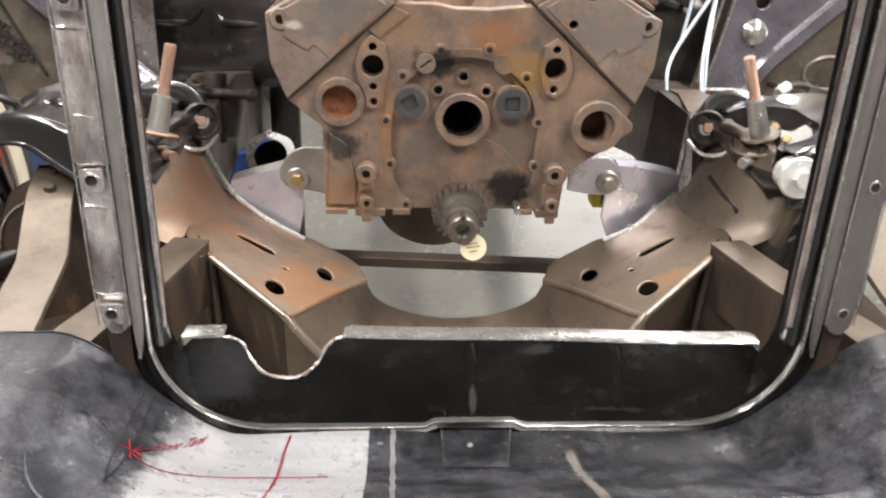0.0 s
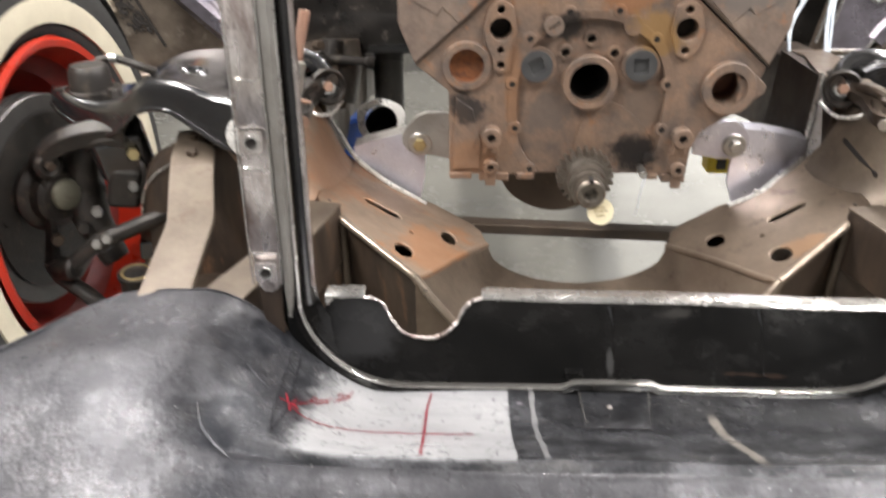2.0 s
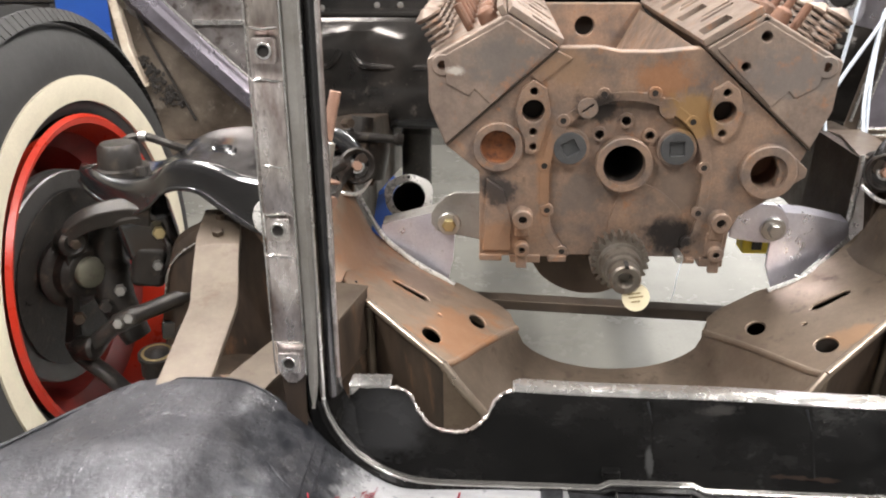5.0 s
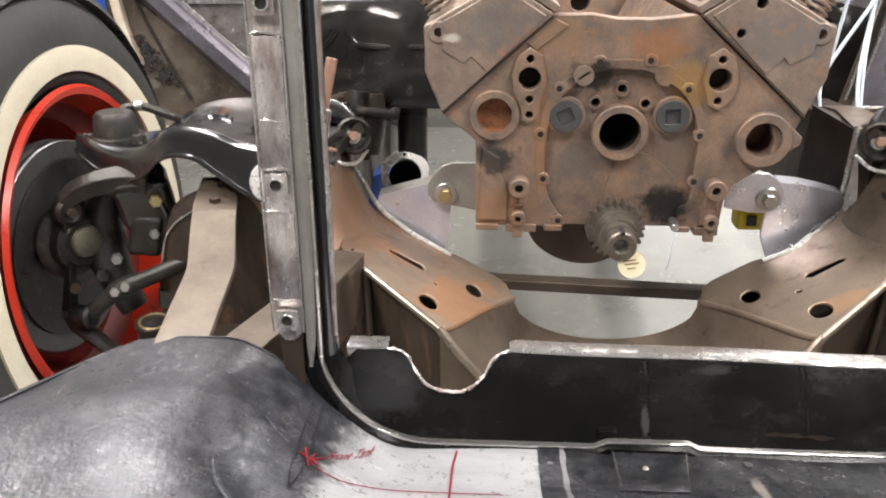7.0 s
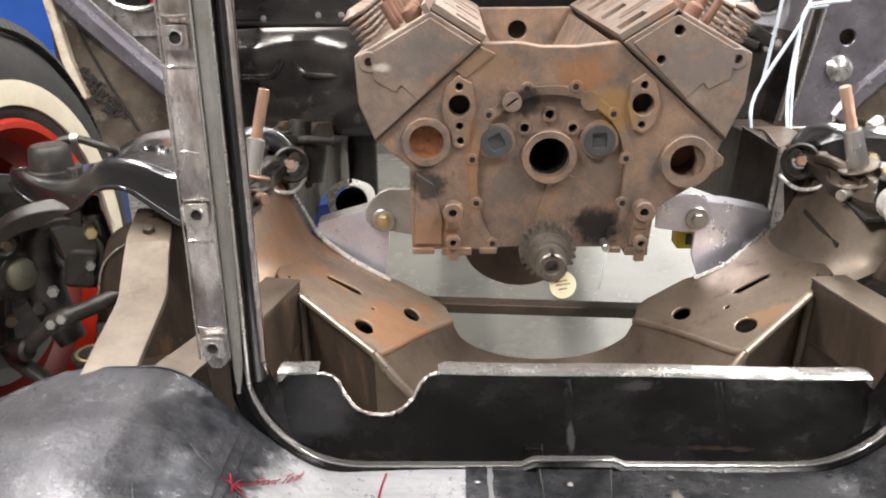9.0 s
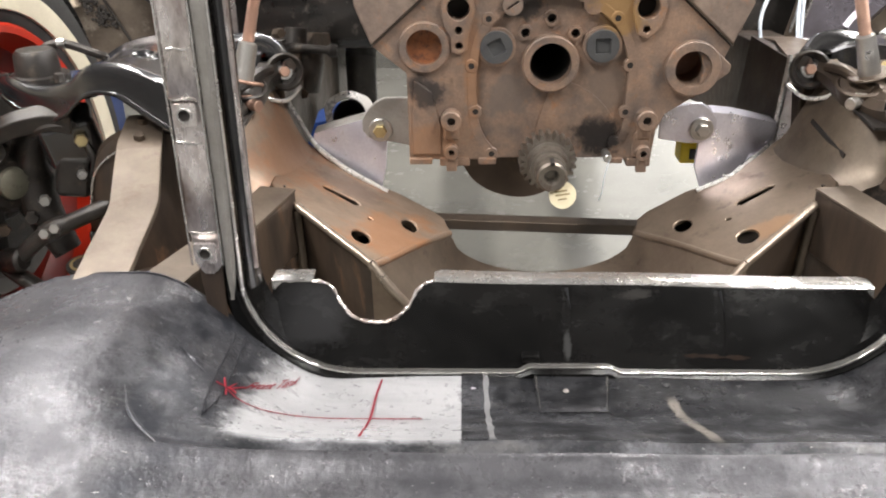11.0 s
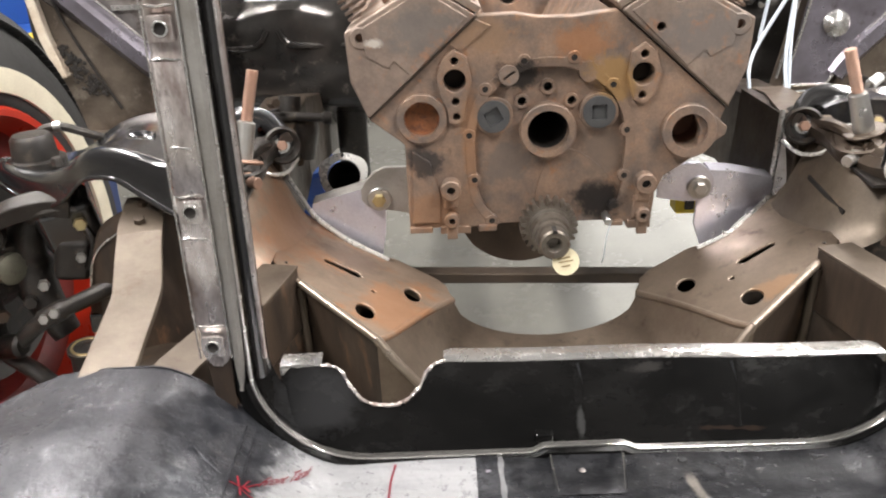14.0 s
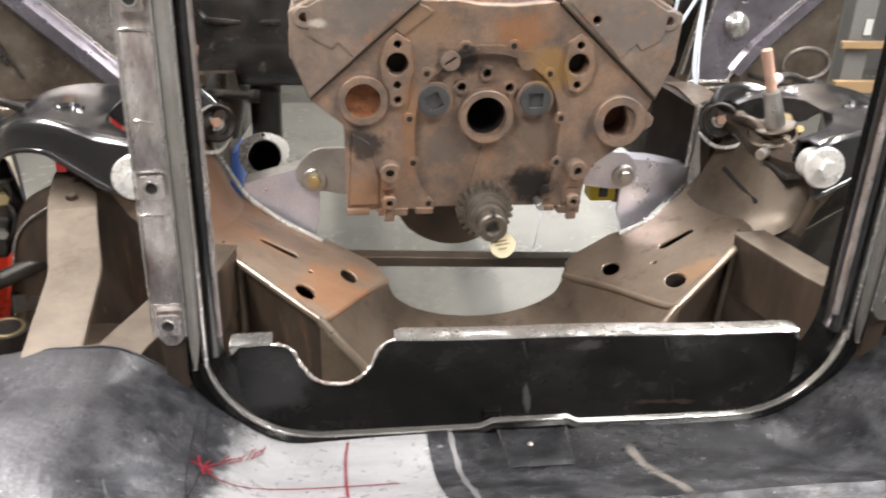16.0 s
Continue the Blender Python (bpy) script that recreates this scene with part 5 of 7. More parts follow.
    # ragged lower flange
    for a, b, d in ((-0.180, -0.150, 0.006), (-0.140, -0.10, 0.008), (-0.09, -0.066, 0.006), (0.080, 0.100, 0.005), (0.105, 0.136, 0.009)):
        part("oil_pan_rail", box(bmesh.new(), (a, FY - 0.004, 0.937 - d), (b, FY + 0.02, 0.940)), CAST, th, "broken-edged pan rail", bevel=0.002)
    # body behind the face
    body = [(-0.178, 0.94), (-0.179, 1.05), (-0.2215, 1.085), (-0.087, 1.206), (-0.045, 1.13), (0.04, 1.13), (0.08, 1.205), (0.2185, 1.08), (0.198, 1.031), (0.148, 0.999), (0.138, 0.975), (0.135, 0.94), (0.10, 0.99), (-0.10, 0.99)]
    part("crankcase", plate(bmesh.new(), body, [circle(0.0, 1.064, 0.03, 24), circle(0.176, 1.0585, 0.026, 20)], LEN - 0.06, front(FY + 0.03)), CAST, th, bevel=0.002)
    rear = [(-0.20, 0.94), (-0.20, 1.06), (-0.087, 1.207), (-0.084, 1.214), (0.082, 1.214), (0.085, 1.207), (0.2, 1.06), (0.2, 0.94)]
    part("rear_wall", plate(bmesh.new(), rear, [circle(-0.012, 1.176, 0.0165, 20)], 0.022, front(FY + LEN - 0.03)), CAST, th, "rear valley wall with a round hole", bevel=0.002)
    part("rear_hole", rod(bmesh.new(), (-0.012, FY + LEN - 0.006, 1.176), (-0.012, FY + LEN + 0.01, 1.176), 0.02, 16), DARK, th)
    # heads
    for s in (-1, 1):
        head(th, s)
    # crank: gear, snout, disc behind
    cw = [(-0.112, 0.985), (-0.116, 0.950), (-0.110, 0.920), (-0.096, 0.896), (-0.072, 0.879), (-0.042, 0.870), (-0.010, 0.872), (0.014, 0.886), (0.030, 0.915), (0.034, 0.975)]
    part("crank_flange", plate(bmesh.new(), [(q.x, q.y) for q in smooth_path([(a, b, 0) for a, b in cw], 4)], [], 0.018, front(FY + 0.035)), GREASE, th, "dark crank counterweight", bevel=0.003)
    g = part("crank_gear", gear((-0.002, 1.012, 0.948), 0.0365, 0.0305, 22, 0.026), CRANK, th, "toothed crank gear")
    part("crank_snout", lathe(bmesh.new(), (-0.002, 0.957, 0.948), (0, 1, 0), [(0.014, 0), (0.014, 0.0065), (0.004, 0.0075), (0.001, 0.010), (0, 0.0165), (0.002, 0.0188), (0.018, 0.0190), (0.0185, 0.0178), (0.021, 0.0178), (0.0215, 0.0205), (0.030, 0.0210), (0.0305, 0.0245), (0.048, 0.0250), (0.049, 0.0235), (0.051, 0.0235), (0.052, 0.0275), (0.062, 0.0275)], 32), CRANK, th, "stepped crank snout")
    part("keyway", box(bmesh.new(), (-0.0045, 0.9555, 0.9635), (0.0005, 0.972, 0.9678)), DARK, th, "dark keyway")
    part("dowel", rod(bmesh.new(), (0.078, FY - 0.016, 0.943), (0.078, FY + 0.01, 0.945), 0.0055, 12), ZINC, th, "bright dowel pin")
    return th


def gear(c, ro, ri, n, w):
    bm = bmesh.new()
    pts = []
    for k in range(n):
        for f, r in ((0.0, ri), (0.22, ro), (0.55, ro), (0.78, ri)):
            a = (k + f) * 2 * math.pi / n
            pts.append((c[0] + r * math.cos(a), c[2] + r * math.sin(a)))
    plate(bm, pts, [], w, front(c[1]))
    return bm


def head(th, s):
    A, B, C, D, E = (0.0858, 1.2088), (0.150, 1.248), (0.246, 1.194), (0.243, 1.135), (0.2232, 1.0868)
    if s < 0:
        A, E = (0.087, 1.2088), (0.2238, 1.0874)
    face = [(s * x, z) for x, z in (A, B, C, D, E)]
    hol = [circle(s * 0.2275, 1.187, 0.0058, 14)]
    if s > 0:
        hol += [circle(0.1535, 1.222, 0.0062, 14), circle(0.1335, 1.187, 0.005, 12)]
    hd = part("cylinder_head", plate(bmesh.new(), face, hol, LEN - 0.02, front(FY - 0.004)), HEADMAT, th, "stained cast-iron cylinder head", bevel=0.0025)
    # ear with bolt hole at the outer corner
    part("head_ear", ring(bmesh.new(), (s * 0.2275, FY - 0.006, 1.187), (0, 1, 0), 0.018, 0.0135, 0.0058, 18), HEADMAT, hd)
    part("ear_hole", rod(bmesh.new(), (s * 0.2275, FY + 0.002, 1.187), (s * 0.2275, FY + 0.004, 1.187), 0.0065, 10), RUSTROD, hd)
    # stepped raised plate on the end face
    st = [(0.098, 1.2075), (0.150, 1.2405), (0.226, 1.198), (0.222, 1.165), (0.195, 1.150), (0.188, 1.158), (0.168, 1.139)]
    part("end_step", plate(bmesh.new(), [(s * x, z) for x, z in st], [circle(0.1535, 1.222, 0.0066, 14), circle(0.1335, 1.187, 0.0055, 12)] if s > 0 else [], 0.003, front(FY - 0.0058)), HEADMAT, hd, bevel=0.0012)
    # dark gasket line along the deck
    part("head_gasket", sweep(bmesh.new(), [(s * 0.088, FY - 0.004, 1.2065), (s * 0.223, FY - 0.004, 1.0865)], [(-0.0009 if s > 0 else -0.0006, -0.002), (0.0009 if s > 0 else 0.0006, -0.002), (0.0009 if s > 0 else 0.0006, 0.02), (-0.0009 if s > 0 else -0.0006, 0.02)], up=(0, 1, 0)), GREASE, hd, "dark head gasket line")
    # intake face with port slots, set on the inner slope
    L = LEN - 0.02
    u = Vector((0, 1, 0))
    v = Vector((s * (B[0] - A[0]), 0, B[1] - A[1])).normalized()
    wv = math.hypot(B[0] - A[0], B[1] - A[1])
    slots = []
    for k in range(7):
        c = 0.04 + 0.0665 * k
        if k % 2 == 0:
            slots.append(rrect(c, wv * 0.34, 0.036, wv * 0.50, 0.003, 2))
        else:
            slots.append(rrect(c - 0.010, wv * 0.56, 0.012, wv * 0.60, 0.003, 2))
            slots.append(rrect(c + 0.010, wv * 0.62, 0.012, wv * 0.56, 0.003, 2))
    nrm = Vector((-s * (B[1] - A[1]), 0, (B[0] - A[0]))).normalized()
    o = Vector((s * A[0], FY - 0.003, A[1])) + nrm * 0.0015
    m = Matrix(((u.x, v.x, nrm.x, o.x), (u.y, v.y, nrm.y, o.y), (u.z, v.z, nrm.z, o.z), (0, 0, 0, 1)))
    part("intake_face", plate(bmesh.new(), [(0, 0), (L, 0), (L, wv), (0, wv)], slots, 0.009, m), HEADMAT, hd, "intake face with dark port slots", bevel=0.0008)
    # near-black plate behind the slots paints the shade in the ports
    part("port_shade", plate(bmesh.new(), [(0.01, 0.004), (L - 0.01, 0.004), (L - 0.01, wv - 0.004), (0.01, wv - 0.004)], [], 0.0015, m), DARK, hd)
    # top rail, valve springs, rocker studs and pushrods
    up = Vector((s * (B[1] - C[1]), 0, (C[0] - B[0]))).normalized()
    along = Vector((s * (C[0] - B[0]), 0, C[1] - B[1]))
    base = Vector((s * B[0], 0, B[1]))
    for k in range(8):
        y = FY + 0.035 + 0.058 * k + (0.006 if k % 2 else 0)
        p = base + along * 0.80 + Vector((0, y, 0))
        sp = part("valve_spring", bmesh.new(), HEADMAT, hd)
        bm = bmesh.new()
        coil = [p + up * (0.004 + 0.036 * j / 40) + (Vector((0, 1, 0)) * math.cos(j * 2 * math.pi / 9) + along.normalized() * math.sin(j * 2 * math.pi / 9)) * 0.0145 for j in range(41)]
        sweep(bm, coil, circ(0.0022, 6), up=(0.1, 0.3, 0.9))
        bm.to_mesh(sp.data)
        bm.free()
        sp["label"] = "grey coil valve spring"
        part("spring_cap", lathe(bmesh.new(), p + up * 0.039, up, [(0, 0), (0, 0.017), (0.003, 0.018), (0.006, 0.014), (0.009, 0.008), (0.012, 0.005), (0.012, 0)], 16), HEADMAT, sp, "spring retainer cap")
        p2 = base + along * 0.46 + Vector((0, y + 0.004, 0))
        part("rocker_stud", rod(bmesh.new(), p2, p2 + up * (0.036 + 0.005 * (k % 3)), 0.0054, 10), RUSTROD, hd, "rusty rocker stud")
        p3 = base + along * 0.22 + Vector((0, y - 0.012, 0))
        part("pushrod_guide", lathe(bmesh.new(), p3, up, [(0, 0.012), (0.014, 0.011), (0.018, 0.006), (0.018, 0)], 12), RUSTROD, hd)
    part("cover_rail", plate(bmesh.new(), [(0, 0), (L, 0), (L, 0.008), (0, 0.008)], [], 0.012, axes(base + Vector((0, FY - 0.004, 0)), (0, 1, 0), along)), HEADMAT, hd, bevel=0.001)
    # outer flank ribs and exhaust flats
    for k in range(4):
        y = FY + 0.05 + 0.115 * k
        part("exhaust_port", box(bmesh.new(), (s * 0.243 - 0.006, y, 1.125), (s * 0.243 + 0.010, y + 0.05, 1.165)), HEADMAT, hd, bevel=0.004)


def tag_and_wire():
    th = thing("parts_tag", "round cream paper tag hanging from the crank snout", "paper tag")
    c = Vector((0.0125, 0.963, 0.9235))
    d = part("disc", lathe(bmesh.new(), c, (0.1, -0.93, 0.28), [(0, 0), (0, 0.0170), (0.0008, 0.0170), (0.0008, 0)], 28), PAPER, th)
    m = axes(c + Vector((0.1, -0.93, 0.28)).normalized() * 0.0011, (1, 0.12, 0.1), (0, 0.28, 0.93))
    for x, y, w in ((-0.002, 0.005, 0.016), (0.0, 0.0005, 0.018), (-0.001, -0.005, 0.011)):
        part("writing_bar", plate(bmesh.new(), rrect(x, y, w, 0.0018, 0.0004, 2), [], 0.0003, m), INK, d)
    part("string", wire(bmesh.new(), [c + Vector((0.001, 0, 0.015)), c + Vector((-0.001, 0.004, 0.022)), (0.012, 0.975, 0.952)], 0.0007), WHITECORD, th)
    th2 = thing("wire_scrap", "thin bright wire dangling below the block", "wire")
    part("strand", wire(bmesh.new(), [(0.079, 1.03, 0.945), (0.072, 1.02, 0.925), (0.070, 1.018, 0.905), (0.067, 1.02, 0.893)], 0.0006), WHITECORD, th2)


def mounts():
    for s in (-1, 1):
        th = thing("engine_mount", "bright heat-tinted steel engine mount bracket bolted to the block", "engine mount", "engine mounts")
        # ear plate on the engine
        if s > 0:
            ear = [(0.160, 0.985), (0.195, 0.994), (0.2134, 0.9945), (0.226, 0.986), (0.2365, 0.973), (0.238, 0.957), (0.231, 0.944), (0.216, 0.9375), (0.1965, 0.938), (0.160, 0.944)]
        else:
            ear = [(0.160, 1.004), (0.2145, 1.004), (0.228, 0.998), (0.240, 0.986), (0.248, 0.972), (0.248, 0.957), (0.240, 0.947), (0.2275, 0.943), (0.205, 0.940), (0.160, 0.930)]
        part("ear_plate", plate(bmesh.new(), [(s * x, z) for x, z in ear], [], 0.006, front(1.118)), BRACKET if s > 0 else DULLPLATE, th, "flat ear plate" if s > 0 else "dull grey ear plate", bevel=0.0015)
        b = part("bolt_washer", ring(bmesh.new(), (s * (0.2165 if s > 0 else 0.2232), 1.113, 0.9585), (0, 1, 0), 0.005, 0.0165, 0.006, 24), ZINC, th)
        part("bolt_head", nut(bmesh.new(), (s * (0.2165 if s > 0 else 0.2232), 1.113, 0.9585), (s * (0.2165 if s > 0 else 0.2232), 1.105, 0.9585), 0.0095), ZINC if s > 0 else YZINC, th, "zinc bolt head")
        # gusset: flat bright plate with a folded top, welded to the rail edge
        if s > 0:
            lay = [((0.340, 0.948), (0.306, 0.959), (0.270, 0.9695), (0.236, 0.976)), ((0.342, 0.934), (0.304, 0.942), (0.262, 0.950), (0.219, 0.952)), ((0.334, 0.919), (0.294, 0.914), (0.255, 0.908), (0.214, 0.905)), ((0.305, 0.908), (0.281, 0.892), (0.255, 0.872), (0.232, 0.856))]
        else:
            lay = [((0.320, 0.946), (0.295, 0.954), (0.268, 0.962), (0.232, 0.973)), ((0.322, 0.934), (0.285, 0.938), (0.252, 0.942), (0.216, 0.945)), ((0.312, 0.922), (0.280, 0.914), (0.253, 0.910), (0.218, 0.905)), ((0.298, 0.909), (0.275, 0.893), (0.252, 0.879), (0.226, 0.866))]
        rows = [[(s * x, 1.130 + (x - 0.23) * (0.42 if s > 0 else 0.12) + 0.15 * (z - 0.95), z) for x, z in r] for r in lay]
        part("gusset", sheet(bmesh.new(), rows, 0.003, (0, -1, 0.2)), BRACKET, th, "bent bright gusset sheet")
        rows = [[(x, y + 0.030 * f, z + 0.006 * f - 0.004 * f * f) for x, y, z in rows[0]] for f in (0, 0.4, 1)]
        part("top_fold", sheet(bmesh.new(), rows, 0.003), BRACKET if s > 0 else DULLPLATE, th, "folded top of the gusset")


# ---- suspension ----
BUSH = {-1: (0.4087, 1.039), 1: (0.3883, 1.0395)}     # front bushing of each arm: x, z


def control_arm(s):
    th = thing("upper_control_arm", "satin black stamped upper control arm with ball joint", "control arm", "control arms")
    T = lambda x, y, z: (s * x, y, z)
    # one pressed shell: hem, front skirt, ridge, dished top, rear ridge and skirt; the inner end forks round an oval opening
    n = 44
    px = [0.690 - (0.690 - 0.385) * k / n for k in range(n + 1)]

    def at(x, pts):
        q = sorted(pts)
        return float(np.interp(x, [a for a, _ in q], [b for _, b in q]))

    def soft(pts):
        return [(p.x, p.y) for p in smooth_path([(a, b, 0) for a, b in pts], 6)]
    fy = soft([(0.69, 1.024), (0.672, 1.007), (0.65, 0.995), (0.62, 0.985), (0.585, 0.976), (0.55, 0.967), (0.51, 0.955), (0.47, 0.941), (0.43, 0.927), (0.38, 0.912)])
    hem = soft([(0.69, 1.043), (0.672, 1.034), (0.650, 1.0245), (0.630, 1.0160), (0.606, 1.0155), (0.5835, 1.0275), (0.563, 1.0455), (0.5415, 1.0535), (0.514, 1.0535), (0.4957, 1.0445), (0.4705, 1.0305), (0.445, 1.0180), (0.38, 0.998)])
    rid = soft([(0.69, 1.062), (0.66, 1.058), (0.63, 1.054), (0.605, 1.054), (0.579, 1.0625), (0.557, 1.0785), (0.533, 1.0870), (0.504, 1.0878), (0.478, 1.0835), (0.453, 1.0770), (0.408, 1.0725), (0.38, 1.062)])
    ry = soft([(0.69, 1.066), (0.66, 1.090), (0.62, 1.102), (0.59, 1.114), (0.575, 1.13), (0.555, 1.15), (0.52, 1.17), (0.488, 1.18), (0.456, 1.19), (0.38, 1.20)])
    rz = soft([(0.69, 1.054), (0.66, 1.050), (0.616, 1.048), (0.594, 1.0555), (0.575, 1.0695), (0.555, 1.078), (0.522, 1.0805), (0.488, 1.0765), (0.456, 1.069), (0.38, 1.052)])
    frows, rrows = [], []
    for x in px:
        a, zh, z0, b, z1 = at(x, fy), at(x, hem), at(x, rid), at(x, ry), at(x, rz)
        mid = 0.5 * (a + b)
        gap = 0.085 * math.sqrt(max(0.0, 1 - ((x - 0.40) / 0.068) ** 2)) if x < 0.468 else 0.0
        gap = min(gap, 0.5 * (b - a) - 0.022)
        dish = 0.007 if gap == 0 else 0.001
        drop = 0.03 if gap > 0.02 else 0.0
        zm = 0.5 * (z0 + z1) - dish
        yi, yo = mid - gap, mid + gap
        frows.append([T(x, a + 0.004, zh - 0.001), T(x, a - 0.003, zh), T(x, a - 0.0015, zh + 0.004), T(x, a, zh + 0.3 * (z0 - zh)), T(x, a - 0.001, zh + 0.7 * (z0 - zh)), T(x, a + 0.001, z0 - 0.005), T(x, a + 0.005, z0 - 0.0012), T(x, a + 0.011, z0 + 0.0004), T(x, a + 0.018, z0 - 0.0016), T(x, a + 0.022 + 0.35 * (yi - a - 0.022), z0 - 0.5 * dish - 0.002), T(x, a + 0.022 + 0.75 * (yi - a - 0.022), zm), T(x, yi, zm - 0.001), T(x, yi + (0.002 if drop else 0.0), zm - 0.002 - drop)])
        rrows.append([T(x, yo - (0.002 if drop else 0.0), zm - 0.002 - drop), T(x, yo, zm - 0.001), T(x, yo + 0.3 * (b - yo), zm), T(x, b - 0.022, z1 - 0.5 * dish), T(x, b - 0.012, z1 + 0.0006), T(x, b - 0.004, z1 + 0.0002), T(x, b, z1 - 0.005), T(x, b + 0.002, z1 - 0.04)])
    part("pressed_shell", sheet(bmesh.new(), frows, 0.003), BLACKGLOSS, th, "satin black pressed shell")
    part("rear_shell", sheet(bmesh.new(), rrows, 0.003), BLACKGLOSS, th, "satin black rear half of the shell")
    part("rolled_lip", sweep(bmesh.new(), [r[1] for r in frows], circ(0.0030, 8)), BLACKGLOSS, th, "rolled lower hem")
    part("dimple", lathe(bmesh.new(), T(0.512, 1.055, 1.0755), (0, -0.1, 1), [(0, 0.019), (0.003, 0.0165), (0.0035, 0.014), (0.000, 0.010), (-0.001, 0)], 24), BLACKGLOSS, th)
    bj = part("ball_joint", lathe(bmesh.new(), T(0.645, 1.045, 1.036), (0, 0, 1), [(0, 0), (0, 0.036), (0.020, 0.036), (0.0215, 0.0275), (0.046, 0.0255), (0.051, 0.0215), (0.052, 0)], 32), BLACKDIRTY, th, "black ball joint cap")
    for dx, dy in ((-0.034, -0.018), (0.034, -0.02), (0.0, 0.036)):
        part("joint_bolt", nut(bmesh.new(), T(0.645 + dx, 1.045 + dy, 1.050), T(0.645 + dx, 1.045 + dy, 1.061), 0.007), BLACKDIRTY, bj)
    # pivot shaft with bushings
    part("pivot_shaft", wire(bmesh.new(), [T(0.413, 0.95, 1.022), T(0.406, 0.99, 1.022), T(0.395, 1.06, 1.024), T(0.384, 1.13, 1.026)], 0.015, 4, 12), GREASE, th, "greasy pivot shaft")
    leg = smooth_path([T(0.486, 1.165, 1.040), T(0.458, 1.188, 1.050), T(0.418, 1.198, 1.057), T(0.384, 1.184, 1.056), T(0.358, 1.152, 1.048), T(0.342, 1.118, 1.040)], 5)
    part("rear_leg", sweep(bmesh.new(), leg, [(0.012 * math.cos(k * math.pi / 6), 0.019 * math.sin(k * math.pi / 6)) for k in range(12)], scale=[0.7 + 0.3 * min(1, k / 8) for k in range(len(leg))]), BLACKGLOSS, th, "black rear leg")
    eye = part("rear_eye", lathe(bmesh.new(), T(0.350, 1.122, 1.038), T(-0.25, -0.9, 0.25), [(-0.012, 0), (-0.012, 0.024), (0.014, 0.0255), (0.017, 0.0225), (0.012, 0.018), (0.004, 0.016), (0.004, 0)], 24), BLACKDIRTY, th, "black bushing eye")
    part("eye_bolt", nut(bmesh.new(), T(0.349, 1.117, 1.0395), T(0.345, 1.102, 1.0435), 0.0075), COPPER, eye, "copper-coloured bolt")
    part("eye_washer", ring(bmesh.new(), T(0.3485, 1.1165, 1.0395), T(-0.25, -0.9, 0.25), 0.002, 0.011, 0.005, 20), EDGE, eye)
    BX, BZ = BUSH[s]
    for y, mt in ((0.905, TUBE), (1.20, BLACKDIRTY)):
        bu = part("bushing", lathe(bmesh.new(), T(BX if y < 1 else 0.385, y, BZ if y < 1 else 1.022), (0.06 * s, 1, -0.12), [(0, 0), (0, 0.0235), (0.003, 0.0255), (0.005, 0.020), (0.035, 0.020), (0.035, 0)], 28), mt, th, "large washer and bushing")
        part("bushing_bolt", nut(bmesh.new(), T(BX if y < 1 else 0.385, y - 0.010, BZ + 0.0012 if y < 1 else 1.0235), T(BX if y < 1 else 0.385, y, BZ if y < 1 else 1.022), 0.0105), mt, bu)
    part("brake_hose", wire(bmesh.new(), [T(0.660, 1.080, 1.068), T(0.648, 1.082, 1.082), T(0.625, 1.084, 1.0855), T(0.600, 1.09, 1.076), T(0.582, 1.115, 1.060), T(0.57, 1.17, 1.04)], 0.0055), BLACKDIRTY, th, "black rubber hose")
    part("hose_band", rod(bmesh.new(), T(0.632, 1.0835, 1.0855), T(0.622, 1.084, 1.0858), 0.0068, 10), ZINC, th)
    return th


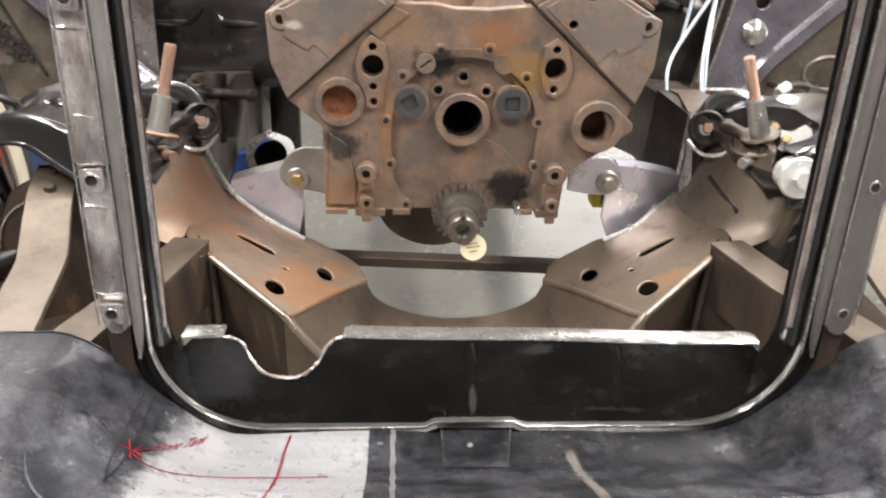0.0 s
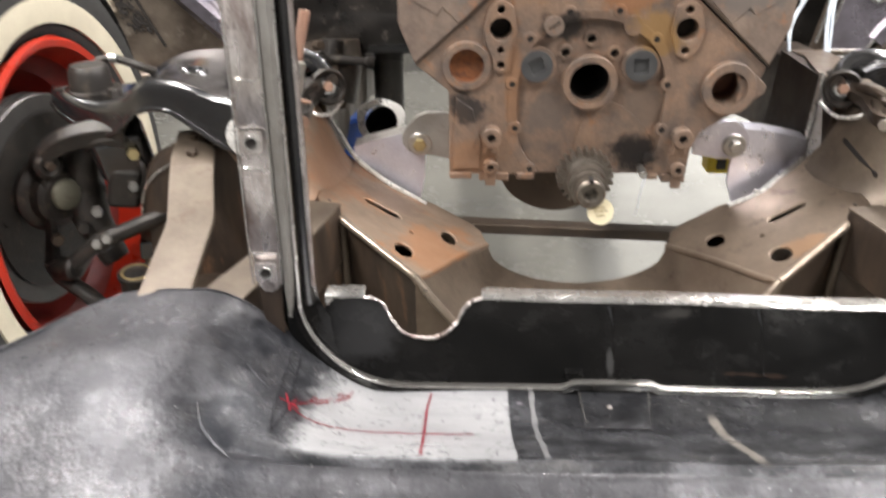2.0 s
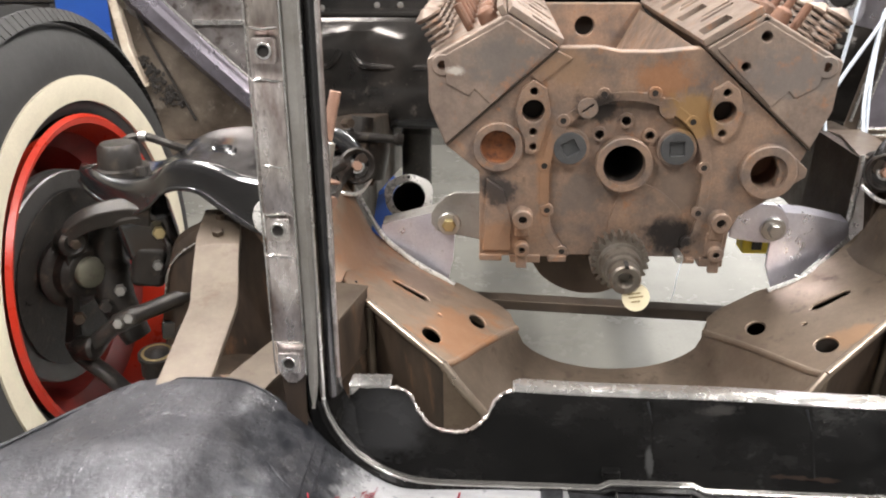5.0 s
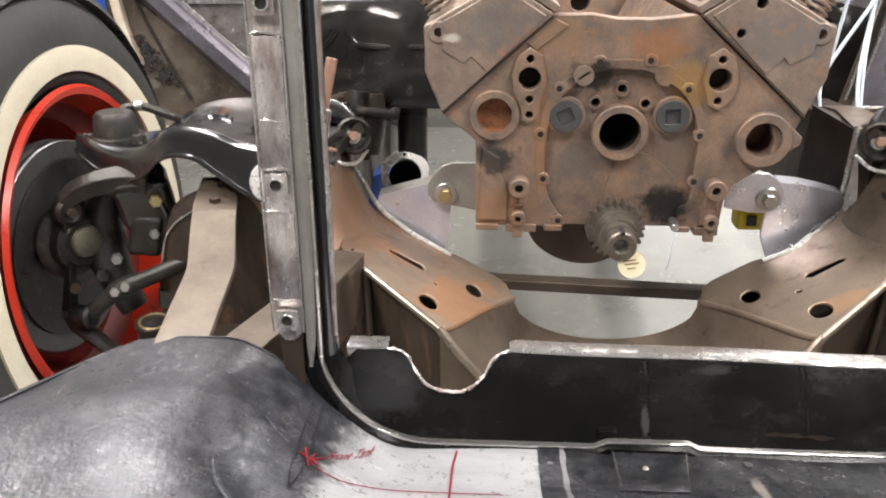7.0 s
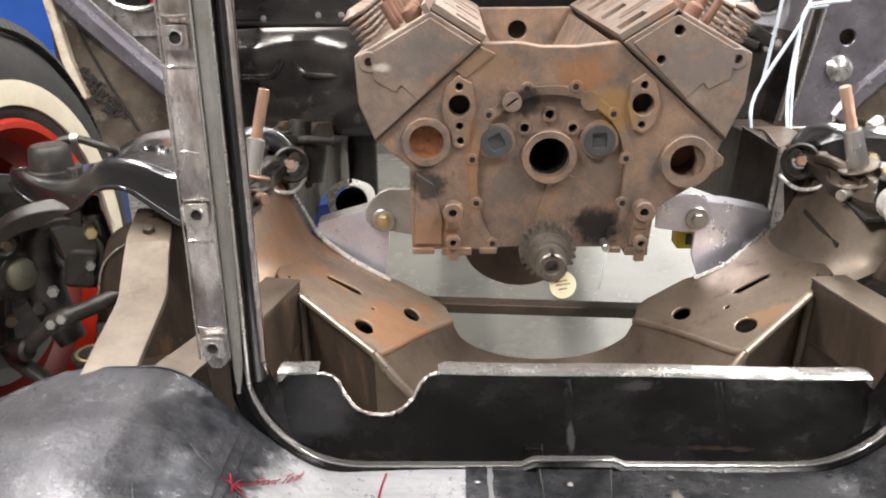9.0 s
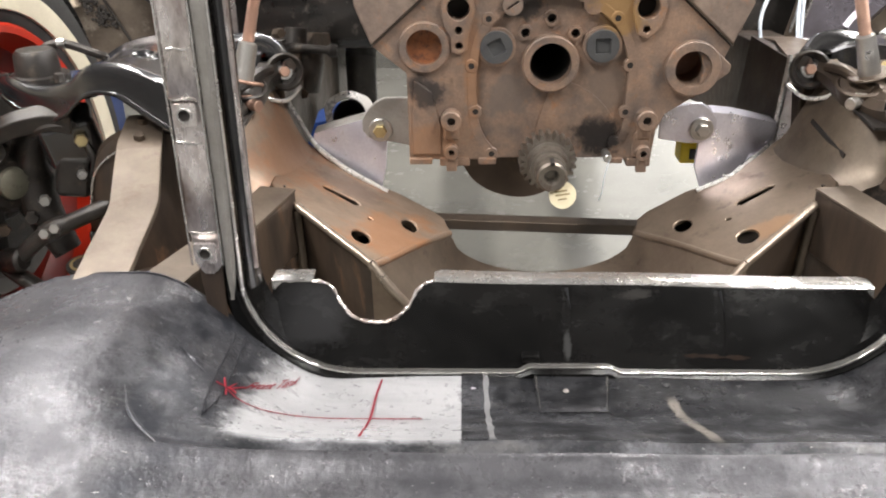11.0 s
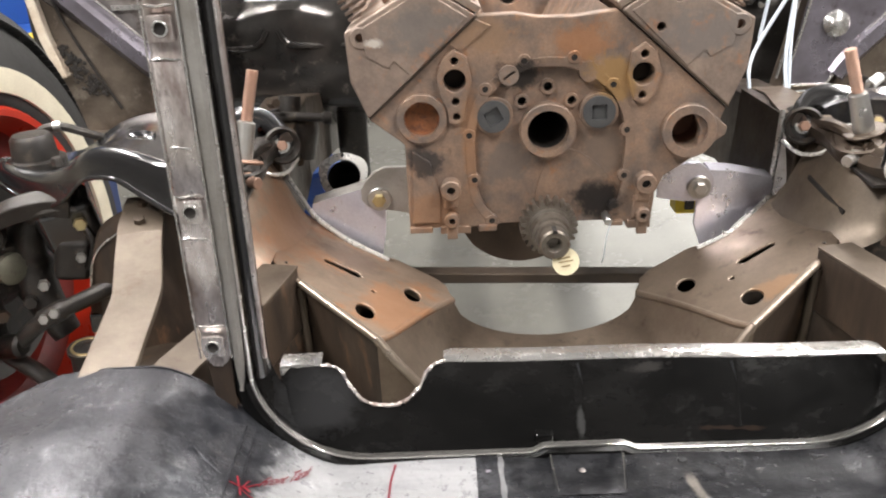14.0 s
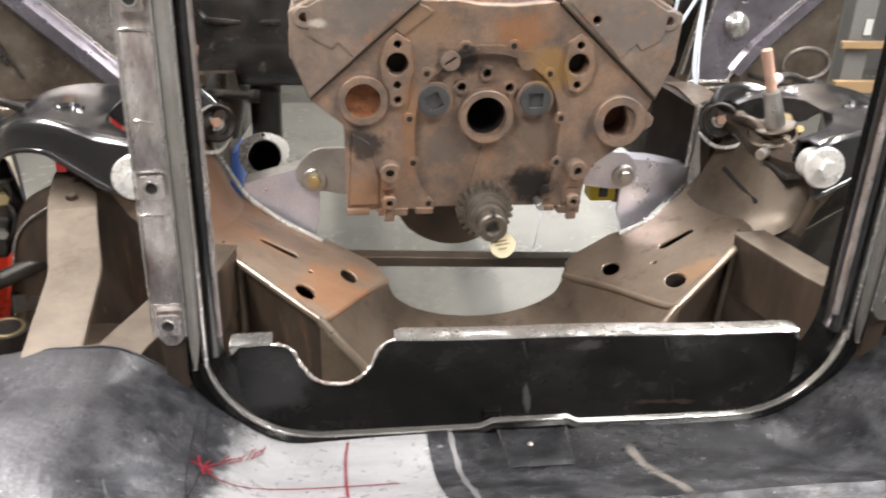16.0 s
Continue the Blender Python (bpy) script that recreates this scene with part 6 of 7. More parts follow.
def tower_hardware():
    for s in (-1, 1):
        T = lambda x, y, z: Vector((s * x, y, z))
        th = thing("threaded_rod", "copper-coloured threaded stud with grey sleeve standing on the spring tower", "threaded rod", "threaded rods")
        lo, hi = T(0.3914, 1.04, 1.0538), T(0.3586, 1.04, 1.1542)
        if s < 0:
            lo, hi = T(0.374, 0.995, 1.06), T(0.354, 1.022, 1.160)
        d = (hi - lo).normalized()
        sl = 0.043 if s < 0 else 0.048
        part("stud", thread(bmesh.new(), lo + d * (sl - 0.004), hi, 0.0075), COPPER, th, "copper-coloured thread")
        part("sleeve", lathe(bmesh.new(), lo, d, [(0, 0), (0, 0.0130), (sl, 0.0112), (sl + 0.002, 0.008), (sl + 0.002, 0)], 18), ZINC, th, "grey sleeve nut")
        part("washer", ring(bmesh.new(), lo - d * 0.004, d, 0.004, 0.026, 0.008, 24), COPPER if s < 0 else GREASE, th)
        # saddle clamp and the eccentric bolts of the shaft
        th2 = thing("pivot_bracket", "greasy cast pivot bracket with bolts on the spring tower", "bracket", "pivot brackets")
        mt0 = GREASE if s > 0 else BLACKDIRTY
        rg = random.Random(8)
        saddle = smooth_path([T(0.372, 1.150, 1.026), T(0.372, 1.115, 1.034), T(0.378, 1.08, 1.030), T(0.386, 1.04, 1.018), T(0.399, 1.0, 1.014), T(0.410, 0.965, 1.020)], 5)
        part("casting", sweep(bmesh.new(), saddle, [(r * math.cos(a), r * math.sin(a)) for a, r in ((k * math.pi / 9, 0.019 + rg.uniform(-0.0018, 0.0018)) for k in range(18))], scale=[0.85 + 0.18 * abs(math.sin(k * 0.37)) + rg.uniform(-0.04, 0.04) for k in range(len(saddle))]), mt0, th2, "lumpy cast saddle")
        part("cup", lathe(bmesh.new(), T(0.397, 1.052, 1.016), T(-0.25, -0.25, 1), [(0, 0.028), (0.016, 0.033), (0.026, 0.034), (0.028, 0.031), (0.020, 0.026), (0.016, 0.012), (0.016, 0)], 24), mt0, th2, "round cup below the stud")
        part("boss", lathe(bmesh.new(), T(0.388, 1.036, 1.020), T(-0.55, -0.8, 0.1), [(-0.01, 0.023), (0.006, 0.021), (0.012, 0.014), (0.012, 0)], 18), mt0, th2)
        part("rib", wire(bmesh.new(), [T(0.366, 1.10, 1.046), T(0.372, 1.07, 1.050), T(0.382, 1.045, 1.044), T(0.394, 1.025, 1.036)], 0.008, 4, 10), mt0, th2)
        part("clip", wire(bmesh.new(), [T(0.335, 1.145, 1.012), T(0.345, 1.11, 1.004), T(0.36, 1.085, 1.01), T(0.375, 1.085, 1.018)], 0.0028), TUBE, th2, "bright wire clip")
        for p, q, mt in ((T(0.378, 1.165, 1.024), T(0.342, 1.152, 1.022), COPPER if s > 0 else BLACKDIRTY), (T(0.392, 1.036, 1.022), T(0.362, 1.012, 1.022), ZINC if s > 0 else COPPER)):
            dd = (q - p).normalized()
            part("bolt", rod(bmesh.new(), p, q, 0.0075, 12), mt, th2)
            part("nut", nut(bmesh.new(), p + dd * 0.008, p + dd * 0.019, 0.0118), mt, th2)
            part("washer", ring(bmesh.new(), p + dd * 0.003, dd, 0.003, 0.0165, 0.007, 20), EDGE if s > 0 else BLACKDIRTY, th2)
        for p in (T(0.425, 1.075, 1.052), T(0.438, 1.06, 1.040)):
            part("ear_bolt", nut(bmesh.new(), p, p + T(-0.3, -0.8, 0.5).normalized() * 0.010, 0.0065), YZINC if s > 0 else BLACKDIRTY, th2)
        part("ear_washer", ring(bmesh.new(), T(0.425, 1.077, 1.051), T(-0.3, -0.8, 0.5), 0.003, 0.0105, 0.006, 20), GREASE if s > 0 else BLACKDIRTY, th2)


WC = Vector((-0.800, 1.05, 0.90))
TC = Vector((-0.713, 1.086, 0.887))
WN = Vector((0.997, -0.017, 0.07)).normalized()     # the wheel leans a little
DN = Vector((0.993, -0.115, 0.0)).normalized()      # axis of the brake disc


def wl(prof, n):
    return lathe(bmesh.new(), TC - WN * 0.10, WN, [(d, r * 1.055) for d, r in prof], n)


def wheel():
    th = thing("front_wheel", "red steel wheel with wide whitewall tyre hung on the front hub", "wheel")
    tyre = part("tyre", wl([(-0.085, 0.22), (-0.095, 0.26), (-0.090, 0.31), (-0.072, 0.334), (-0.058, 0.336), (0.058, 0.336), (0.072, 0.334), (0.093, 0.31), (0.106, 0.27), (0.101, 0.225), (0.090, 0.212)], 72), RUBBER, th, "black cross-ply tyre")
    for k in range(5):
        d = -0.044 + 0.022 * k
        part("tread_rib", wl([(d - 0.0085, 0.334), (d - 0.0075, 0.350), (d + 0.0075, 0.350), (d + 0.0085, 0.334)], 72), RUBBER, tyre)
    bm = bmesh.new()
    e1 = Vector((0, 0, 1))
    e2 = WN.cross(e1).normalized()
    for k in range(150):
        a0 = 2 * math.pi * k / 150
        for da, d0, d1, r0, r1 in ((0.0, 0.056, 0.0745, 0.328, 0.3445),):
            v = []
            for r in (r0, r1):
                for d in (d0, d1):
                    for a in (a0 + da, a0 + da + 0.0355):
                        v.append(bm.verts.new(TC - WN * 0.10 + WN * (d - (0.012 if r == r1 and d == d1 else 0)) + (e1 * math.cos(a) + e2 * math.sin(a)) * r * 1.055))
            for f in ((0, 1, 3, 2), (4, 6, 7, 5), (0, 4, 5, 1), (2, 3, 7, 6), (0, 2, 6, 4), (1, 5, 7, 3)):
                bm.faces.new([v[i] for i in f])
    bmesh.ops.recalc_face_normals(bm, faces=bm.faces)
    part("shoulder_tread", bm, RUBBER, tyre, "fine shoulder lugs")["kind"] = "stuff"
    part("whitewall", wl([(0.1015, 0.260), (0.1085, 0.260), (0.1105, 0.246), (0.1060, 0.228), (0.0985, 0.228)], 72), WHITEWALL, tyre, "wide cream whitewall")
    part("rim", wl([(0.099, 0.212), (0.105, 0.207), (0.101, 0.199), (0.080, 0.193), (0.062, 0.190)], 64), REDRIM, th, "glossy red steel rim")
    # barrel is darker than the rim to paint the shade inside the wheel
    part("rim_barrel", wl([(0.062, 0.190), (0.050, 0.186), (0.035, 0.172), (0.0, 0.168), (-0.05, 0.172), (-0.055, 0.165), (-0.058, 0.09), (-0.05, 0.04), (-0.05, 0)], 64), REDSHADE, th, "red wheel barrel with its shade put into the colour")
    rot = thing("brake_disc", "dark oiled brake disc behind the steering knuckle", "brake disc")
    c = WC + DN * 0.045
    part("friction_ring", lathe(bmesh.new(), c, DN, [(-0.004, 0.085), (-0.004, 0.143), (-0.002, 0.145), (0.006, 0.145), (0.006, 0.140), (0.014, 0.140), (0.014, 0.145), (0.020, 0.145), (0.022, 0.143), (0.022, 0.085), (0.018, 0.08)], 56), ROTOR, rot, "vented friction ring")
    part("hat", lathe(bmesh.new(), c, DN, [(0.018, 0.081), (0.016, 0.075), (-0.03, 0.072), (-0.034, 0.06), (-0.034, 0)], 40), BLACKDIRTY, rot, "dark hub hat")
    part("dust_shield", lathe(bmesh.new(), c, DN, [(0.0265, 0.0), (0.0265, 0.07), (0.0245, 0.09), (0.0245, 0.12), (0.0265, 0.12), (0.0285, 0.09), (0.030, 0.0)], 40), BLACKDIRTY, rot)
    kn = thing("steering_knuckle", "greasy black steering knuckle with caliper bracket and tie rod", "steering knuckle")
    part("upright", sweep(bmesh.new(), smooth_path([(-0.645, 1.045, 1.04), (-0.652, 1.035, 1.00), (-0.668, 1.025, 0.965), (-0.672, 1.02, 0.92), (-0.662, 1.015, 0.875), (-0.640, 1.01, 0.825)], 5), [(0.026 * math.cos(k * math.pi / 7), 0.021 * math.sin(k * math.pi / 7)) for k in range(14)], scale=[0.8 + 0.35 * math.sin(math.pi * k / 25) for k in range(26)]), BLACKDIRTY, kn, "dirty forged upright")
    part("top_arm", sweep(bmesh.new(), smooth_path([(-0.698, 0.978, 0.972), (-0.690, 0.978, 0.990), (-0.674, 0.980, 1.004), (-0.650, 0.985, 1.013), (-0.620, 0.992, 1.017), (-0.592, 1.0, 1.014)], 5), [(-0.016, -0.013), (0.012, -0.016), (0.018, 0.004), (0.006, 0.014), (-0.014, 0.010)], scale=[0.75 + 0.02 * k for k in range(26)]), BLACKDIRTY, kn, "dark curved top arm", bevel=0.004)
    bs = part("round_boss", lathe(bmesh.new(), (-0.700, 0.985, 0.976), (0.72, -0.68, 0.05), [(0, 0), (0, 0.017), (0.004, 0.019), (0.020, 0.018), (0.024, 0.013), (0.020, 0.007), (0.020, 0)], 22), BLACKDIRTY, kn, "round boss")
    part("boss_bolt", nut(bmesh.new(), (-0.683, 0.969, 0.977), (-0.678, 0.964, 0.977), 0.0065), GREASE, bs)
    bar = smooth_path([(-0.697, 0.975, 0.966), (-0.699, 0.973, 0.935), (-0.700, 0.972, 0.900), (-0.704, 0.970, 0.868), (-0.708, 0.968, 0.838)], 5)
    part("caliper_bar", sweep(bmesh.new(), bar, [(-0.009, -0.006), (0.006, -0.008), (0.009, 0.003), (-0.004, 0.008)], up=(0, -1, 0), scale=[1.25 - 0.4 * math.sin(math.pi * k / 20) for k in range(21)]), BLACKDIRTY, kn, "slim side bar", bevel=0.002)
    part("steering_arm", sweep(bmesh.new(), smooth_path([(-0.708, 0.968, 0.842), (-0.700, 0.966, 0.822), (-0.684, 0.964, 0.808), (-0.664, 0.962, 0.792), (-0.643, 0.96, 0.770)], 5), [(0.013 * math.cos(k * math.pi / 6), 0.009 * math.sin(k * math.pi / 6)) for k in range(12)]), BLACKDIRTY, kn, "curved steering arm")
    hub = part("hub_flange", lathe(bmesh.new(), (-0.712, 1.005, 0.928), (0.87, -0.49, 0.0), [(0, 0), (0, 0.050), (0.010, 0.052), (0.016, 0.047), (0.018, 0.040), (0.030, 0.037), (0.036, 0.030), (0.036, 0)], 30), BLACKDIRTY, kn, "stepped round hub")
    part("hub_cap", lathe(bmesh.new(), (-0.680, 0.987, 0.931), (0.87, -0.49, 0.0), [(0, 0), (0, 0.0215), (0.006, 0.020), (0.009, 0.014), (0.010, 0)], 24), HUBPALE, hub, "pale olive hub cap")
    cal = part("caliper", box(bmesh.new(), (-0.036, -0.03, -0.034), (0.034, 0.035, 0.030), pose(-0.606, 1.015, 0.985, 8, -10, 24)), BLACKGLOSS, kn, "black brake caliper", bevel=0.012)
    part("caliper_foot", box(bmesh.new(), (-0.022, -0.025, -0.030), (0.022, 0.025, 0.028), pose(-0.608, 1.01, 0.940, 5, 12, 20)), BLACKDIRTY, cal, bevel=0.009)
    part("caliper_ridge", sweep(bmesh.new(), smooth_path([(-0.640, 0.985, 0.995), (-0.622, 0.98, 1.006), (-0.602, 0.985, 1.008), (-0.582, 1.0, 1.0)], 4), circ(0.007, 8)), BLACKDIRTY, cal)
    for p_, mt, r in (((-0.583, 0.992, 0.986), YZINC, 0.0085), ((-0.589, 0.988, 0.943), ZINC, 0.0065), ((-0.637, 0.975, 0.913), ZINC, 0.0075), ((-0.690, 0.962, 0.878), GREASE, 0.0085), ((-0.664, 0.985, 0.885), BLACKDIRTY, 0.009)):
        part("bolt", nut(bmesh.new(), p_, (p_[0] + 0.005, p_[1] - 0.011, p_[2] + 0.002), r), mt, kn)
    part("bleed_hose", wire(bmesh.new(), [(-0.583, 0.995, 0.985), (-0.572, 0.99, 0.965), (-0.575, 0.99, 0.945), (-0.588, 0.995, 0.925)], 0.004), BLACKDIRTY, kn, "thin black hose")
    part("tie_rod_end", lathe(bmesh.new(), (-0.698, 0.958, 0.836), (0.95, -0.2, 0.12), [(0, 0), (0, 0.014), (0.004, 0.016), (0.026, 0.016), (0.030, 0.012), (0.030, 0)], 20), BLACKDIRTY, kn, "round tie rod end")
    rod_path = smooth_path([(-0.680, 0.957, 0.838), (-0.652, 0.958, 0.862), (-0.627, 0.960, 0.8785), (-0.595, 0.965, 0.891), (-0.562, 0.975, 0.903), (-0.50, 1.01, 0.92)], 5)
    part("tie_rod", sweep(bmesh.new(), rod_path, circ(0.0115, 12), scale=[1.15 if 8 <= k <= 12 else 0.95 for k in range(len(rod_path))]), BLACKDIRTY, kn, "tie rod with clamp")
    for p_ in ((-0.632, 0.951, 0.877), (-0.618, 0.952, 0.884)):
        part("clamp_nut", nut(bmesh.new(), p_, (p_[0] + 0.001, p_[1] - 0.009, p_[2] + 0.003), 0.007), ZINC, kn)
    part("stop_block", box(bmesh.new(), (-0.018, -0.014, -0.013), (0.018, 0.014, 0.013), pose(-0.573, 0.985, 0.857, 0, 4, 15)), BLACKGLOSS, kn, "small black block", bevel=0.003)
    part("lower_ball_joint", lathe(bmesh.new(), (-0.592, 0.955, 0.806), (0.05, -0.1, 1), [(0, 0), (0, 0.022), (0.022, 0.021), (0.024, 0.024), (0.029, 0.024), (0.031, 0.010), (0.034, 0.004), (0.034, 0)], 24), BLACKDIRTY, kn, "lower ball joint")
    part("joint_washer", ring(bmesh.new(), (-0.5905, 0.9525, 0.833), (0.05, -0.1, 1), 0.003, 0.021, 0.006, 24), YZINC, kn, "yellow zinc washer")
    for s in (-1, 1):
        lca = thing("lower_control_arm", "rusty brown lower control arm", "control arm", "lower control arms")
        part("arm", sweep(bmesh.new(), smooth_path([(s * 0.62, 0.99, 0.775), (s * 0.52, 1.0, 0.795), (s * 0.40, 1.02, 0.785), (s * 0.25, 1.02, 0.75)], 4), [(-0.12, -0.012), (0.12, -0.012), (0.125, 0.012), (-0.125, 0.012)]), GREASE, lca, "greasy stamped arm", bevel=0.004)
        part("rust_plate", sheet(bmesh.new(), [[(s * x, y, 0.80 + 0.012 * math.sin(9 * x + 5 * y) - 0.12 * (0.9 - y)) for x in (0.40, 0.44, 0.48, 0.52, 0.56)] for y in (0.72, 0.78, 0.84, 0.90, 0.95)], 0.004), XRUST, lca, "flaking rusty plate")
    shl = thing("frame_bracket", "welded brown steel frame bracket behind the bumper iron", "bracket")
    rim = smooth_path([(-0.588, 0.975, 0.885), (-0.580, 0.975, 0.915), (-0.572, 0.975, 0.950), (-0.558, 0.975, 0.981), (-0.535, 0.980, 0.997), (-0.505, 0.985, 1.005), (-0.46, 0.985, 0.998), (-0.41, 0.98, 0.985)], 4)
    rows = []
    for dy, dz, g in ((0.05, -0.012, 1.0), (0.012, 0.0, 1.0), (0.003, -0.006, 0.985), (0.0, -0.018, 0.97), (-0.004, -0.07, 0.93), (0.004, -0.14, 0.90), (0.02, -0.20, 0.88)):
        rows.append([(-0.48 + (p.x + 0.48) * g, p.y + dy, p.z + dz) for p in rim])
    part("shell", sheet(bmesh.new(), rows, 0.004), DARKWALL, shl, "dark welded shell")
    part("weld_bead", wire(bmesh.new(), [(-0.578, 0.972, 0.905), (-0.570, 0.973, 0.940), (-0.555, 0.973, 0.962), (-0.535, 0.976, 0.976), (-0.512, 0.980, 0.990)], 0.0014, 6), EDGE, shl, "bright weld bead")


def shock_left():
    """Steering box and pipes behind the left tower."""
    th = thing("steering_box", "black greasy steering box with bolts beside the frame rail", "steering box")
    part("case", lathe(bmesh.new(), (-0.39, 1.36, 0.95), (0.1, 0.2, 1), [(0, 0), (0, 0.045), (0.05, 0.05), (0.07, 0.045), (0.075, 0.02), (0.10, 0.018), (0.10, 0)], 24), BLACKDIRTY, th)
    part("side_plate", sweep(bmesh.new(), smooth_path([(-0.405, 1.34, 1.035), (-0.398, 1.335, 1.0), (-0.392, 1.33, 0.955), (-0.39, 1.33, 0.90)], 4), [(-0.014, -0.006), (0.014, -0.006), (0.012, 0.006), (-0.012, 0.006)], up=(0, -1, 0)), BLACKDIRTY, th, "upright bracket plate", bevel=0.002)
    part("input_stub", sweep(bmesh.new(), [(-0.41, 1.325, 1.026), (-0.36, 1.33, 1.025), (-0.325, 1.335, 1.021), (-0.319, 1.335, 1.0205), (-0.309, 1.336, 1.0195)], circ(0.0075, 12), scale=[1.3, 1.0, 0.9, 1.5, 1.3]), BLACKDIRTY, th, "stub with a round knob")
    for p in ((-0.400, 1.322, 1.05), (-0.385, 1.32, 0.985), (-0.372, 1.32, 0.955)):
        part("bolt", nut(bmesh.new(), p, (p[0] + 0.012, p[1] - 0.018, p[2] + 0.004), 0.0085), GREASE, th)
    ex = thing("exhaust_pipe", "exhaust down-pipe with bright flange beside the engine", "exhaust pipe")
    f = part("flange", plate(bmesh.new(), [(0.045 * math.cos(a * math.pi / 15) * (1 + 0.10 * max(0, math.cos(3 * a * math.pi / 15 - 1.57))), 0.045 * math.sin(a * math.pi / 15) * (1 + 0.10 * max(0, math.cos(3 * a * math.pi / 15 - 1.57)))) for a in range(30)], [circle(0, 0, 0.0315, 24), circle(0.0, 0.0405, 0.0038, 10)], 0.008, axes((-0.325, 1.545, 0.852), (1, 0.1, 0), (0, 0.5, 0.85))), TUBE, ex, "bright ring flange", bevel=0.002)
    part("pipe_inside", lathe(bmesh.new(), (-0.325, 1.549, 0.849), (0, 0.85, -0.5), [(0, 0.0318), (0.10, 0.0315), (0.10, 0)], 24), DARK, ex, "dark inside of the pipe")
    part("down_pipe", rod(bmesh.new(), (-0.355, 2.02, 0.35), (-0.35, 1.98, 0.97), 0.036, 20), BLACKDIRTY, ex, "dark vertical pipe")
    bar = thing("lift_cross_bar", "dark steel bar lying across under the engine", "steel bar")
    part("bar", sweep(bmesh.new(), [(-0.62, 1.74, 0.565), (0.62, 1.70, 0.535)], [(-0.02, -0.012), (0.02, -0.012), (0.02, 0.012), (-0.02, 0.012)]), GREASE, bar, bevel=0.003)
    for x in (-0.60, 0.60):
        part("stand", rod(bmesh.new(), (x, 1.74 if x < 0 else 1.70, 0.0), (x, 1.74 if x < 0 else 1.70, 0.55), 0.025, 14), GREASE, bar)
    ys = thing("lift_adapter", "small yellow and black lift pad under the frame rail", "lift pad")
    part("pad", box(bmesh.new(), (0.285, 1.455, 0.785), (0.335, 1.50, 0.825)), YELLOW, ys, "yellow pad", bevel=0.005)
    part("rubber_block", box(bmesh.new(), (0.30, 1.45, 0.795), (0.318, 1.4545, 0.815)), BLACKDIRTY, ys, bevel=0.003)
    part("arm", box(bmesh.new(), (0.33, 1.46, 0.78), (0.46, 1.50, 0.805)), BLACKDIRTY, ys, bevel=0.004)


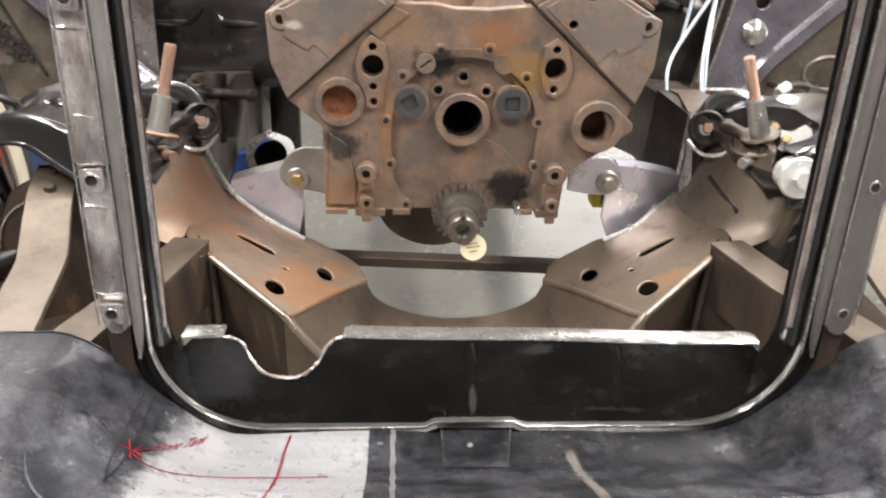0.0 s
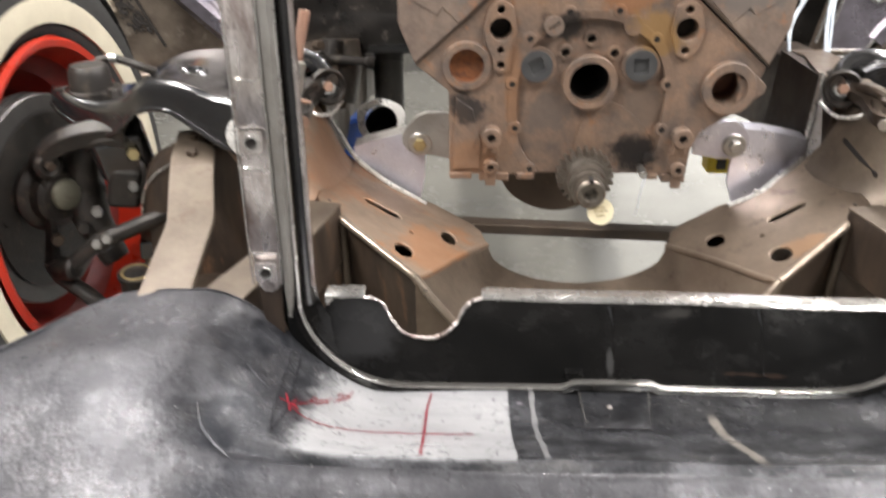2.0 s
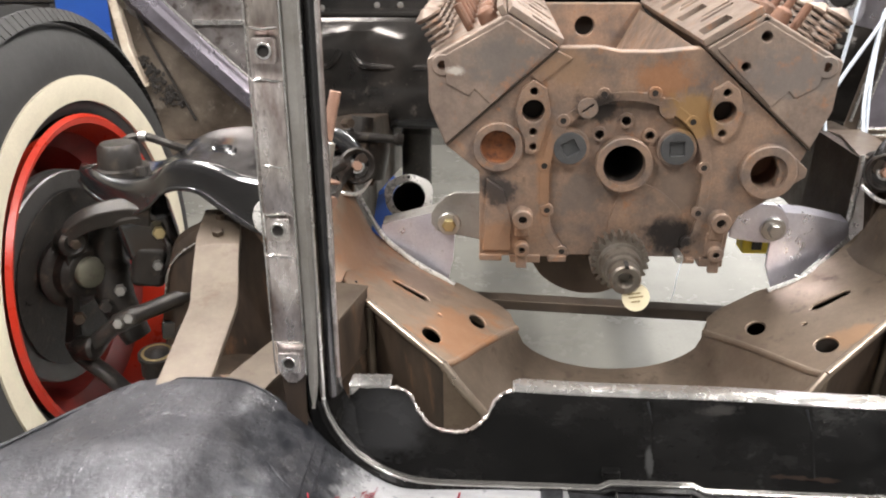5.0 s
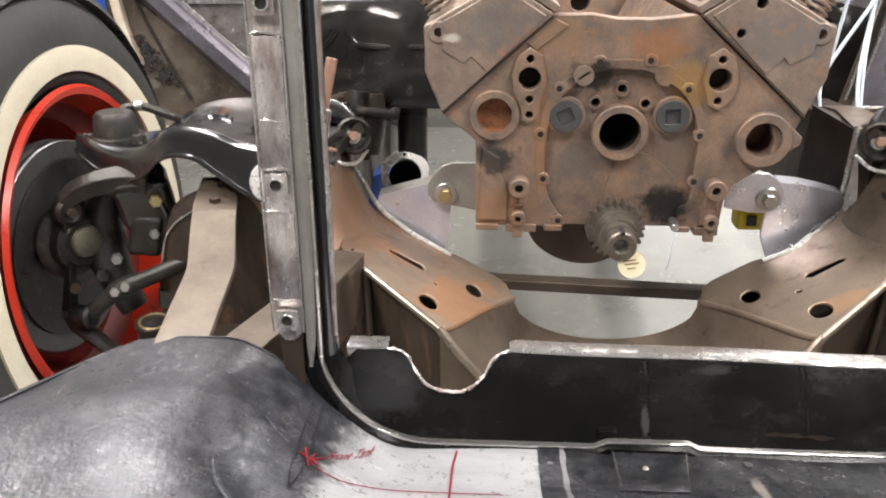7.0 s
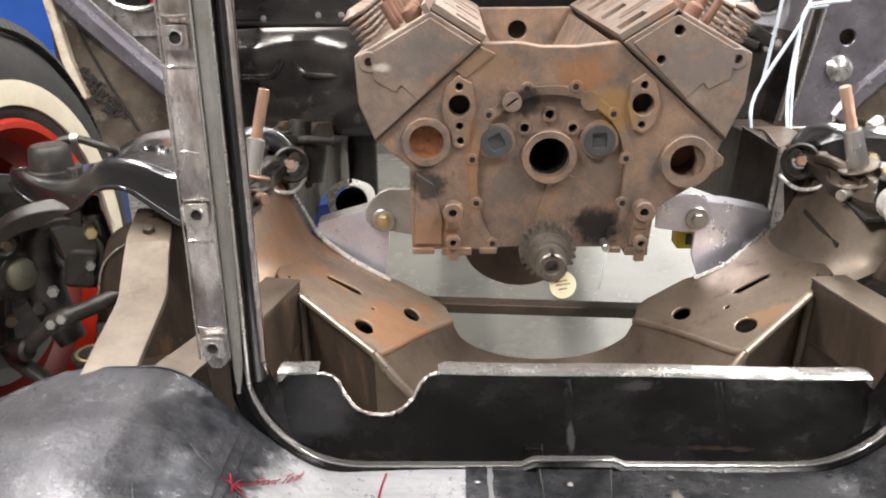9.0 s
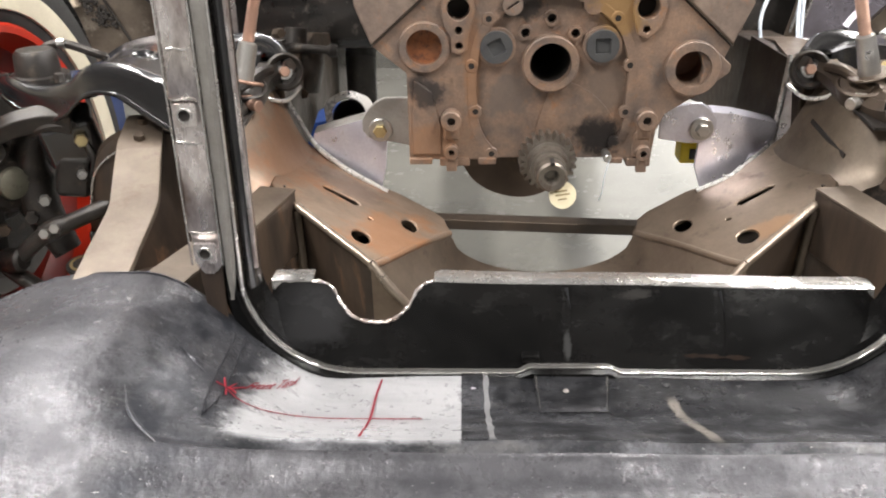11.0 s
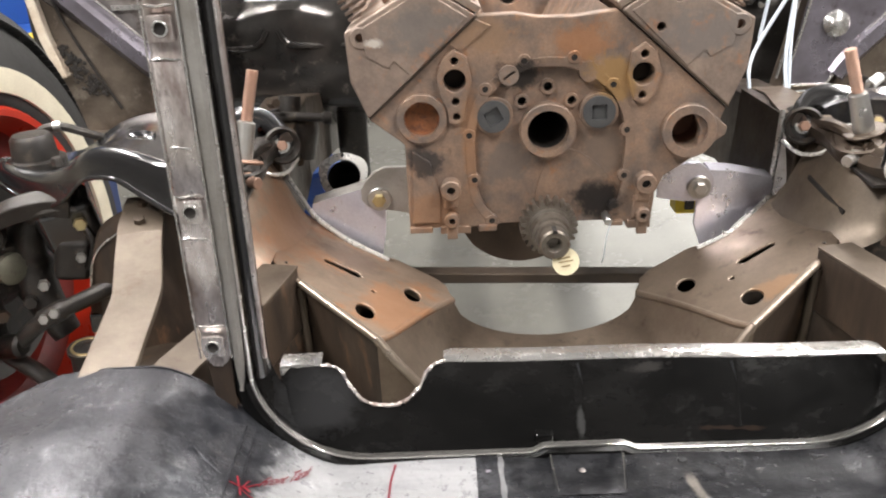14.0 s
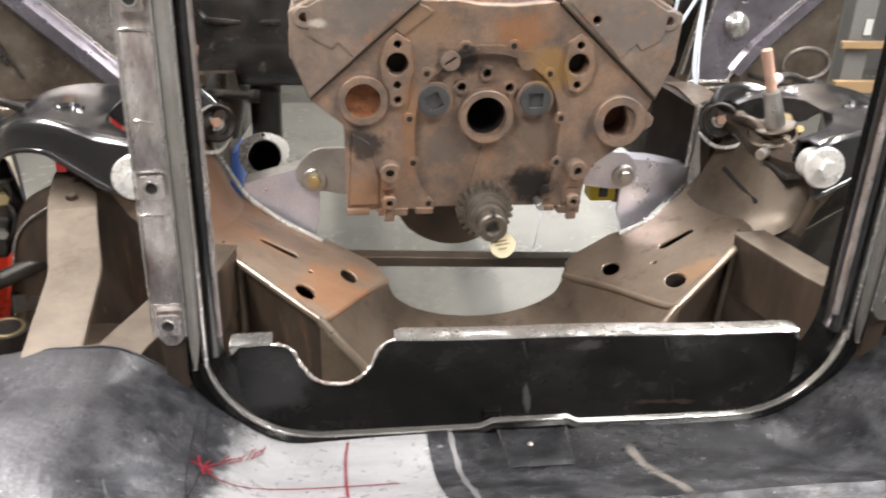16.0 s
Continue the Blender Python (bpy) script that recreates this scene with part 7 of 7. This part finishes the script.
# ---- body ----
def firewall():
    th = thing("firewall", "black pressed steel firewall of the cab behind the engine", "firewall")
    xs = [-0.66 + 0.024 * k for k in range(56)]
    zs = [0.915, 0.93, 0.945, 0.965, 0.985, 1.0, 1.012, 1.03, 1.05, 1.08, 1.105, 1.125, 1.14, 1.155, 1.17, 1.185, 1.21, 1.26, 1.32, 1.40, 1.5, 1.62, 1.75]
    prof = [1.86, 1.845, 1.838, 1.838, 1.839, 1.842, 1.844, 1.842, 1.835, 1.835, 1.838, 1.85, 1.862, 1.87, 1.872, 1.90, 1.905, 1.905, 1.91, 1.91, 1.915, 1.92, 1.92]
    rows = []
    for z, y in zip(zs, prof):
        r = []
        for x in xs:
            dent = 0.0
            for cx, w in ((-0.46, 0.07), (-0.29, 0.05), (0.36, 0.06)):
                dent += 0.012 * math.exp(-((x - cx) / w) ** 4) * (1 if 1.03 < z < 1.11 else 0)
            r.append((x, y + dent + 0.003 * math.sin(x * 9 + z * 7), z))
        rows.append(r)
    part("pressed_panel", sheet(bmesh.new(), rows, 0.003), FIREWALL, th, "glossy black pressed panel")
    part("toe_board", sheet(bmesh.new(), [[(-0.66, 1.86, 0.915), (0.66, 1.86, 0.915)], [(-0.66, 2.15, 0.80), (0.66, 2.15, 0.80)], [(-0.66, 2.5, 0.78), (0.66, 2.5, 0.78)]], 0.003), FIREWALL, th)
    part("top_ledge", sheet(bmesh.new(), [[(x, 1.905 - 0.05 * f, 1.22) for x in (-0.2, 0.0, 0.2)] for f in (0, 1)], 0.003), FIREWALL, th)
    for pts in ([(-0.62, 1.052), (-0.54, 1.050), (-0.515, 1.062), (-0.50, 1.085)], [(-0.475, 1.085), (-0.462, 1.062), (-0.43, 1.050), (-0.30, 1.050)], [(0.24, 1.05), (0.40, 1.05), (0.43, 1.062), (0.445, 1.085)], [(-0.64, 1.158), (-0.3, 1.158), (0.0, 1.158), (0.4, 1.158)]):
        part("pressed_bead", sweep(bmesh.new(), smooth_path([(x, 1.842 if z < 1.1 else 1.868, z) for x, z in pts], 5), circ(0.007, 10), up=(0, 1, 0)), FIREWALL, th)
    # bracket strip with keyhole, grommet pipe, and small bolts
    part("keyhole_bracket", plate(bmesh.new(), rrect(-0.343, 1.285, 0.022, 0.085, 0.006), [circle(-0.343, 1.258, 0.0058, 12), rrect(-0.343, 1.30, 0.006, 0.025, 0.002, 2)], 0.004, front(1.896)), ZINC, th, "bright keyhole bracket")
    part("grommet", ring(bmesh.new(), (-0.385, 1.87, 1.245), (0.1, 1, 0), 0.04, 0.018, 0.012, 18), ZINC, th)
    for x, z in ((-0.54, 1.17), (-0.42, 1.176), (-0.37, 1.176), (0.30, 1.285), (0.255, 1.27), (-0.2, 1.27), (0.02, 1.25)):
        part("bolt", lathe(bmesh.new(), (x, 1.905 if z > 1.18 else 1.872, z), (0, -1, 0), [(0, 0.007), (0.003, 0.006), (0.004, 0)], 10), ZINC, th)
    part("clear_dome", lathe(bmesh.new(), (0.235, 1.90, 1.245), (0, -1, 0.4), [(0, 0.05), (0.007, 0.047), (0.014, 0.036), (0.018, 0.016), (0.019, 0.0)], 24), FIREWALL, th, "black round dome")
    # right-hand pad with a round hole
    pad = plate(bmesh.new(), [(0.50, 1.45), (0.501, 1.295), (0.493, 1.216), (0.480, 1.203), (0.446, 1.198), (0.452, 1.18), (0.469, 1.168), (0.517, 1.15), (0.563, 1.142), (0.578, 1.152), (0.584, 1.17), (0.580, 1.227), (0.567, 1.295), (0.562, 1.45)], [circle(0.535, 1.21, 0.035, 28)], 0.006, front(1.836))
    pp = part("column_pad", pad, BRACKET, th, "bright steel pad with a round hole", bevel=0.003)
    part("hole_ring", ring(bmesh.new(), (0.535, 1.829, 1.21), (0, 1, 0), 0.012, 0.041, 0.0345, 32), EDGE, pp)
    part("hole_dark", rod(bmesh.new(), (0.535, 1.852, 1.21), (0.535, 1.855, 1.21), 0.038, 20), FIREWALL, pp)
    for p, q, r in (((0.43, 1.815, 1.158), (0.50, 1.815, 1.135), 0.013), ((0.44, 1.80, 1.135), (0.51, 1.80, 1.112), 0.010), ((0.50, 1.815, 1.14), (0.545, 1.82, 1.115), 0.016)):
        part("pedal_pivot", rod(bmesh.new(), p, q, r, 14), FIREWALL, th, "dark pivot tube")
    for x, z in ((0.548, 1.130), (0.535, 1.104)):
        part("bolt", lathe(bmesh.new(), (x, 1.815, z), (0, -1, 0), [(0, 0.008), (0.004, 0.007), (0.006, 0)], 10), ZINC, th)
    part("cowl_side", sheet(bmesh.new(), [[(0.40, 1.90, 1.10), (0.52, 1.86, 1.08), (0.66, 1.84, 1.06)], [(0.40, 1.90, 1.3), (0.52, 1.885, 1.3), (0.66, 1.88, 1.3)], [(0.42, 1.92, 1.7), (0.52, 1.92, 1.7), (0.66, 1.92, 1.7)]], 0.003), BRACKET, th, "bright cowl side sheet")


def inner_panels():
    for s in (-1, 1):
        th = thing("cowl_side_panel", "bare mottled steel cowl side panel with a diagonal brace", "body panel", "cowl side panels")
        y = 1.76
        # panel with round hole
        if s < 0:
            outer = [(-0.93, 0.92), (-0.58, 0.92), (-0.57, 1.75), (-0.96, 1.75), (-0.955, 1.2)]
            hole = [(-0.775 + 0.098 * math.cos(k * math.pi / 16), 1.305 + 0.105 * math.sin(k * math.pi / 16)) for k in range(32)]
            part("panel", plate(bmesh.new(), outer, [hole, circle(-0.853, 1.227, 0.009, 12)], 0.004, front(y + 0.012)), COWL, th, "mottled bare panel")
            part("hole_lip", sweep(bmesh.new(), [(a, y + 0.008, b) for a, b in hole], circ(0.006, 8), up=(0, 1, 0), loop=True), EDGE, th, "rolled bright lip")
            brace = [(-0.95, 1.36), (-0.935, 1.26), (-0.90, 1.215), (-0.80, 1.115), (-0.66, 0.985), (-0.60, 0.93)]
        else:
            outer = [(0.545, 0.90), (0.905, 0.90), (0.905, 1.12), (0.93, 1.75), (0.70, 1.75), (0.60, 1.16)]
            part("panel", plate(bmesh.new(), outer, [], 0.004, front(y + 0.012)), COWLBROWN, th, "brown dusty panel")
            brace = [(1.0, 1.31), (0.90, 1.206), (0.827, 1.132), (0.74, 1.049), (0.70, 1.008), (0.672, 0.968)]
        part("brace", sweep(bmesh.new(), smooth_path([(a, y - 0.012, b) for a, b in brace], 5), [(-0.030, -0.004), (-0.024, 0.004), (-0.012, 0.022), (0.012, 0.022), (0.024, 0.004), (0.030, -0.004), (0.03, -0.008), (-0.03, -0.008)], up=(0, -1, 0)), VIOLET, th, "dark grey diagonal brace channel")
        part("brace_edge", sweep(bmesh.new(), smooth_path([(a - 0.018 * s, y - 0.022, b - 0.020) for a, b in brace], 5), circ(0.0035, 8), up=(0, -1, 0)), EDGE, th, "bright brace edge")
        if s > 0:
            vio = [(0.572, 0.948), (0.662, 0.948), (0.70, 1.012), (0.827, 1.136), (0.85, 1.36), (0.640, 1.36), (0.604, 1.135)]
            part("violet_panel", plate(bmesh.new(), vio, [circle(0.668, 1.134, 0.016, 18)], 0.012, front(y - 0.022)), VIOLET, th, "violet-grey bare panel with a hole", bevel=0.003)
            for ln in ([(0.568, 0.952), (0.590, 1.05), (0.606, 1.135), (0.645, 1.36)], [(0.552, 0.965), (0.568, 1.05), (0.582, 1.135), (0.62, 1.36)], [(0.568, 0.950), (0.664, 0.950)], [(0.565, 0.936), (0.672, 0.938)], [(0.69, 1.018), (0.75, 1.082), (0.81, 1.14), (1.0, 1.33)]):
                part("rolled_edge", sweep(bmesh.new(), smooth_path([(a, y - 0.024, b) for a, b in ln], 4), circ(0.0032, 8), up=(0, 1, 0)), EDGE, th, "worn bright edge")
        low = [(-0.94, 1.19), (-0.67, 0.97), (-0.62, 0.92), (-0.93, 0.90)] if s < 0 else [(0.905, 1.185), (0.69, 0.965), (0.66, 0.90), (0.905, 0.88)]
        part("lower_gusset", plate(bmesh.new(), low, [], 0.004, front(y - 0.004)), COWLBROWN, th, "brown triangular gusset")
        if s < 0:
            part("door_pillar", sweep(bmesh.new(), [(-0.955, 1.76, 1.75), (-0.95, 1.76, 1.25), (-0.925, 1.755, 1.1), (-0.90, 1.75, 1.02)], [(-0.010, -0.02), (0.010, -0.02), (0.010, 0.02), (-0.010, 0.02)], up=(0, 1, 0)), CREAM, th, "rusty cream pillar edge", bevel=0.004)
            part("seam", wire(bmesh.new(), [(-0.90, 1.752, 1.18), (-0.885, 1.752, 1.13), (-0.84, 1.752, 1.03), (-0.80, 1.752, 0.95)], 0.003), DARK, th)
            rg = random.Random(5)
            bm = bmesh.new()
            for k in range(170):
                f = rg.random()
                c = Vector((-0.915 + 0.075 * f + rg.uniform(-0.02, 0.02), 1.751, 1.085 - 0.10 * f + rg.uniform(-0.014, 0.014)))
                lathe(bm, c, (rg.uniform(-0.3, 0.3), -1, rg.uniform(-0.3, 0.3)), [(0, rg.uniform(0.0015, 0.0055)), (0.0015, 0.001), (0.002, 0)], 6)
            part("corroded_patch", bm, DARK, th, "rusted-through dark patch")["kind"] = "stuff"
            part("brace_edge", sweep(bmesh.new(), smooth_path([(a + 0.024, y - 0.02, b + 0.024) for a, b in brace], 5), circ(0.003, 8), up=(0, -1, 0)), EDGE, th, "bright brace edge")
            part("weld_stitch", box(bmesh.new(), (-0.79, y + 0.004, 1.147), (-0.66, y + 0.012, 1.157)), EDGE, th)
        else:
            part("dome", lathe(bmesh.new(), (0.658, 1.738, 1.071), (-0.1, -1, 0.25), [(0, 0.027), (0.010, 0.026), (0.018, 0.018), (0.022, 0.008), (0.023, 0)], 24), EDGE, th, "bright domed plug")
            part("pressed_oval", sweep(bmesh.new(), [(0.845 + 0.055 * math.cos(k * math.pi / 12), y - 0.006, 0.985 + 0.035 * math.sin(k * math.pi / 12)) for k in range(24)], circ(0.004, 8), up=(0, 1, 0), loop=True), COWL, th, "pressed oval bead")
        part("floor_flange", box(bmesh.new(), (min(s * 0.46, s * 0.905), y - 0.06, 0.885), (max(s * 0.46, s * 0.905), y + 0.02, 0.905)), COWLBROWN, th, bevel=0.004)


def wires():
    th = thing("brake_lines", "pale thin bent brake lines hanging by the firewall", "brake line")
    for pts in ([(0.405, 1.48, 1.005), (0.42, 1.52, 1.06), (0.50, 1.56, 1.18), (0.53, 1.60, 1.23)],
                [(0.475, 1.49, 0.995), (0.478, 1.52, 1.06), (0.50, 1.56, 1.17), (0.512, 1.57, 1.205), (0.54, 1.58, 1.212), (0.60, 1.60, 1.215)],
                [(0.482, 1.50, 1.0), (0.488, 1.53, 1.08), (0.505, 1.57, 1.17), (0.515, 1.58, 1.20), (0.56, 1.6, 1.206)],
                [(0.48, 1.66, 1.06), (0.505, 1.68, 1.2), (0.53, 1.70, 1.42)]):
        part("line", wire(bmesh.new(), pts, 0.0035), WHITECORD, th)
    th = thing("brake_hose_loop", "black hose loop with white ends behind the control arm", "hose")
    part("hose", wire(bmesh.new(), [(0.52, 1.17, 1.08), (0.55, 1.36, 1.0), (0.585, 1.42, 1.02), (0.63, 1.44, 1.03), (0.68, 1.44, 1.01), (0.70, 1.5, 0.985), (0.72, 1.752, 0.96)], 0.007), BLACKDIRTY, th)
    for p, q in (((0.585, 1.42, 1.02), (0.605, 1.43, 1.03)), ((0.682, 1.445, 1.005), (0.70, 1.49, 0.985))):
        part("end_sleeve", rod(bmesh.new(), p, q, 0.0095, 12), WHITEPLASTIC, th)


def background():
    lp = thing("lift_post", "blue painted two-post vehicle lift column with a yellow sticker", "vehicle lift")
    part("column", box(bmesh.new(), (-1.53, 2.62, 0.0), (-1.30, 2.86, 3.0)), BLUE, lp, "blue steel column", bevel=0.012)
    part("base_plate", box(bmesh.new(), (-1.68, 2.45, 0.0), (-1.15, 3.0, 0.02)), BLUE, lp, bevel=0.004)
    st = part("sticker", plate(bmesh.new(), [(-1.53 + 0.01, 1.225), (-1.5, 1.215), (-1.34, 1.218), (-1.325, 1.25), (-1.33, 1.285), (-1.40, 1.29), (-1.47, 1.283), (-1.52, 1.285)], [], 0.001, front(2.618)), YELLOW, lp, "yellow sticker with a purple mark")
    for k, (x, w) in enumerate(((-1.485, 0.02), (-1.46, 0.018), (-1.437, 0.018), (-1.414, 0.018), (-1.39, 0.02), (-1.365, 0.02))):
        part("sticker_mark", plate(bmesh.new(), rrect(x, 1.252, w * 0.8, 0.028, 0.003, 2), [], 0.0008, front(2.6165)), PURPLE, st)
    arm = part("lift_arm", sweep(bmesh.new(), [(-1.40, 2.60, 0.99), (-1.25, 2.40, 0.985), (-1.16, 2.22, 0.955)], [(-0.05, -0.03), (0.05, -0.03), (0.05, 0.03), (-0.05, 0.03)]), BLUE, lp, "blue lift arm", bevel=0.006)
    part("arm_pad", lathe(bmesh.new(), (-1.16, 2.20, 0.965), (0, 0, 1), [(0, 0), (0, 0.075), (0.075, 0.075), (0.08, 0.05), (0.08, 0)], 24), YELLOW, lp, "yellow lift pad")
    sh = thing("storage_rack", "blue and black workshop storage rack with pale boxes", "rack")
    for z in (0.55, 0.95, 1.20, 1.50):
        part("shelf", box(bmesh.new(), (-2.5, 2.9, z), (-1.62, 3.4, z + 0.045)), BLUE, sh, bevel=0.004)
    for x in (-2.48, -1.66):
        for y in (2.93, 3.36):
            part("post", box(bmesh.new(), (x - 0.02, y - 0.02, 0), (x + 0.02, y + 0.02, 1.8)), BLACKDIRTY, sh)
    for x, z, w, h, mt in ((-2.2, 0.996, 0.35, 0.11, WHITEPLASTIC), (-1.85, 0.996, 0.25, 0.08, BLACKDIRTY), (-2.0, 1.246, 0.6, 0.12, WHITEPLASTIC), (-2.1, 0.596, 0.5, 0.2, BLACKDIRTY)):
        b = thing("storage_box", "pale plastic storage box on the rack" if mt is WHITEPLASTIC else "black storage box on the rack", "box", "boxes on the rack")
        part("shell", box(bmesh.new(), (x - w / 2, 2.96, z), (x + w / 2, 3.3, z + h)), mt, b, bevel=0.006)
        part("lid", box(bmesh.new(), (x - w / 2 - 0.006, 2.954, z + h), (x + w / 2 + 0.006, 3.306, z + h + 0.012)), mt, b, bevel=0.003)
    rc = thing("red_cabinet", "tall red steel frame with cardboard seen through the panel hole", "cabinet")
    for x in (-1.13, -0.93):
        part("upright", box(bmesh.new(), (x, 2.85, 0.0), (x + 0.03, 2.9, 1.9)), REDSTEEL, rc)
    part("card_panel", box(bmesh.new(), (-1.10, 2.88, 0.0), (-0.93, 2.90, 1.9)), CARD, rc)
    # dark cab interior behind the hole
    cab = thing("cab_shell", "dark inside of the cab shell behind the firewall", "cab")
    part("side_wall", box(bmesh.new(), (0.95, 1.95, 0.8), (1.0, 3.4, 1.9)), FIREWALL, cab)
    part("back_wall", box(bmesh.new(), (-0.86, 2.35, 0.82), (1.0, 2.4, 1.9)), FIREWALL, cab)
    # added dark sheet keeps the panel hole dark
    part("hole_backing", box(bmesh.new(), (-1.09, 2.03, 0.95), (-0.845, 2.06, 1.9)), BLACKDIRTY, cab, "dark backing added behind the panel hole", bevel=0.01)
    rs = thing("timber_rack", "grey steel post with tan boards by the wall", "rack")
    part("post", box(bmesh.new(), (1.47, 2.58, 0.0), (1.55, 2.64, 1.9)), WALLPAINT, rs, "grey steel post", bevel=0.004)
    for z, w in ((0.875, 0.012), (0.74, 0.02)):
        part("board", box(bmesh.new(), (1.44, 2.57 - w, z - w), (2.2, 2.575, z + w)), CARD, rs, "tan board", bevel=0.003)
    part("tag", box(bmesh.new(), (1.515, 2.574, 0.905), (1.54, 2.578, 0.955)), WHITEPLASTIC, rs)
    bl = thing("blue_drum", "blue plastic drum standing on the floor behind the frame", "drum")
    part("barrel", lathe(bmesh.new(), (-0.66, 2.75, 0.0), (0, 0, 1), [(0, 0), (0, 0.16), (0.01, 0.17), (0.25, 0.172), (0.26, 0.18), (0.28, 0.172), (0.50, 0.17), (0.51, 0.16), (0.50, 0.15), (0.5, 0)], 32), BLUE, bl)
    ps = thing("plastic_sheeting", "grey plastic sheeting spread on the floor under the engine", "sheeting")
    rg = random.Random(3)
    rows = []
    for j in range(16):
        rows.append([(-0.9 + 0.075 * k, 1.1 + 0.073 * j, 0.006 + 0.004 * math.sin(k * 0.9 + j * 0.3) + rg.uniform(0, 0.003)) for k in range(25)])
    part("film", sheet(bmesh.new(), rows, 0.0015), POLY, ps)


room()
bay_door()
ceiling_lights()
core_support()
front_pan()
crossmember()
frame_rails()
bumper_irons()
engine()
tag_and_wire()
mounts()
for _s in (-1, 1):
    control_arm(_s)
tower_hardware()
wheel()
shock_left()
firewall()
inner_panels()
wires()
background()
